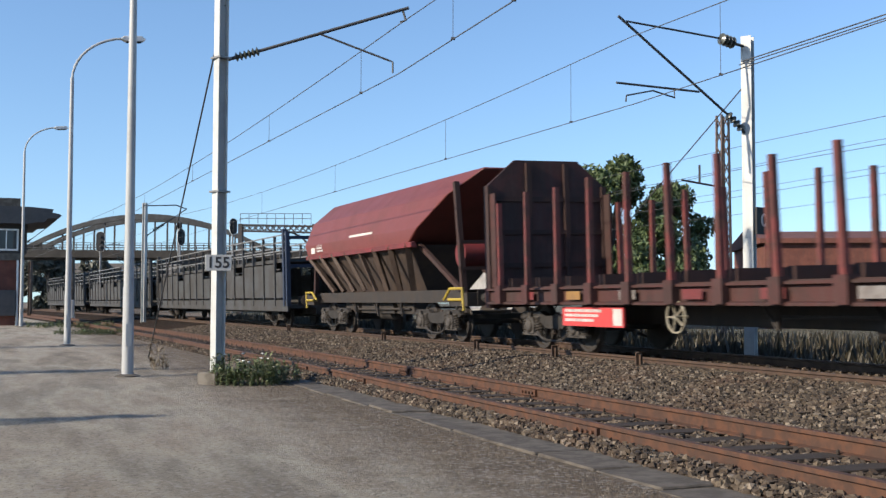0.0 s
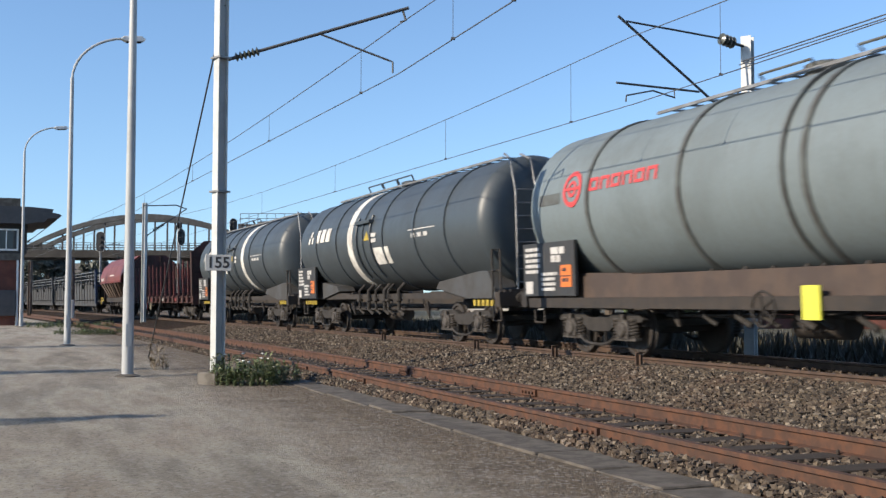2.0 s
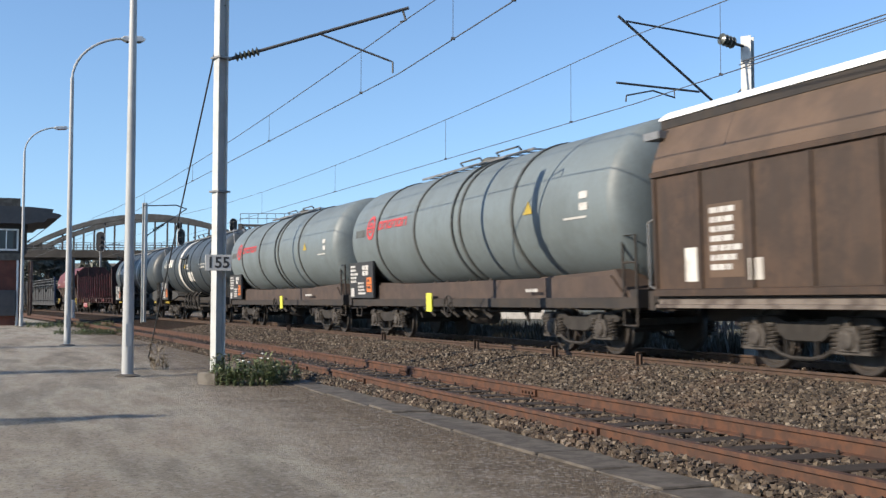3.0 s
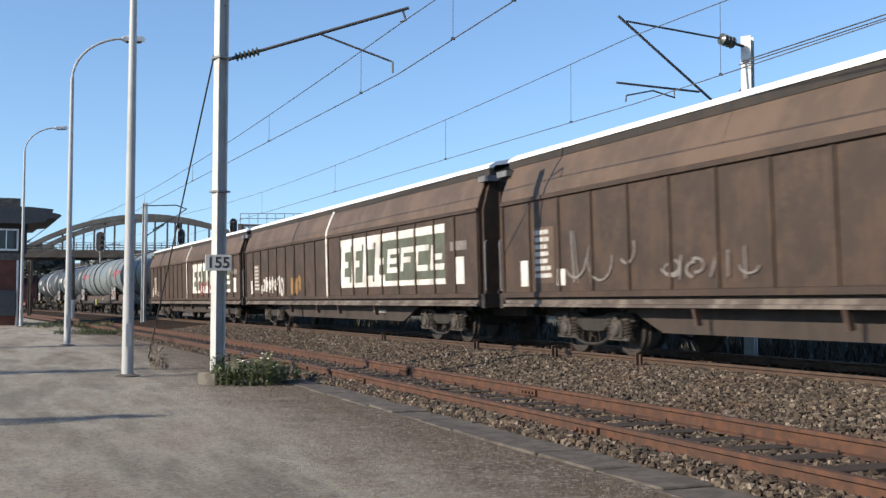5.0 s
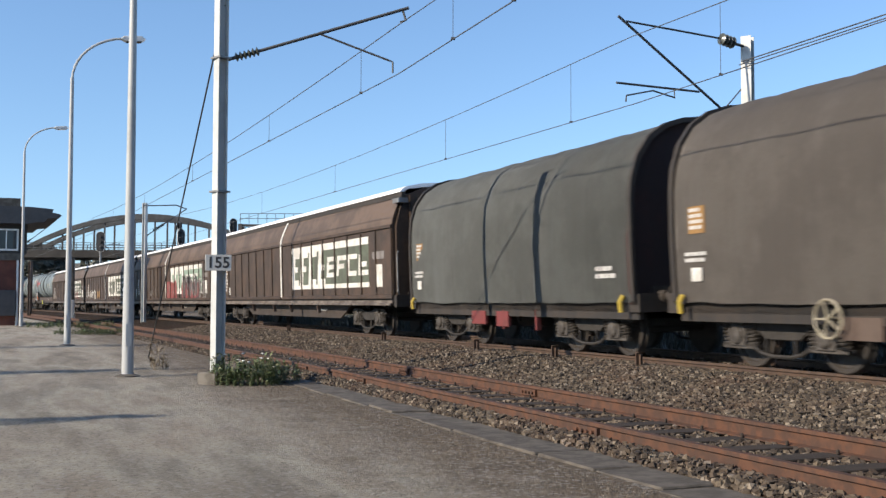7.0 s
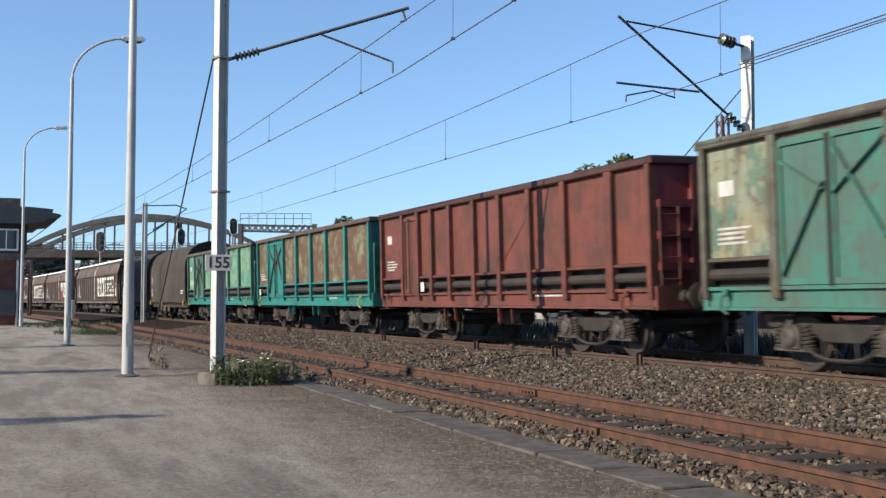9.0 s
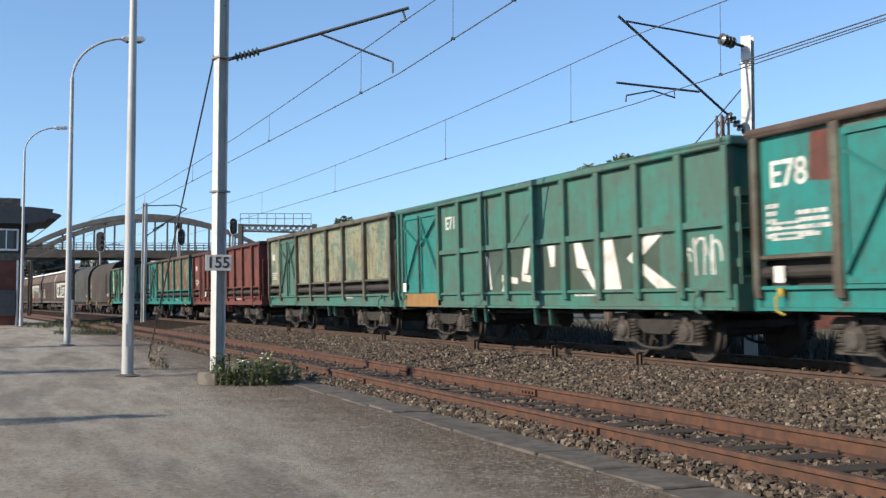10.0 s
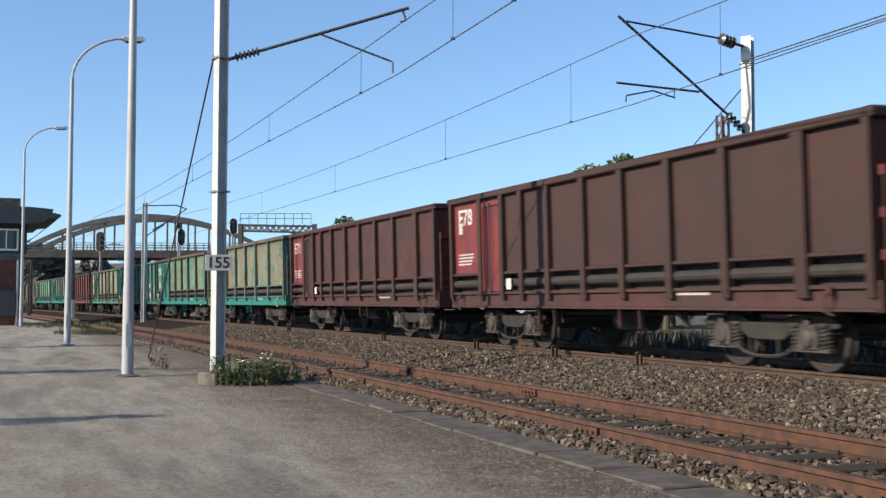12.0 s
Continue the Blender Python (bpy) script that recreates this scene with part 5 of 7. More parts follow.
def wagon(name, q_lead, length, label, group="wagons of the freight train"):
    w = thing(name, pose(0, 0, 0), label, "freight wagon", group)
    WAGONS.append((w, q_lead - length / 2, length))
    return w


# ---- open high-sided wagons ----
def open_wagon(q, label, post_m, panel_m, sill_m, top_m, kind, door_m=None, panel_list=None, seed=0, ends=None):
    L, ztop = (13.5 if kind == "C" else 12.8), (3.25 if kind == "B" else 3.28)
    w = wagon("open_wagon", q, L, label)
    h = L / 2
    r = random.Random(seed)
    bm = B()
    box(bm, -h, h, -1.30, 1.30, 1.02, 1.14)
    for yy_ in (-0.35, 0.35):
        box(bm, -h, h, yy_ - 0.07, yy_ + 0.07, 0.74, 1.02)
    for xx in (-h + 0.05, -2.2, 0, 2.2, h - 0.19):
        box(bm, xx, xx + 0.14, -1.28, 1.28, 0.80, 1.02)
    part("underframe", bm, M["under"], w)
    if kind == "A":
        cuts = [0.0, 1.62, 3.72, 5.4, 7.1, 8.75, 10.65, L]
        door = 1
    elif kind == "B":
        cuts = [0.0, 1.62, 2.68, 3.55, 4.65, 5.98, 7.25, 8.6, 9.98, 11.55, L]
        door = 1
    else:
        cuts = [0.0, 0.35] + [2.7 + 1.2 * i for i in range(10)]
        door = 1
    for sd in (1, -1):
        for i, (a, b) in enumerate(zip(cuts, cuts[1:])):
            xa, xb = h - a, h - b
            if i == door:
                continue
            bm = B()
            zb = 1.56 if kind != "C" else 1.14
            box(bm, xb, xa, sd * 1.30 - 0.02, sd * 1.30 + 0.02, zb, ztop - 0.12)
            pm = panel_m
            if panel_list:
                pm = panel_list[i % len(panel_list)]
            part("side_panel", bm, pm, w)
            if kind == "C":
                continue
            bm = B()
            prism(bm, [(sd * 1.30, 1.58), (sd * 1.395, 1.56), (sd * 1.395, 1.52), (sd * 1.36, 1.50), (sd * 1.30, 1.51)], xb, xa, "x")
            part("ledge", bm, post_m, w)
            # plate and hinge tube coloured dark to stand for shade under the ledge
            bm = B()
            prism(bm, [(sd * 1.16, 1.51), (sd * 1.19, 1.51), (sd * 1.19, 1.14), (sd * 1.16, 1.14)], xb, xa, "x")
            part("recess_plate", bm, M["under"], w)
            bm = B()
            tube(bm, [(xb + 0.05, sd * 1.30, 1.335), (xa - 0.05, sd * 1.30, 1.335)], 0.085, 10)
            part("hinge_tube", bm, M["under"], w)
        for i, a in enumerate(cuts):
            if kind == "C" and i in (0, 1):
                wd = 0.1
            else:
                wd = 0.16 if i not in (0, len(cuts) - 1) else 0.12
            if kind == "B" and i == len(cuts) - 2:
                wd = 0.22
            xc = h - a
            xc = min(max(xc, -h + wd / 2), h - wd / 2)
            bm = B()
            prism(bm, [(sd * 1.31, 0.98), (sd * 1.41, 1.0), (sd * 1.43, 1.12), (sd * 1.42, ztop - 0.1), (sd * 1.31, ztop - 0.1)], xc - wd / 2, xc + wd / 2, "x")
            part("post", bm, post_m, w)
        if kind == "C":
            bm = B()
            box(bm, -h, h - 2.7, sd * 1.355 - 0.045, sd * 1.355 + 0.045, 2.03, 2.13)
            part("mid_rail", bm, post_m, w)
        bm = B()
        box(bm, -h, h, sd * 1.34 - 0.09, sd * 1.34 + 0.09, ztop - 0.13, ztop)
        part("top_rail", bm, top_m, w, bevel=0.02)
        bm = B()
        prism(bm, [(sd * 1.28, 0.83), (sd * 1.39, 0.83), (sd * 1.39, 0.87), (sd * 1.33, 0.88), (sd * 1.33, 1.10), (sd * 1.39, 1.11), (sd * 1.39, 1.16), (sd * 1.28, 1.16)], -h, h, "x")
        part("sill", bm, sill_m, w)
        # doors
        xa, xb = h - cuts[door] - 0.08, h - cuts[door + 1] + 0.08
        xm = (xa + xb) / 2
        leaves = ((xm + 0.01, xa), (xb, xm - 0.01)) if xa - xb > 1.3 else ((xb, xa),)
        for l0, l1 in leaves:
            bm = B()
            box(bm, l0, l1, sd * 1.33 - 0.02, sd * 1.33 + 0.02, 1.17, ztop - 0.2)
            do = part("door", bm, door_m or post_m, w)
            bm = B()
            y0, y1 = sorted((sd * 1.352, sd * 1.385))
            for q4 in ((l0, l1, 1.17, 1.25), (l0, l1, ztop - 0.3, ztop - 0.22), (l0, l0 + 0.07, 1.25, ztop - 0.3), (l1 - 0.07, l1, 1.25, ztop - 0.3)):
                box(bm, q4[0], q4[1], y0, y1, q4[2], q4[3])
            part("frame", bm, door_m or post_m, do)
            if len(leaves) == 2:
                bm = B()
                out = sd * 1.40
                if l1 > xm + 0.1:
                    beam(bm, (l1 - 0.05, out, 1.3), (l0 + 0.1, out, 2.45), 0.055, 0.03)
                    beam(bm, (l1 - 0.05, out, 2.8), (l0 + 0.1, out, 2.35), 0.055, 0.03)
                else:
                    beam(bm, (l1 - 0.05, out, 2.3), (l0 + 0.05, out, 2.88), 0.055, 0.03)
                    beam(bm, (l1 - 0.1, out, 2.85), (l0 + 0.05, out, 1.7), 0.055, 0.03)
                part("brace", bm, M["post_grey"] if door_m is None else door_m, do)
        bm = B()
        box(bm, h - cuts[door + 1], h - cuts[door], sd * 1.30 - 0.025, sd * 1.30 + 0.025, ztop - 0.24, ztop - 0.12)
        part("door_header", bm, post_m, w)
        bm = B()
        tube(bm, [(xm, sd * 1.42, 1.15), (xm, sd * 1.42, ztop - 0.25)], 0.022, 6)
        part("locking_bar", bm, M["under"], w)
    # end walls
    for ex in (1, -1):
        bm = B()
        box(bm, ex * (h - 0.03) - 0.02, ex * (h - 0.03) + 0.02, -1.30, 1.30, 1.14, ztop - 0.1)
        ew = part("end_wall", bm, (ends or post_m), w)
        for z in (1.5, 2.0, 2.5):
            bm = B()
            box(bm, ex * h - 0.05 + ex * 0.03, ex * h + 0.05 + ex * 0.03, -1.28, 1.28, z - 0.06, z + 0.06)
            part("end_beam", bm, (ends or post_m), ew)
        for yy_ in (-0.6, 0.6):
            bm = B()
            box(bm, ex * h - 0.05 + ex * 0.04, ex * h + 0.06 + ex * 0.04, yy_ - 0.07, yy_ + 0.07, 1.14, ztop - 0.12)
            part("end_post", bm, (ends or post_m), ew)
        bm = B()
        box(bm, ex * h - 0.09, ex * h + 0.09, -1.43, 1.43, ztop - 0.13, ztop + 0.005)
        part("end_rail", bm, top_m, w, bevel=0.02)
        bm = B()
        box(bm, ex * h - 0.06, ex * h + 0.06, -1.36, 1.36, 0.82, 1.2)
        part("headstock", bm, sill_m, w)
    bm = B()
    xl = -h - 0.1
    for yy_ in (0.95, 1.3):
        tube(bm, [(xl, yy_, 1.2), (xl, yy_, 2.45)], 0.018, 6)
    for k in range(4):
        tube(bm, [(xl, 0.95, 1.3 + k * 0.34), (xl, 1.3, 1.3 + k * 0.34)], 0.016, 6)
    part("ladder", bm, post_m, w)
    # small fittings on the near sill: hooks, number panels, a handle
    for xx in (h - 0.55, -h + 0.75):
        bm = B()
        tube(bm, [(xx, 1.40, 1.1), (xx, 1.50, 1.0), (xx, 1.50, 0.84), (xx - 0.1, 1.46, 0.78)], 0.018, 6)
        box(bm, xx - 0.045, xx + 0.045, 1.39, 1.44, 1.02, 1.13)
        part("rope_hook", bm, M["yellow"] if sill_m is M["teal"] else sill_m, w)
    bm = B()
    bars(bm, h - 0.3, h - 1.15, 1.72, 2.0, 4, seed + 5, 1.322, 1.326, h=0.5)
    bars(bm, h - 0.35, h - 0.75, 2.42, 2.66, 1, seed + 6, 1.322, 1.326, h=0.9)
    part("markings", bm, M["white_ink"], w, "small white lettering")
    if seed % 3 != 1:
        bm = B()
        xx = h - (3.05 if kind == "B" else 0.55)
        box(bm, xx - 0.1, xx + 0.1, 1.43, 1.44, 1.2, 1.42)
        part("label_holder", bm, M["white"], w, "white label")
    bm = B()
    bars(bm, -2.2, -3.4, 1.02, 1.09, 1, seed + 8, 1.332, 1.336)
    part("sill_markings", bm, M["white_ink"], w)
    for xx in (2.3, 1.7, -0.6, -1.2):
        bm = B()
        beam(bm, (xx, 1.3, 0.86), (xx, 1.28, 0.52), 0.07, 0.04)
        part("bracket", bm, sill_m, w)
    brake_gear(w, -2.4, 2.4)
    running_gear(w, L, (h - 2.42, -h + 2.42))
    return w


# ---- sliding-wall van ----
def van(q, label, seed, logo, graffiti=(), wear=1.0):
    L = 22.0
    h = L / 2
    w = wagon("sliding_wall_van", q, L, label)
    bm = B()
    box(bm, -h, h, -1.38, 1.38, 0.94, 1.10)
    part("underframe", bm, M["under"], w)
    for sd in (-1, 1):
        bm = B()
        prism(bm, [(-6.9, 0.94), (-5.6, 0.45), (5.6, 0.45), (6.9, 0.94)], sd * 1.1 - 0.03, sd * 1.1 + 0.03, "y")
        part("truss_beam", bm, M["truss"], w, "brown fish-bellied side beam")
        bm = B()
        box(bm, -h, h, sd * 0.3 - 0.08, sd * 0.3 + 0.08, 0.62, 0.94)
        part("centre_sill", bm, M["under"], w)
    for sd in (1, -1):
        bm = B()
        prism(bm, [(sd * 1.36, 0.86), (sd * 1.48, 0.86), (sd * 1.48, 0.91), (sd * 1.42, 0.92), (sd * 1.42, 0.99), (sd * 1.36, 0.99)], -h + 0.2, h - 0.2, "x")
        part("running_rail", bm, M["run_rail"], w, "rubbed steel running rail with highlights in its colour")
        # two sliding walls, each with its curved upper edge
        for l0, l1, nm in ((0.06, h - 0.12, "sliding_wall"), (-h + 0.12, -0.06, "sliding_wall")):
            bm = B()
            outer = [(1.42, 1.06), (1.42, 2.90), (1.40, 3.06), (1.26, 3.42), (1.12, 3.70)]
            inner = [(1.06, 3.68), (1.20, 3.40), (1.33, 3.04), (1.35, 2.88), (1.35, 1.06)]
            prism(bm, [(sd * a, z) for a, z in outer + inner], l0, l1, "x")
            wl = part(nm, bm, M["brown"], w)
            n = 9
            for i in range(n + 1):
                xx = l0 + 0.06 + (l1 - l0 - 0.12) * i / n
                bm = B()
                box(bm, xx - 0.035, xx + 0.035, min(sd * 1.42, sd * 1.455), max(sd * 1.42, sd * 1.455), 1.14, 2.86)
                part("rib", bm, M["brown"], wl)
            bm = B()
            prism(bm, [(sd * 1.425, 2.96), (sd * 1.41, 3.08), (sd * 1.27, 3.44), (sd * 1.14, 3.69), (sd * 1.12, 3.66), (sd * 1.24, 3.42), (sd * 1.39, 3.05), (sd * 1.40, 2.96)], l0, l1, "x")
            part("upper_sheet", bm, M["brown_pale"], wl, "paler brown curved sheet")
            bm = B()
            prism(bm, [(sd * 1.42, 2.86), (sd * 1.47, 2.88), (sd * 1.47, 2.95), (sd * 1.42, 2.97)], l0, l1, "x")
            prism(bm, [(sd * 1.42, 1.04), (sd * 1.47, 1.04), (sd * 1.47, 1.13), (sd * 1.42, 1.15)], l0, l1, "x")
            part("edge_rail", bm, M["brown"], wl)
        bm = B()
        pts = [(1.45, 1.08), (1.45, 2.95), (1.43, 3.10), (1.29, 3.46), (1.15, 3.74)]
        inn = [(a - 0.06, z - 0.02) for a, z in pts[::-1]]
        prism(bm, [(sd * a, z) for a, z in pts + inn], -0.085, 0.085, "x")
        part("seal_strip", bm, M["white"] if sd > 0 else M["brown"], w, "pale strip where the walls meet")
    bm = B()
    prof = [(1.19, 3.80), (1.17, 3.86), (1.02, 3.94), (0.6, 4.02), (0.0, 4.05), (-0.6, 4.02), (-1.02, 3.94), (-1.17, 3.86), (-1.19, 3.80), (-1.1, 3.80), (-1.0, 3.87), (0, 3.98), (1.0, 3.87), (1.1, 3.80)]
    prism(bm, prof, -h + 0.02, h - 0.02, "x")
    part("roof", bm, M["roof_alu"], w, "bright white metal roof")
    # gutter rail; its dark colour carries the shade of the overhanging roof
    bm = B()
    for sd in (-1, 1):
        prism(bm, [(sd * 1.06, 3.62), (sd * 1.17, 3.66), (sd * 1.17, 3.798), (sd * 1.06, 3.798)], -h + 0.02, h - 0.02, "x")
    part("gutter", bm, M["under"], w, "gutter rail, roof edge's shade in its dark colour")
    for ex in (1, -1):
        bm = B()
        end = [(1.34, 1.06), (1.34, 2.9), (1.2, 3.4), (1.05, 3.72), (0.5, 3.92), (-0.5, 3.92), (-1.05, 3.72), (-1.2, 3.4), (-1.34, 2.9), (-1.34, 1.06)]
        prism(bm, end, ex * (h - 0.10), ex * (h - 0.02), "x")
        for yy_ in (-0.9, 0.0, 0.9):
            box(bm, ex * h - 0.04, ex * h + 0.06, yy_ - 0.06, yy_ + 0.06, 1.0, 3.7)
        part("end_wall", bm, M["brown"], w)
        bm = B()
        box(bm, ex * h - 0.05, ex * h + 0.12, -1.4, 1.4, 0.82, 1.12)
        part("headstock", bm, M["under"], w)
        bm = B()
        tube(bm, [(ex * (h + 0.03), 1.32, 1.15), (ex * (h + 0.1), 1.38, 1.2), (ex * (h + 0.1), 1.38, 2.2), (ex * (h + 0.03), 1.32, 2.25)], 0.02, 6)
        box(bm, ex * h - 0.25, ex * h + 0.2, 1.1, 1.36, 3.5, 3.62)
        part("handrail", bm, M["galv"], w)
    # data panels at the leading end
    bm = B()
    box(bm, h - 1.25, h - 0.95, 1.422, 1.427, 1.25, 1.75)
    box(bm, h - 2.75, h - 2.45, 1.422, 1.427, 1.25, 1.55)
    box(bm, -h + 0.9, -h + 1.45, 1.422, 1.427, 1.35, 1.95)
    part("label_panel", bm, M["white"], w, "white labels")
    bm = B()
    box(bm, h - 2.35, h - 1.55, 1.422, 1.426, 1.3, 2.35)
    part("notice_panel", bm, M["brown_pale"], w, "pale brown lettered panel")
    bm = B()
    bars(bm, h - 1.6, h - 2.3, 1.35, 2.3, 7, seed, 1.4265, 1.43)
    part("markings", bm, M["white_ink"], w)
    bm = B()
    box(bm, -h + 0.75, -h + 1.65, 1.422, 1.426, 2.1, 2.3)
    part("notice_strip", bm, M["graf_grey"], w, "faded pale strip")
    bm = B()
    bars(bm, -3.3, -4.3, 0.62, 0.72, 1, seed + 2, 1.132, 1.136)
    part("sole_markings", bm, M["white_ink"], w)
    if logo:
        # slanted block shapes on a dull green field, bays parted by the ribs
        x0, x1, z0, z1 = -1.2, -h + 1.95, 1.36, 2.74
        fb = B()
        flat(fb, [(x0, z0), (x1, z0), (x1, z1), (x0, z1)], 1.4205, 0.002)
        part("logo_field", fb, M["white_green"] if logo == 2 else M["field"], w, "dull green painted field")
        lg = B()
        n = 8
        step = (x1 - x0) / n
        flat(lg, [(x0, z1 - 0.20), (x1, z1 - 0.20), (x1, z1), (x0, z1)], 1.4235, 0.003)
        flat(lg, [(x0, z0), (x1, z0), (x1, z0 + 0.13), (x0, z0 + 0.13)], 1.4235, 0.003)
        for i in range(n):
            bold = i < 4
            a, sh = x0 + step * (i + 0.10), (0.16 if bold else 0.10)
            zt, zb = (z1 - 0.20, z0 + 0.13) if bold else (z1 - 0.46, z0 + 0.36)
            wid = step * (0.34 if bold else 0.17)
            lean = lambda z: sh * (z - zb) / (zt - zb)
            flat(lg, [(a - lean(zb), zb), (a + wid - lean(zb), zb), (a + wid - lean(zt), zt), (a - lean(zt), zt)], 1.4237, 0.003)
            for k, u in enumerate((0.93, 0.5, 0.08)):
                if (i + k) % 4 == 3:
                    continue
                zc_, hb, run_ = zb + (zt - zb) * u, (0.09 if bold else 0.07), step * (0.82 if k != 1 else 0.66)
                flat(lg, [(a - lean(zc_), zc_ - hb), (a + run_ - lean(zc_), zc_ - hb), (a + run_ - lean(zc_) - 0.02, zc_ + hb), (a - lean(zc_), zc_ + hb)], 1.4239 + 0.0002 * k, 0.003)
        part("logo", lg, M["white"], w, "large white slanted block shapes")
    for i, (gx0, gx1, gz0, gz1, n, mat, wd) in enumerate(graffiti):
        gb = B()
        if wd is None:
            blobs(gb, 1.4285 + 0.003 * i, gx0, gx1, gz0, gz1, n, seed * 7 + i)
        else:
            strokes(gb, 1.4285 + 0.003 * i, gx0, gx1, gz0, gz1, n, seed * 7 + i, wd)
        part("graffiti", gb, M[mat], w, "spray-painted scrawl")
    for xx in (4.3, 1.2, -1.0, -4.2):
        bm = B()
        beam(bm, (xx, 1.42, 0.9), (xx, 1.36, 0.6), 0.1, 0.06)
        part("bracket", bm, M["rim_rust"], w)
    brake_gear(w, -2.5, 2.5)
    running_gear(w, L, (h - 3.05, -h + 3.05))
    return w


# ---- tarpaulin-covered coil wagon ----
def covered_wagon(q, label, cloth, seed):
    L = 10.0
    h = L / 2
    r = random.Random(seed)
    w = wagon("covered_wagon", q, L, label)
    nx, ring = 72, []
    prof = [(1.40, 0.93), (1.42, 1.3), (1.43, 2.0), (1.42, 2.6), (1.38, 2.95), (1.25, 3.32), (1.02, 3.63), (0.7, 3.84), (0.35, 3.94), (0.0, 3.97)]
    prof = prof + [(-a, z) for a, z in prof[-2::-1]]
    bm = B()
    for i in range(nx + 1):
        u = i / nx
        x = -h + L * u
        rib = abs(math.sin(u * math.pi * 7)) ** 0.6
        row = []
        for j, (yv, zv) in enumerate(prof):
            k = 0.018 * (1 - rib) + 0.016 * noise.noise(Vector((x * 0.9 + seed, zv * 1.3, yv))) + 0.012 * noise.noise(Vector((x * 2.6 + zv * 1.9, zv * 0.8, seed)))
            zz = zv - (0.03 * (1 - rib) if zv > 3 else 0) + 0.02 * noise.noise(Vector((x * 1.7, seed, yv * 2)))
            if j in (0, len(prof) - 1):
                zz = 0.93 + 0.035 * noise.noise(Vector((x * 1.3, seed * 3.1, 0)))
            row.append(bm.verts.new((x, yv * (1 - k), zz)))
        ring.append(row)
    for a, b in zip(ring, ring[1:]):
        for j in range(len(prof) - 1):
            bm.faces.new((a[j], a[j + 1], b[j + 1], b[j]))
    bmesh.ops.solidify(bm, geom=bm.faces[:], thickness=0.012)
    part("tarpaulin", bm, cloth, w, "taut weathered tarpaulin hood")
    for ex in (1, -1):
        bm = B()
        prism(bm, [(a * 0.985, z - 0.02) for a, z in prof], ex * (h - 0.16), ex * (h - 0.08), "x")
        part("end_wall", bm, M["dark_brown"] if ex < 0 else cloth, w)
        bm = B()
        prism(bm, [(p * 1.01, z + 0.035) for p, z in prof] + [(p * 0.96, z - 0.045) for p, z in prof[::-1]], ex * h - 0.05, ex * h + 0.05, "x")
        part("end_hoop", bm, M["under"], w, "dark steel end hoop")
        bm = B()
        box(bm, ex * h - 0.1, ex * h + 0.28, -1.35, 1.35, 0.78, 1.08)
        part("headstock", bm, M["under"], w)
        bm = B()
        tube(bm, [(ex * (h - 0.25), 1.44, 1.05), (ex * (h - 0.25), 1.5, 0.95), (ex * (h - 0.25), 1.48, 0.78)], 0.04, 6)
        part("rope_hook", bm, M["yellow"], w)
    bm = B()
    box(bm, -h, h, -1.3, 1.3, 0.78, 0.96)
    for sd in (-1, 1):
        box(bm, -h, h, sd * 1.25 - 0.05, sd * 1.25 + 0.05, 0.66, 0.9)
    part("underframe", bm, M["under"], w)
    bm = B()
    box(bm, h - 0.85, h - 0.45, 1.432, 1.436, 1.95, 2.35)
    part("notice_panel", bm, M["amber"], w, "small faded orange notice panel")
    bm = B()
    box(bm, h - 0.75, h - 0.5, 1.436, 1.442, 1.25, 1.45)
    part("label_panel", bm, M["white"], w, "white label")
    bm = B()
    bars(bm, h - 0.35, h - 0.9, 1.5, 1.68, 2, seed, 1.436, 1.44)
    bars(bm, -h + 1.1, -h + 0.3, 1.3, 1.55, 2, seed + 1, 1.436, 1.44)
    bars(bm, h - 0.48, h - 0.82, 1.98, 2.32, 4, seed + 3, 1.4365, 1.44)
    part("markings", bm, M["white_ink"], w)
    bm = B()
    box(bm, 0.9, 1.6, 1.26, 1.32, 0.48, 0.76)
    box(bm, -0.2, 0.35, 1.26, 1.32, 0.45, 0.76)
    for xx in (0.05, -1.4):
        box(bm, xx, xx + 0.06, 1.2, 1.3, 0.4, 0.8)
    part("sole_plate", bm, M["hose"] if seed % 2 else M["rim_rust"], w, "red oxide steel plates")
    if seed % 2 == 0:
        part("brake_wheel", G["brake_wheel"], parent=w, at=pose(h - 3.3, 1.42, 0.74), label="cream hand-brake wheel")
    brake_gear(w, -1.3, 1.3)
    running_gear(w, L, (h - 2.0, -h + 2.0))
    return w


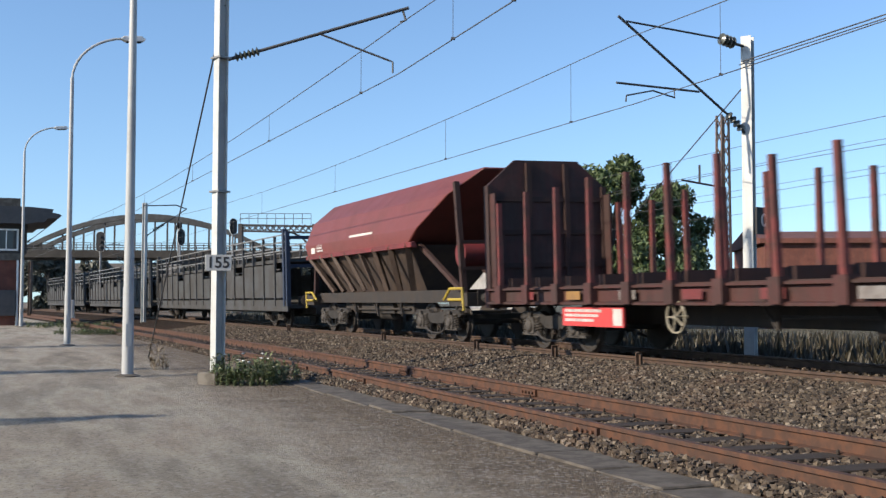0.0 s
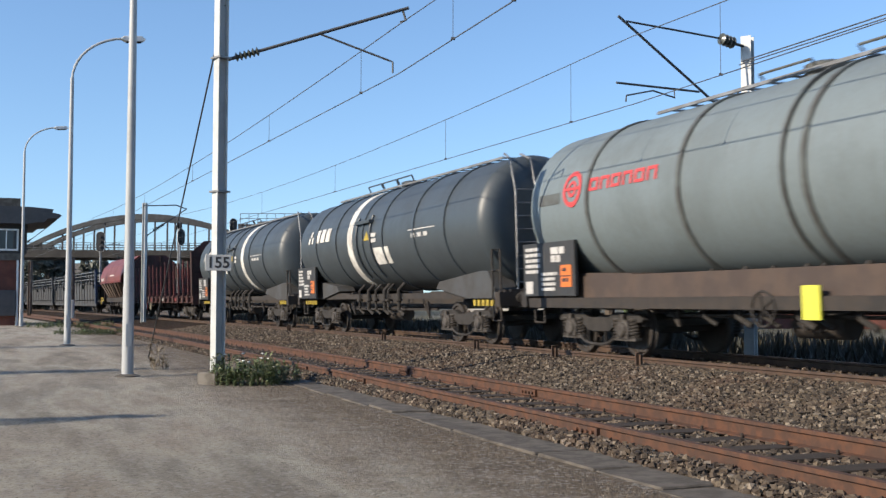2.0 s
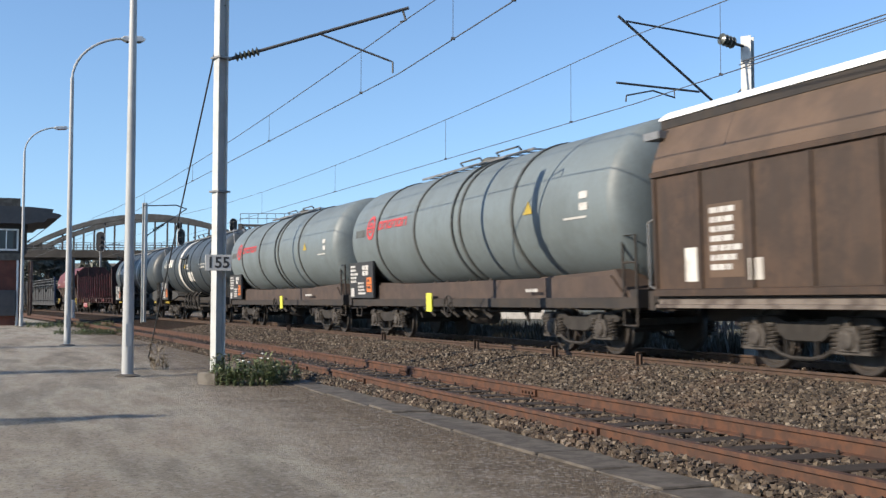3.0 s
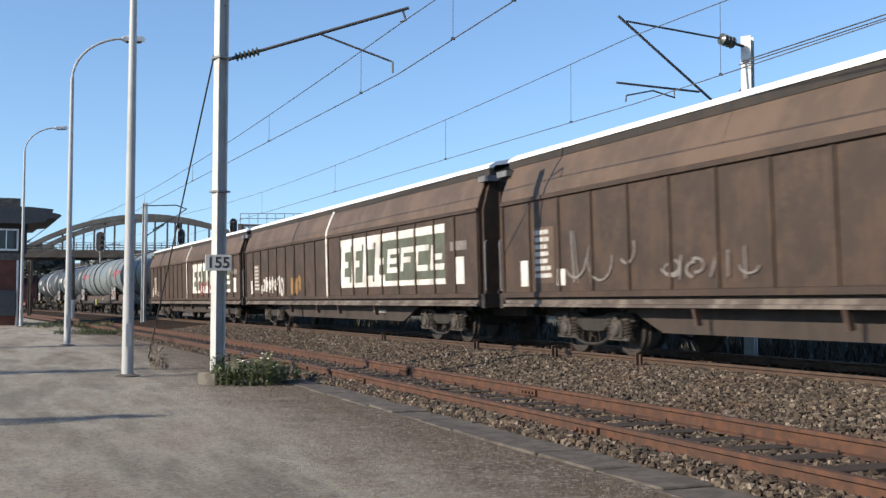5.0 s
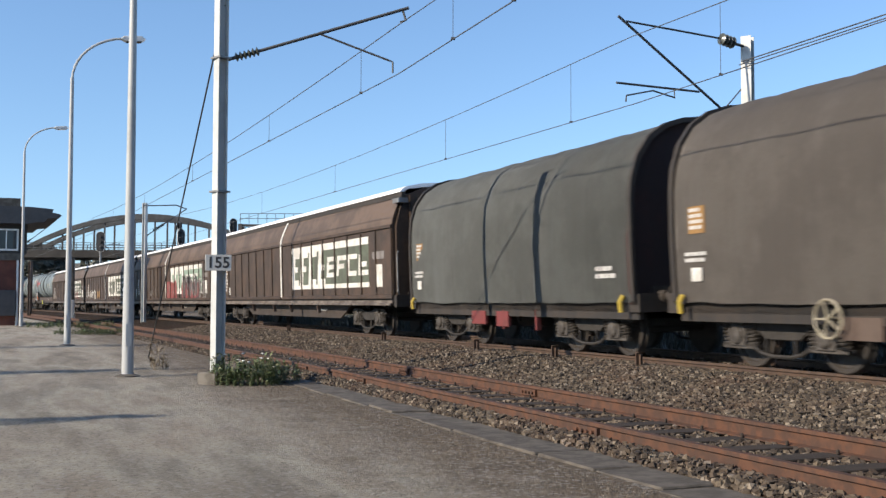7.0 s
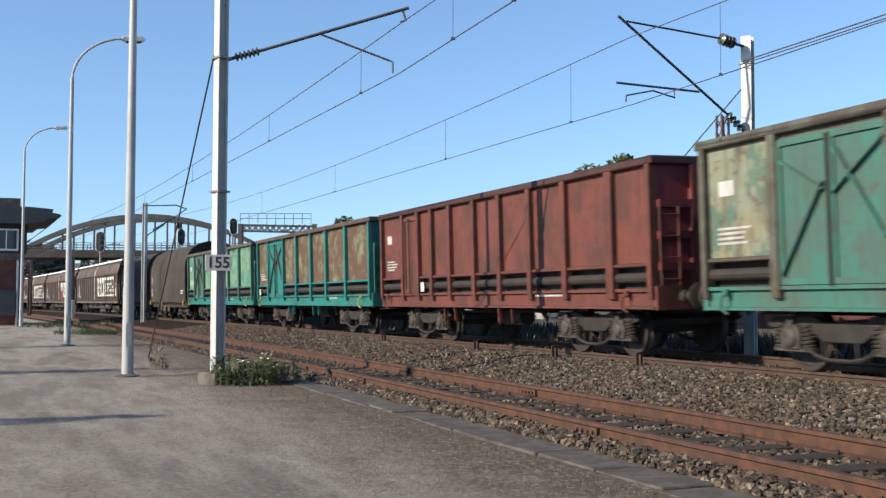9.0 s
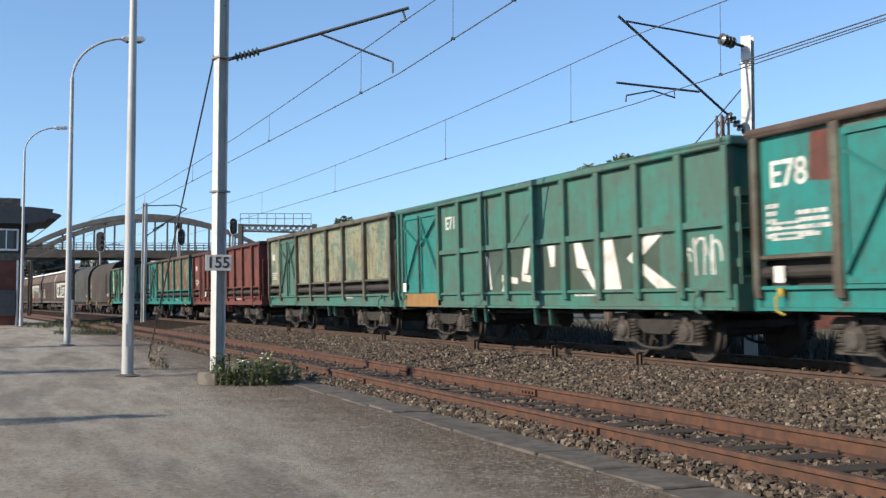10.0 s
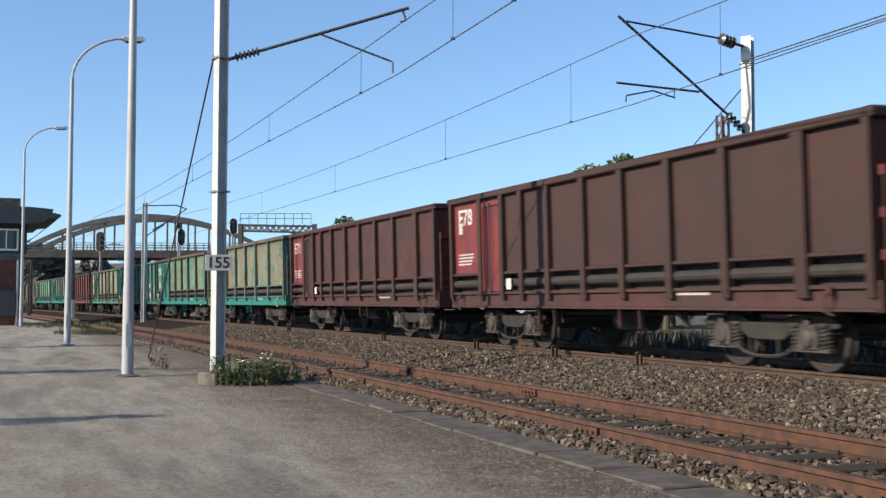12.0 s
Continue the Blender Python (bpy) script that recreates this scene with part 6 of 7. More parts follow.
# ---- tank wagons ----
def tank_wagon(q, label, dark, seed):
    L = 15.3 if dark else 15.0
    h = L / 2
    w = wagon("tank_wagon", q, L, label)
    R, zc = 1.44, 2.68
    tl = 6.88 if dark else 6.85
    xo = 0.0
    paint = M["tank_dark"] if dark else M["tank_pale"]
    bm = B()
    prof = []
    for i in range(9):
        a = math.pi / 2 * i / 8
        prof.append((-tl - 0.42 * math.cos(a), max(R * math.sin(a) ** 0.62, 0.02)))
    body = [(-tl + 2 * tl * k / 10, R) for k in range(1, 10)]
    prof = prof + body + [(-x, r_) for x, r_ in prof[::-1]]
    lathe(bm, prof, 48, "x", (xo, 0, zc))
    part("tank", bm, paint, w, "ribbed cylindrical tank")
    first = seed % 2 == 1
    rings = ((5.1, 3.25, 1.35, -0.15, -2.65, -4.75) if first else (5.1, 3.05, 0.6, -1.0, -3.25, -5.15)) if dark else (4.75, 2.0, -0.75, -3.35)
    band = -1.5 if first else 1.75
    for rx in rings:
        bm = B()
        lathe(bm, [(rx - 0.05, R), (rx - 0.045, R + 0.035), (rx + 0.045, R + 0.035), (rx + 0.05, R)], 48, "x", (xo, 0, zc))
        part("ring", bm, paint if dark else M["tank_band"], w)
    if dark:
        bm = B()
        lathe(bm, [(band - 0.21, R + 0.001), (band - 0.2, R + 0.008), (band + 0.2, R + 0.008), (band + 0.21, R + 0.001)], 48, "x", (xo, 0, zc))
        part("stripe", bm, M["white"], w, "white band round the tank")
    # walkway on top
    wx0, wx1 = (-6.0, 6.0) if dark else (-2.2, 4.2)
    bm = B()
    for sd in (-1, 1):
        beam(bm, (wx0, sd * 0.3, zc + R + 0.05), (wx1, sd * 0.3, zc + R + 0.05), 0.05)
    for i in range(int((wx1 - wx0) / 0.5) + 1):
        xx = wx0 + i * 0.5
        beam(bm, (xx, -0.3, zc + R + 0.04), (xx, 0.3, zc + R + 0.04), 0.06, 0.03)
    part("walkway", bm, M["galv"], w, "steel walkway on top of the tank")
    bm = B()
    for xx in ((1.2, -0.8) if not dark else (2.6, 1.4, 0.2)):
        tube(bm, [(xx, 0.45, zc + R + 0.05), (xx, 0.52, zc + R + (0.13 if not dark else 0.2)), (xx - 1.1, 0.52, zc + R + (0.13 if not dark else 0.2)), (xx - 1.1, 0.45, zc + R + 0.05)], 0.022, 6)
    lathe(bm, [(zc + R - 0.05, 0.3), (zc + R + 0.14, 0.3), (zc + R + 0.18, 0.2)], 14, "z", (0.4, 0, 0))
    part("hatch", bm, M["tank_band"] if not dark else paint, w)
    # cradle and frame
    bm = B()
    for sd in (-1, 1):
        if dark:
            prism(bm, [(-h + 0.2, 1.0), (-h + 0.2, 1.2), (-3.4, 1.2), (-3.2, 1.16), (3.2, 1.16), (3.4, 1.2), (h - 0.2, 1.2), (h - 0.2, 1.0), (3.2, 1.02), (-3.2, 1.02)], sd * 1.0 - 0.05, sd * 1.0 + 0.05, "y")
        else:
            prism(bm, [(-h + 0.15, 0.84), (-h + 0.15, 1.02), (h - 0.15, 1.02), (h - 0.15, 0.84)], sd * 1.27 - 0.04, sd * 1.27 + 0.04, "y")
        part("sole_bar", bm, M["under"], w)
        bm = B()
    box(bm, -h, h, -0.4, 0.4, 0.78, 1.14)
    part("underframe", bm, M["under"] if dark else M["cradle"], w)
    for ex in (1, -1):
        bm = B()
        for sd in (-1, 1):
            prism(bm, [(ex * (h - 0.4), 1.02), (ex * (h - 0.9), 1.6 if dark else 1.5), (ex * (h - 1.3), 1.62 if dark else 1.48), (ex * (h - 3.6), 1.42), (ex * (h - 3.8), 1.26), (ex * (h - 2.0), 1.02)], sd * 0.86 - 0.26, sd * 0.86 + 0.26, "y")
        # dark tanks: darker grey than the barrel, for the shade beneath it
        part("saddle", bm, M["carrier"] if dark else M["cradle"], w)
        bm = B()
        box(bm, ex * h - 0.12, ex * h + 0.1, -1.35, 1.35, 0.85, 1.15)
        part("headstock", bm, M["under"], w)
        for yy_ in (1.18, -1.18):
            bm = B()
            xs = ex * (h - 0.15)
            tube(bm, [(xs, yy_, 0.55), (xs, yy_, 2.05), (xs - ex * 0.4, yy_, 2.05), (xs - ex * 0.4, yy_, 1.2)], 0.025, 6)
            tube(bm, [(xs, yy_, 0.55), (xs - ex * 0.4, yy_, 0.55), (xs - ex * 0.4, yy_, 1.2)], 0.025, 6)
            tube(bm, [(xs, yy_, 1.6), (xs - ex * 0.4, yy_, 1.6)], 0.02, 6)
            part("step_rail", bm, M["under"], w)
    for i, xx in enumerate((1.9, 1.1, 0.5, -0.2, -0.5, -1.3)):
        bm = B()
        tube(bm, [(xx, 0.95, 1.42), (xx, 1.12, 1.25), (xx, 1.12, 0.72), (xx - 0.2, 1.05, 0.6)], 0.05 if i % 2 else 0.035, 8)
        lathe(bm, [(0.95, 0.04), (0.96, 0.09), (1.02, 0.09), (1.03, 0.04)], 10, "z", (xx, 1.12, 0))
        part("valve_pipe", bm, M["bogie"], w)
    if not dark:
        bm = B()
        for sd in (-1, 1):
            prism(bm, [(-7.0, 1.02), (7.0, 1.02), (6.5, 1.40), (-6.5, 1.40)], sd * 1.12 - 0.06, sd * 1.12 + 0.06, "y")
        part("cradle", bm, M["cradle"], w, "brown long cradle beam")
    else:
        bm = B()
        xs = -h + 0.2
        for yy_ in (0.25, 0.75):
            tube(bm, [(xs, yy_, 1.2), (xs, yy_, 3.3), (xs + 0.25, yy_, zc + R - 0.12), (xs + 0.8, yy_ * 0.8, zc + R + 0.05)], 0.025, 6)
        for k in range(8):
            tube(bm, [(xs, 0.25, 1.35 + k * 0.28), (xs, 0.75, 1.35 + k * 0.28)], 0.018, 6)
        part("ladder", bm, M["galv"], w, "steel ladder at the tank end")
        bm = B()
        for ex in (1, -1):
            for i in range(6):
                xx = ex * (h - 0.4 - i * 0.22)
                box(bm, xx - 0.11, xx + 0.11 - 0.1, 1.16, 1.2, 0.86, 0.99)
        part("warning_bar", bm, M["yellow"], w, "yellow and black warning bar")
    # data board at the leading end
    bm = B()
    bx0, bx1 = h - 2.1, h - 0.05
    box(bm, bx0, bx1, 1.30, 1.36, 1.06, 2.06)
    bd = part("data_board", bm, M["board"], w, "black board with white lettering")
    bm = B()
    bars(bm, bx1 - 0.1, bx1 - 0.75, 1.45, 1.98, 5, seed, 1.361, 1.364)
    bars(bm, bx1 - 0.75, bx0 + 0.65, 1.12, 1.5, 4, seed + 1, 1.361, 1.364)
    bars(bm, bx1 - 1.15, bx0 + 0.35, 1.66, 1.96, 2, seed + 2, 1.361, 1.364, h=0.85)
    box(bm, bx1 - 0.38, bx1 - 0.1, 1.361, 1.365, 1.1, 1.34)
    part("markings", bm, M["white_ink"], bd)
    bm = B()
    box(bm, bx0 + 0.12, bx0 + 0.52, 1.361, 1.372, 1.22, 1.62)
    op = part("hazard_plate", bm, M["orange"], bd, "orange hazard plate")
    bm = B()
    box(bm, bx0 + 0.14, bx0 + 0.50, 1.373, 1.376, 1.41, 1.43)
    bars(bm, bx0 + 0.46, bx0 + 0.2, 1.27, 1.38, 1, seed + 4, 1.373, 1.376)
    bars(bm, bx0 + 0.46, bx0 + 0.2, 1.46, 1.57, 1, seed + 5, 1.373, 1.376)
    part("digits", bm, M["ink"], op)

    def on_tank(bm, pts, lift=0.012):
        """A painted shape wrapped on the barrel: pts are (x, angle in degrees above the middle)."""
        strips = [pts]
        if len(pts) == 4:
            n = max(1, math.ceil((max(p[1] for p in pts) - min(p[1] for p in pts)) / 5))
            mixed = lambda p, q, u: (p[0] + (q[0] - p[0]) * u, p[1] + (q[1] - p[1]) * u)
            if abs(pts[0][1] - pts[1][1]) > abs(pts[0][1] - pts[3][1]):
                pts = pts[1:] + pts[:1]
            strips = [(mixed(pts[0], pts[3], k / n), mixed(pts[1], pts[2], k / n), mixed(pts[1], pts[2], (k + 1) / n), mixed(pts[0], pts[3], (k + 1) / n)) for k in range(n)]
        for st in strips:
            bm.faces.new([bm.verts.new((x, (R + lift) * math.cos(radians(a)), zc + (R + lift) * math.sin(radians(a)))) for x, a in st])
        bmesh.ops.remove_doubles(bm, verts=bm.verts[:], dist=0.0005)
    if dark:
        bm = B()
        x0 = 5.95
        for k in range(3):
            on_tank(bm, [(x0 - k * 0.17, 4 + 9 * (k == 1)), (x0 - 0.15 - k * 0.17, 4 + 9 * (k == 1)), (x0 - 0.2 - k * 0.17, 12 + 8 * (k == 1)), (x0 - 0.05 - k * 0.17, 12 + 8 * (k == 1))])
        x0 -= 0.75
        for k in range(3):
            on_tank(bm, [(x0 - k * 0.54, 4), (x0 - k * 0.54 - 0.4, 4), (x0 - k * 0.54 - 0.5, 20), (x0 - k * 0.54 - 0.1, 20)])
        part("logo", bm, M["white"], w, "white logo shapes")
        bm = B()
        on_tank(bm, [(2.6, -6), (1.5, -6), (1.5, -22), (2.6, -22)] if first else [(-0.2, -11), (-1.35, -11), (-1.35, -30), (-0.2, -30)])
        part("notice_panel", bm, M["white"], w, "white rectangular panel")
        bm = B()
        tx = 0.25
        on_tank(bm, [(tx + 0.24, -2), (tx, 8), (tx - 0.24, -2)], 0.014)
        part("warning_triangle", bm, M["yellow"], w, "yellow warning triangle")
        bm = B()
        for k in range(3):
            on_tank(bm, [(-3.1 - k * 0.4, -2), (-3.35 - k * 0.4, -2), (-3.35 - k * 0.4, -6), (-3.1 - k * 0.4, -6)])
        on_tank(bm, [(-2.9, 2), (-4.6, 2), (-4.6, 1), (-2.9, 1)])
        for k in range(2):
            on_tank(bm, [(tx - 0.35, 5 - k * 6), (tx - 0.75, 5 - k * 6), (tx - 0.75, 1 - k * 6), (tx - 0.35, 1 - k * 6)])
        part("markings", bm, M["white_ink"], w)
        bm = B()
        box(bm, -0.15, 1.1, R - 0.12, R + 0.06, zc + 0.42, zc + 0.5)
        for xx in (-0.1, 1.05):
            tube(bm, [(xx, R * math.cos(a) + 0.04 * math.cos(a), zc + (R + 0.04) * math.sin(a)) for a in [radians(25 - 8 * i) for i in range(10)]], 0.03, 6)
        part("pipe_frame", bm, paint, w)
    else:
        bm = B()
        x0 = 5.3
        n = 20
        for i in range(n):
            a0, a1 = 2 * math.pi * i / n, 2 * math.pi * (i + 1) / n
            for r0, r1 in ((0.24, 0.33), (0.09, 0.15)):
                on_tank(bm, [(x0 + math.cos(a) * rr, 11 + math.degrees(math.sin(a) * rr / R)) for a, rr in ((a0, r0), (a1, r0), (a1, r1), (a0, r1))])
        on_tank(bm, [(x0 + 0.3, 12), (x0 - 0.3, 12), (x0 - 0.3, 10), (x0 + 0.3, 10)], 0.014)
        x0 -= 0.62
        for k in range(6):
            a, b = x0 - k * 0.36, x0 - k * 0.36 - 0.29
            on_tank(bm, [(a, 7), (a - 0.06, 7), (a - 0.06, 16), (a, 16)])
            on_tank(bm, [(a, 16), (b, 16), (b, 13.8), (a, 13.8)], 0.013)
            on_tank(bm, [(b + 0.06, 7), (b, 7), (b, 14), (b + 0.06, 14)])
            if k % 2 == 0:
                on_tank(bm, [(a, 7), (b, 7), (b, 9), (a, 9)], 0.013)
        part("logo", bm, M["logo_red"], w, "red round emblem and letter-like shapes")
        bm = B()
        on_tank(bm, [(6.55, 10), (5.75, 10), (5.75, 2), (6.55, 2)], 0.006)
        part("paint_patch", bm, M["tank_band"], w, "darker grey paint patch")
        bm = B()
        on_tank(bm, [(-3.85, -2), (-4.05, 8), (-4.25, -2)], 0.014)
        part("warning_triangle", bm, M["yellow"], w, "pale yellow warning triangle")
        bm = B()
        on_tank(bm, [(-6.0, 8), (-6.28, 8), (-6.28, 3), (-6.0, 3)])
        on_tank(bm, [(-6.0, 0), (-6.28, 0), (-6.28, -5), (-6.0, -5)])
        on_tank(bm, [(-5.4, -9), (-6.2, -9), (-6.2, -10.5), (-5.4, -10.5)])
        part("markings", bm, M["white_ink"], w)
        bm = B()
        for rx in (-0.35,):
            lathe(bm, [(rx - 0.03, R + 0.0), (rx - 0.03, R + 0.05), (rx + 0.03, R + 0.05), (rx + 0.03, R)], 48, "x", (xo, 0, zc))
        part("pipe", bm, M["tank_band"], w)
        bm = B()
        px = 1.22 if seed % 2 == 0 else -0.85
        box(bm, px, px + 0.33, 1.33, 1.36, 0.72, 1.16)
        part("yellow_plate", bm, M["lime"], w, "bright yellow plate")
        bm = B()
        bars(bm, -3.6, -4.4, 1.1, 1.2, 1, seed + 7, 1.312, 1.316)
        part("sole_markings", bm, M["white_ink"], w)
        part("brake_wheel", G["dark_wheel"], parent=w, at=pose(0.3, 1.32, 0.85), label="dark hand-brake wheel")
    brake_gear(w, -3.4, 3.2)
    running_gear(w, L, (h - 2.35, -h + 2.35))
    return w


# ---- self-discharging hopper wagon ----
def hopper_wagon(q):
    L = 13.0
    h = L / 2
    w = wagon("hopper_wagon", q, L, "red hopper wagon with sloping ends and ribbed chutes")
    # upper body: sides taper to the top, ends slope
    bm = B()
    ring = []
    for z, xa, xb, yv in ((2.36, 5.7, -3.1, 1.38), (2.75, 6.0, -3.9, 1.42), (3.45, 5.75, -5.3, 1.18), (3.92, 5.2, -6.2, 0.72), (3.98, 5.1, -6.2, 0.66)):
        ring.append([bm.verts.new(p) for p in ((xa, yv, z), (xb, yv, z), (xb, -yv, z), (xa, -yv, z))])
    for a, b in zip(ring, ring[1:]):
        for j in range(4):
            bm.faces.new((a[j], a[(j + 1) % 4], b[(j + 1) % 4], b[j]))
    bm.faces.new(ring[-1])
    bm.faces.new(ring[0][::-1])
    part("hopper_body", bm, M["hopper_red"], w, "smooth red upper body", bevel=0.02)
    bm = B()
    ring = []
    for z, xa, xb, yv in ((1.15, 4.4, -2.4, 0.55), (2.36, 5.6, -3.3, 1.34)):
        ring.append([bm.verts.new(p) for p in ((xa, yv, z), (xb, yv, z), (xb, -yv, z), (xa, -yv, z))])
    for j in range(4):
        bm.faces.new((ring[0][j], ring[0][(j + 1) % 4], ring[1][(j + 1) % 4], ring[1][j]))
    bm.faces.new(ring[1])
    bm.faces.new(ring[0][::-1])
    part("hopper_bottom", bm, M["cradle"], w, "brown sloping chute")
    for i in range(8):
        u = i / 7
        bm = B()
        beam(bm, (5.45 - 8.7 * u, 1.42, 2.38), (4.3 - 6.7 * u, 0.95, 1.25), 0.14, 0.1)
        part("rib", bm, M["rim_rust"], w)
    bm = B()
    prism(bm, [(1.30, 2.28), (1.46, 2.30), (1.46, 2.42), (1.36, 2.44)], -3.6, 5.75, "x")
    part("edge_rail", bm, M["bright_red"], w)
    bm = B()
    prism(bm, [(5.6, 0.92), (5.6, 1.22), (-5.6, 1.22), (-5.6, 0.92)], 0.9, 1.05, "y")
    prism(bm, [(5.6, 0.92), (5.6, 1.22), (-5.6, 1.22), (-5.6, 0.92)], -1.05, -0.9, "y")
    for ex in (1, -1):
        box(bm, ex * 6.0 - 0.5, ex * 6.0 + 0.5, -1.3, 1.3, 0.85, 1.15)
    part("underframe", bm, M["under"], w)
    bm = B()
    for i in range(4):
        prism(bm, [(3.6 - i * 1.5, 0.62), (3.4 - i * 1.5, 1.15), (2.5 - i * 1.5, 1.15), (2.3 - i * 1.5, 0.62)], 0.3, 0.85, "y")
    part("discharge_flap", bm, M["under"], w)
    bm = B()
    for yy_ in (-1.1, 0.0, 1.1):
        beam(bm, (-5.9, yy_, 1.1), (-5.6, yy_, 3.7), 0.12)
        beam(bm, (-6.0, yy_, 1.1), (-3.2, yy_, 2.4), 0.1)
        beam(bm, (5.9, yy_, 1.1), (5.7, yy_, 2.6), 0.12)
    for z in (1.7, 2.3):
        beam(bm, (-5.9, -1.2, z), (-5.9, 1.2, z), 0.08)
    part("end_frame", bm, M["dark_brown"], w)
    bm = B()
    tube(bm, [(-5.3, 0.9, 2.05), (-5.3, 0.2, 2.05)], 0.3, 16)
    part("air_tank", bm, M["bright_red"], w)
    bm = B()
    for ex in (1, -1):
        tube(bm, [(ex * 6.3, 1.3, 0.75), (ex * 6.3, 1.32, 1.25), (ex * 5.6, 1.32, 1.25), (ex * 5.2, 1.3, 1.0)], 0.035, 6)
        tube(bm, [(ex * 6.3, 1.32, 1.0), (ex * 5.5, 1.32, 1.0)], 0.035, 6)
    part("handrail", bm, M["yellow"], w, "yellow handrail")
    bm = B()
    flat(bm, [(1.4, 2.85), (-0.6, 2.85), (-0.6, 2.62), (1.4, 2.62)], 1.40)
    flat(bm, [(5.3, 2.75), (4.9, 2.75), (4.9, 2.48), (5.3, 2.48)], 1.405)
    part("label_panel", bm, M["white"], w, "white panels")
    bm = B()
    bars(bm, 4.7, 3.9, 2.48, 2.75, 3, 71, 1.41, 1.416)
    part("markings", bm, M["white_ink"], w)
    brake_gear(w, -2.0, 2.6)
    running_gear(w, L, (4.15, -4.15))
    return w


# ---- timber wagon with stakes ----
def stake_wagon(q):
    L = 18.6
    h = L / 2
    w = wagon("stake_wagon", q, L, "empty brown timber wagon with tall stakes and end bulkheads")
    bm = B()
    box(bm, -h, h, -1.36, 1.36, 1.16, 1.24)
    part("deck", bm, M["dark_brown"], w)
    for sd in (1, -1):
        bm = B()
        prism(bm, [(sd * 1.30, 0.90), (sd * 1.44, 0.90), (sd * 1.44, 0.94), (sd * 1.36, 0.96), (sd * 1.36, 1.16), (sd * 1.44, 1.18), (sd * 1.44, 1.22), (sd * 1.30, 1.22)], -h, h, "x")
        part("sill", bm, M["red_brown"], w)
    bm = B()
    prism(bm, [(-7.0, 1.16), (-5.6, 0.55), (5.6, 0.55), (7.0, 1.16)], -0.5, -0.35, "y")
    prism(bm, [(-7.0, 1.16), (-5.6, 0.55), (5.6, 0.55), (7.0, 1.16)], 0.35, 0.5, "y")
    part("underframe", bm, M["under"], w)
    r = random.Random(63)
    for i in range(15):
        xx = h - 0.75 - i * (L - 1.5) / 14
        for sd in (1, -1):
            bm = B()
            lean, zt = r.uniform(-0.05, 0.05), r.uniform(2.88, 3.14)
            prism(bm, [(xx - 0.055, 1.0), (xx + 0.055, 1.0), (xx + 0.04 + lean, zt), (xx - 0.04 + lean, zt)], sd * 1.42 - 0.045, sd * 1.42 + 0.045, "y")
            part("stake", bm, M["stake_red"], w)
            bm = B()
            box(bm, xx - 0.12, xx + 0.12, sd * 1.42 - 0.09, sd * 1.42 + 0.09, 0.92, 1.28)
            part("stake_pocket", bm, M["red_brown"], w)
        bm = B()
        box(bm, xx - 0.08, xx + 0.08, -1.2, 1.2, 1.24, 1.42)
        part("bolster", bm, M["dark_brown"], w)
    for ex in (1, -1):
        x0 = ex * (h - 0.12)
        bm = B()
        prism(bm, [(-1.4, 1.2), (1.4, 1.2), (1.4, 3.38), (0.75, 3.93), (-0.75, 3.93), (-1.4, 3.38)], x0 - 0.04, x0 + 0.04, "x")
        part("bulkhead", bm, M["red_brown"], w, "tall red-brown end bulkhead")
        bm = B()
        for yy_ in (-1.36, -0.45, 0.45, 1.36):
            box(bm, x0 - 0.11, x0 + 0.11, yy_ - 0.06, yy_ + 0.06, 1.2, 3.38 if abs(yy_) > 1 else 3.87)
        for z in (1.7, 2.4, 3.1):
            box(bm, x0 - 0.09, x0 + 0.09, -1.38, 1.38, z - 0.05, z + 0.05)
        part("bulkhead_frame", bm, M["dark_brown"], w)
        for sd in (1, -1):
            bm = B()
            xs = sorted((x0, x0 - ex * 0.35))
            prism(bm, [(xs[0], 1.25), (xs[1], 1.25), (xs[1], 3.2), (xs[0], 3.2)], sd * 1.36 - 0.02, sd * 1.36 + 0.02, "y")
            part("side_sheet", bm, M["red_brown"], w)
        bm = B()
        box(bm, ex * h - 0.1, ex * h + 0.1, -1.4, 1.4, 0.82, 1.24)
        part("headstock", bm, M["red_brown"], w)
    for i in range(9):
        xx = h - 2.0 - i * 1.8
        bm = B()
        box(bm, xx - 0.25, xx + 0.25, 1.442, 1.447, 0.99, 1.14)
        part("sill_plate", bm, M["graf_grey"] if i % 3 == 2 else (M["amber"] if i % 4 == 1 else M["bright_red"]), w)
    bm = B()
    box(bm, h - 5.3, h - 3.2, 1.30, 1.34, 0.52, 0.86)
    rb = part("data_board", bm, M["logo_red"], w, "red board with white lettering")
    bm = B()
    bars(bm, h - 3.3, h - 4.7, 0.57, 0.82, 3, 31, 1.341, 1.345)
    box(bm, h - 5.26, h - 4.98, 1.341, 1.345, 0.55, 0.83)
    part("markings", bm, M["white_ink"], rb)
    part("brake_wheel", G["brake_wheel"], parent=w, at=pose(h - 6.9, 1.40, 0.72), label="pale hand-brake wheel")
    brake_gear(w, -4.0, 1.0)
    running_gear(w, L, (h - 2.3, -h + 2.3))
    return w


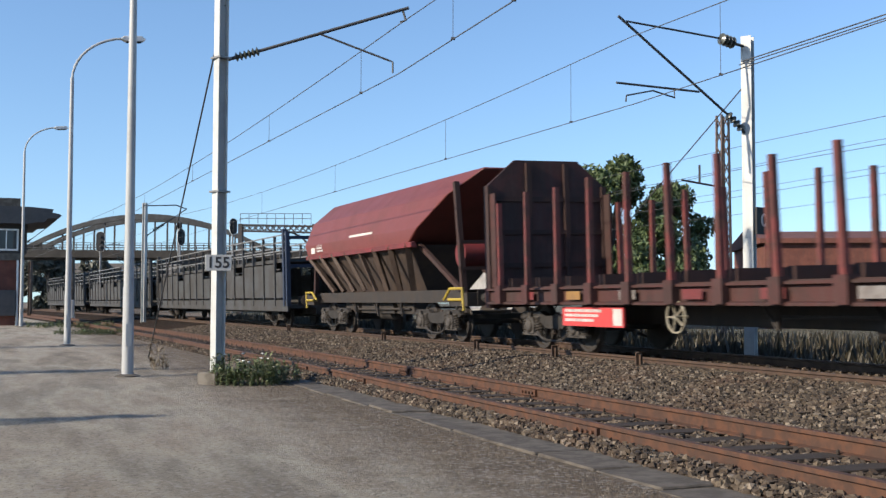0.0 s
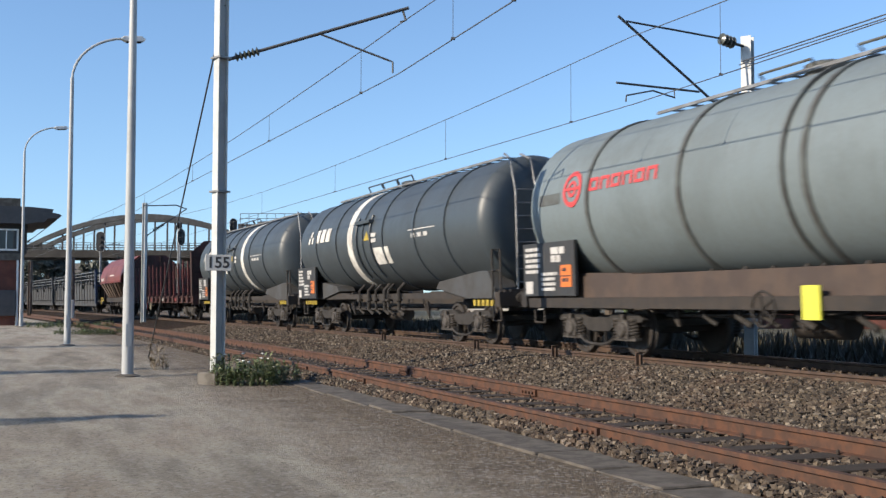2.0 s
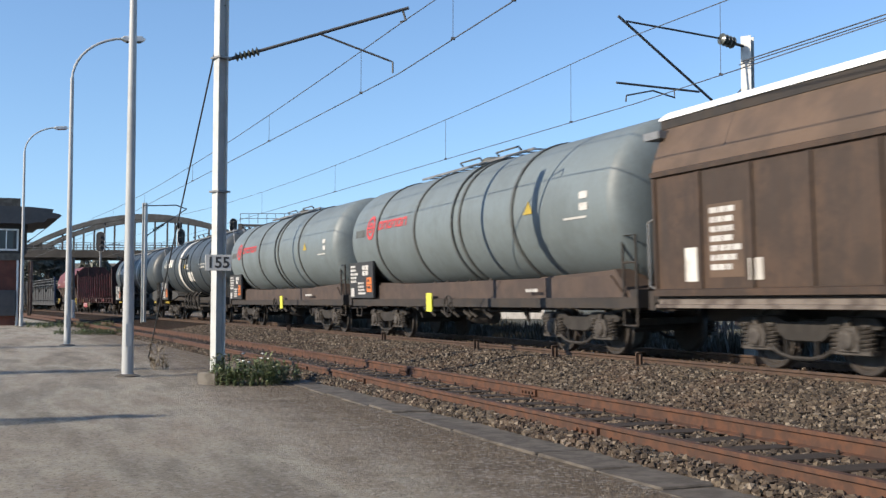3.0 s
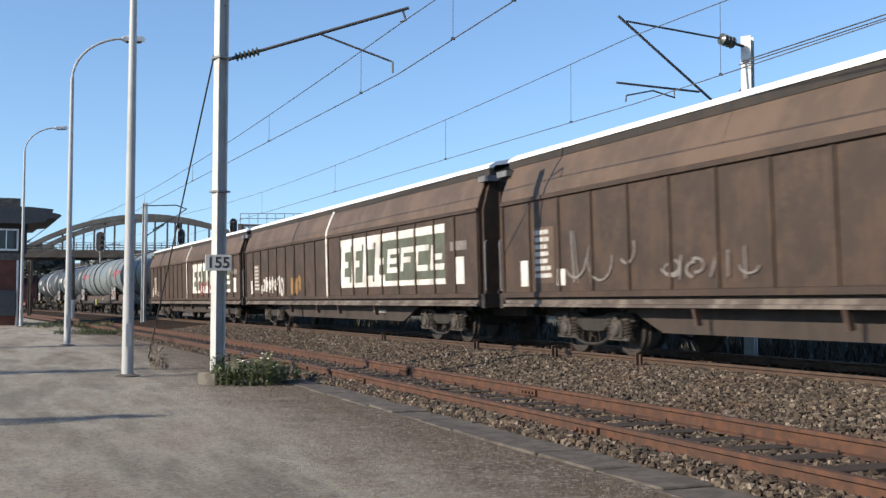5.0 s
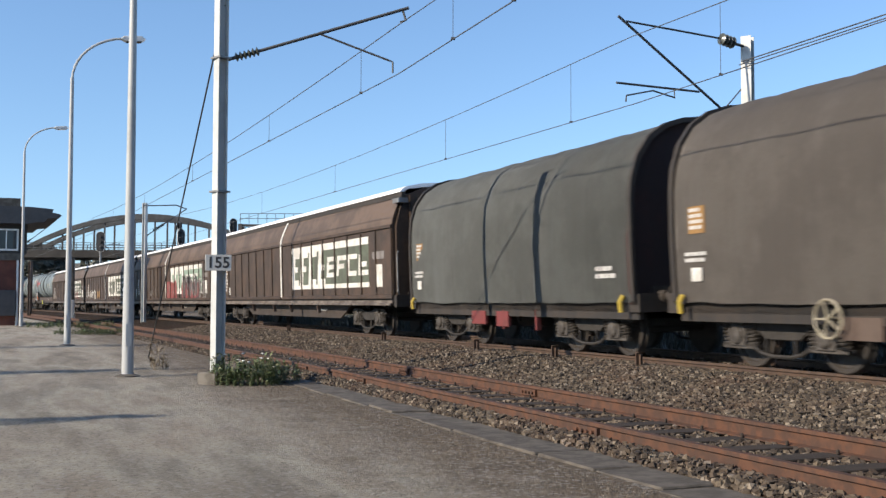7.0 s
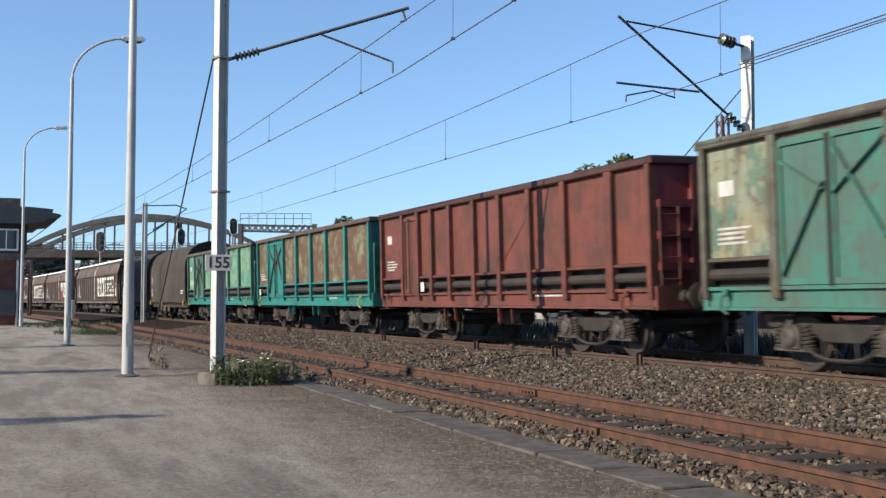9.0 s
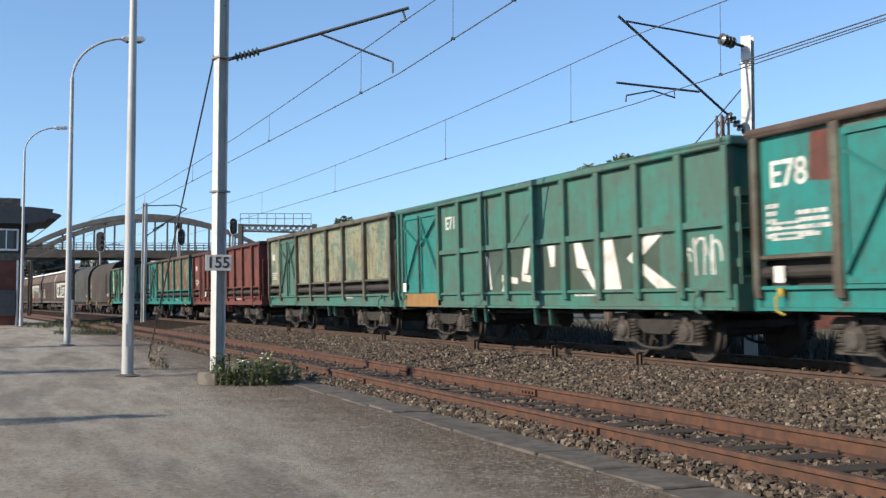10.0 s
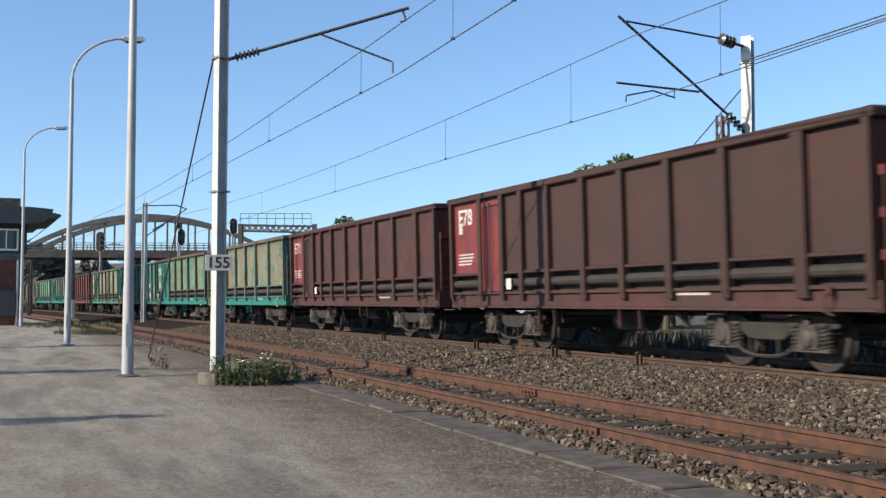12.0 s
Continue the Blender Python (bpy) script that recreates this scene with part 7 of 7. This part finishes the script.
# ---- car carrier ----
def car_carrier(q, L, seed, blue):
    h = L / 2
    w = wagon("car_carrier", q, L, "dark grey two-deck car carrier wagon with mesh sides")
    bm = B()
    box(bm, -h, h, -1.36, 1.36, 0.72, 0.86)
    box(bm, -h, h, -0.4, 0.4, 0.5, 0.72)
    part("lower_deck", bm, M["carrier"], w)
    bm = B()
    box(bm, -h + 0.3, h - 0.3, -1.34, 1.34, 2.35, 2.47)
    part("upper_deck", bm, M["carrier"], w)
    n = int(L / 1.5)
    for sd in (1, -1):
        bm = B()
        box(bm, -h, h, sd * 1.4 - 0.03, sd * 1.4 + 0.03, 0.62, 1.02)
        part("side_sill", bm, M["carrier"], w)
        for i in range(n):
            xa, xb = -h + L * i / n, -h + L * (i + 1) / n
            bm = B()
            box(bm, xa + 0.06, xb - 0.06, sd * 1.40 - 0.012, sd * 1.40 + 0.012, 1.10, 2.30 if i % 4 else 2.0)
            part("side_panel", bm, M["carrier"], w)
            bm = B()
            box(bm, xa - 0.05, xa + 0.05, sd * 1.42 - 0.04, sd * 1.42 + 0.04, 0.8, 3.3)
            part("post", bm, M["carrier"], w)
        bm = B()
        for z in (2.75, 3.05, 3.3):
            beam(bm, (-h, sd * 1.42, z), (h, sd * 1.42, z), 0.045)
        part("guard_rail", bm, M["galv"], w)
    for ex in (1, -1):
        mt = M["carrier_blue"] if blue and ex < 0 else M["carrier"]
        bm = B()
        for sd in (1, -1):
            box(bm, ex * (h - 0.45), ex * (h - 0.25), sd * 1.4 - 0.07, sd * 1.4 + 0.07, 0.8, 3.5)
            box(bm, ex * (h - 0.05), ex * (h + 0.1), sd * 1.4 - 0.07, sd * 1.4 + 0.07, 0.8, 3.4)
        for z in (2.2, 3.2):
            box(bm, ex * (h - 0.4), ex * (h - 0.28), -1.4, 1.4, z - 0.06, z + 0.06)
        part("end_frame", bm, mt, w, "dark blue end frame" if mt is M["carrier_blue"] else "")
    running_gear(w, L, (h - 3.0, -h + 3.0), buffer_z=0.98)
    return w


# ---- the train, from its front ----
car_carrier(184.9 + 27.4 + 28.6 + 28.6, 26.4, 1, False)
car_carrier(184.9 + 26.4 + 28.6, 26.4, 2, False)
car_carrier(184.9 + 26.4, 26.4, 3, True)
hopper_wagon(183.0)
stake_wagon(168.75)
tank_wagon(148.75, "dark grey tank wagon with a white band", True, 11)
tank_wagon(132.0, "dark grey tank wagon with a white band", True, 14)
tank_wagon(115.45, "pale grey-green tank wagon with red emblem", False, 17)
tank_wagon(99.65, "pale grey-green tank wagon with red emblem", False, 20)
van(84.0, "weathered brown sliding-wall van with white lettering shapes", 1, 1, ((-7.5, -3.0, 1.2, 1.9, 5, "graf_red", (0.08, 0.2)),))
van(61.3, "brown sliding-wall van with white lettering shapes and scrawl", 2, 1, ((5.2, 8.2, 1.2, 1.9, 7, "white", (0.06, 0.12)), (3.0, 4.2, 1.15, 1.8, 4, "amber", (0.1, 0.2))))
van(38.35, "brown sliding-wall van covered in red and grey graffiti", 3, 2,
    ((-0.25, -3.0, 1.10, 2.05, 3, "graf_red", None), (-0.3, -2.9, 1.15, 2.0, 4, "graf_grey", (0.03, 0.06)), (-4.3, -8.6, 1.12, 1.9, 6, "graf_red", None), (-4.4, -8.9, 1.12, 2.3, 9, "graf_black", (0.07, 0.14)),
     (-4.5, -10.0, 1.15, 2.1, 10, "graf_grey", (0.06, 0.12)), (8.4, 5.6, 1.2, 2.3, 3, "graf_grey", (0.035, 0.06)), (5.2, 2.6, 1.25, 1.7, 4, "graf_grey", (0.03, 0.05))))
van(15.25, "brown sliding-wall van with large white lettering shapes", 4, 1, ())
covered_wagon(-8.0, "covered wagon with a grey-green tarpaulin hood", M["tarp"], 3)
covered_wagon(-19.2, "covered wagon with a grey-brown tarpaulin hood", M["tarp_brown"], 6)
PITCH, E0 = 13.74, -29.8
open_wagon(E0, "bleached green open wagon with teal sill", M["sage"], M["pale_teal"], M["teal"], M["post_grey"], "A", seed=1)
open_wagon(E0 - PITCH, "teal open wagon with bleached rusty side panels", M["teal"], M["rusty"], M["teal"], M["rim_rust"], "A", seed=2)
open_wagon(E0 - PITCH * 2, "rusty red high-sided open wagon with crimson ends", M["rust_red"], M["rust_red"], M["rust_red"], M["red_brown"], "B", seed=3, ends=M["bright_red"])
open_wagon(E0 - PITCH * 3 - 0.4, "bleached beige-green open wagon with grey posts", M["post_grey"], M["bleached_grey"], M["sage"], M["post_grey"], "A", door_m=M["sage"], seed=4, ends=M["post_grey"])
green = open_wagon(E0 - PITCH * 4, "green open wagon with white scrawl and teal doors", M["sage"], M["sage"], M["sage"], M["sage"], "C", door_m=M["teal"], seed=5)
bright = open_wagon(E0 - PITCH * 5 - 0.3, "bright teal open wagon with bleached rusty panels", M["post_grey"], M["bleached_teal"], M["teal"], M["rim_rust"], "A", seed=6, door_m=M["teal"], ends=M["teal"], panel_list=[M["teal"]] + [M["bleached_teal"]] * 6)
open_wagon(E0 - PITCH * 6, "bleached pale open wagon with rust runs and teal sill", M["post_green"], M["bleached"], M["teal"], M["post_grey"], "A", seed=7, door_m=M["sage"], ends=M["teal"])
red_end = open_wagon(E0 - PITCH * 7, "dark red-brown open wagon with red ends", M["red_brown"], M["red_brown"], M["red_brown"], M["red_brown"], "B", door_m=M["red_brown"], seed=8, ends=M["bright_red"], panel_list=[M["bright_red"]] + [M["red_brown"]] * 9)
red_corner = open_wagon(E0 - PITCH * 8, "dark brown open wagon with faded red corner", M["dark_brown"], M["dark_brown"], M["red_brown"], M["dark_brown"], "B", door_m=M["bright_red"], seed=9, ends=M["bright_red"], panel_list=[M["bright_red"]] + [M["dark_brown"]] * 9)
open_wagon(E0 - PITCH * 9, "dark brown open wagon", M["dark_brown"], M["dark_brown"], M["red_brown"], M["dark_brown"], "B", seed=11)
gb = B()
box(gb, -4.9, 1.7, 1.3205, 1.3225, 1.16, 2.02)
part("paint_band", gb, M["dark_green"], green, "dark green painted band")
for pts in (((-3.2, 1.16), (-3.75, 1.16), (-3.5, 2.02), (-3.1, 2.02)), ((-3.95, 1.66), (-4.3, 1.62), (-5.0, 2.02), (-4.55, 2.02)),
            ((-3.95, 1.66), (-4.8, 1.16), (-5.3, 1.16), (-4.3, 1.62)), ((-2.3, 1.55), (-2.75, 1.5), (-2.45, 2.0), (-2.2, 2.0)),
            ((-2.45, 1.5), (-2.85, 1.16), (-3.0, 1.16), (-2.75, 1.5)), ((0.8, 1.16), (0.62, 1.16), (0.35, 2.0), (0.55, 2.0)),
            ((0.8, 1.5), (0.1, 1.42), (0.1, 1.3), (0.8, 1.36)), ((-0.25, 2.0), (-0.5, 2.0), (-0.35, 1.5), (-0.1, 1.5)),
            ((-0.1, 1.5), (-0.7, 1.42), (-0.75, 1.3), (-0.1, 1.36)), ((-1.2, 2.0), (-1.5, 2.0), (-1.45, 1.6), (-1.3, 1.6)), ((1.55, 1.9), (1.45, 1.9), (1.3, 1.2), (1.38, 1.2))):
    gb = B()
    flat(gb, pts, 1.3235, 0.003)
    part("graffiti_stroke", gb, M["white"], green, "white spray-painted angular stroke")
gb = B()
strokes(gb, 1.3235, -6.5, -5.4, 1.3, 1.9, 3, 78, (0.03, 0.05))
part("graffiti", gb, M["white_ink"], green, "thin pale scrawl")
gb = B()
box(gb, 4.1, 6.3, 1.395, 1.402, 0.84, 1.15)
part("sill_patch", gb, M["amber"], green, "orange patch on the sill")


for w, text, xx, zz, size in ((bright, "E78", 5.75, 2.62, 0.5), (red_end, "E71", 5.75, 2.72, 0.5), (red_corner, "E78", 5.7, 2.78, 0.5), (green, "E71", 3.45, 2.72, 0.4)):
    let = lettering("class_letters", text, size, pose(xx, 1.3235, zz, 90, 0, 180), w, "white painted letters")
    let.data.materials[0] = M["white"]
gb = B()
flat(gb, [(5.35, 2.5), (4.86, 2.45), (4.86, 3.1), (5.3, 3.12)], 1.3215, 0.002)
part("rust_patch", gb, M["rust_red"], bright, "large patch of bare rust")
gb = B()
for k, (q0, q1) in enumerate(((6.2, 5.85), (5.6, 4.95))):
    bars(gb, q0, q1, 1.75, 2.25 - 0.12 * k, 5 - k, 91 + k, 1.3225, 1.3255, h=0.6)
part("markings", gb, M["white_ink"], bright, "rows of small white lettering")

# ---- the train's run ----
# slight unevenness of the run, in metres
SURGE = {0.5: -0.7, 2.5: -0.1, 3.0: 1.0, 5.0: 0.4, 5.5: -0.4, 6.5: -0.7, 9.0: -0.35, 9.5: -0.5, 10.0: -0.1, 10.5: -0.6, 11.5: -0.75, 12.0: -0.5}


def run(t):
    return 25.9024 * (t - 6) + 0.00691 * (t - 6) ** 2 + SURGE.get(t, 0.0)


def motions():
    times = [0.5 * i for i in range(25)]
    for w, q, length in WAGONS:
        rows = []
        for t in times:
            s = q + run(t)
            a, b = length * 0.32, -length * 0.32
            xa, ya, _ = line(s + a)
            xb, yb, _ = line(s + b)
            head = math.atan2(ya - yb, xa - xb)
            tilt = Matrix.Rotation(head, 4, "Z") @ Matrix.Rotation(-CANT, 4, "X")
            rows.append((t, Matrix.Translation(((xa + xb) / 2, (ya + yb) / 2, 0)) @ tilt))
        walk(w, rows)


motions()
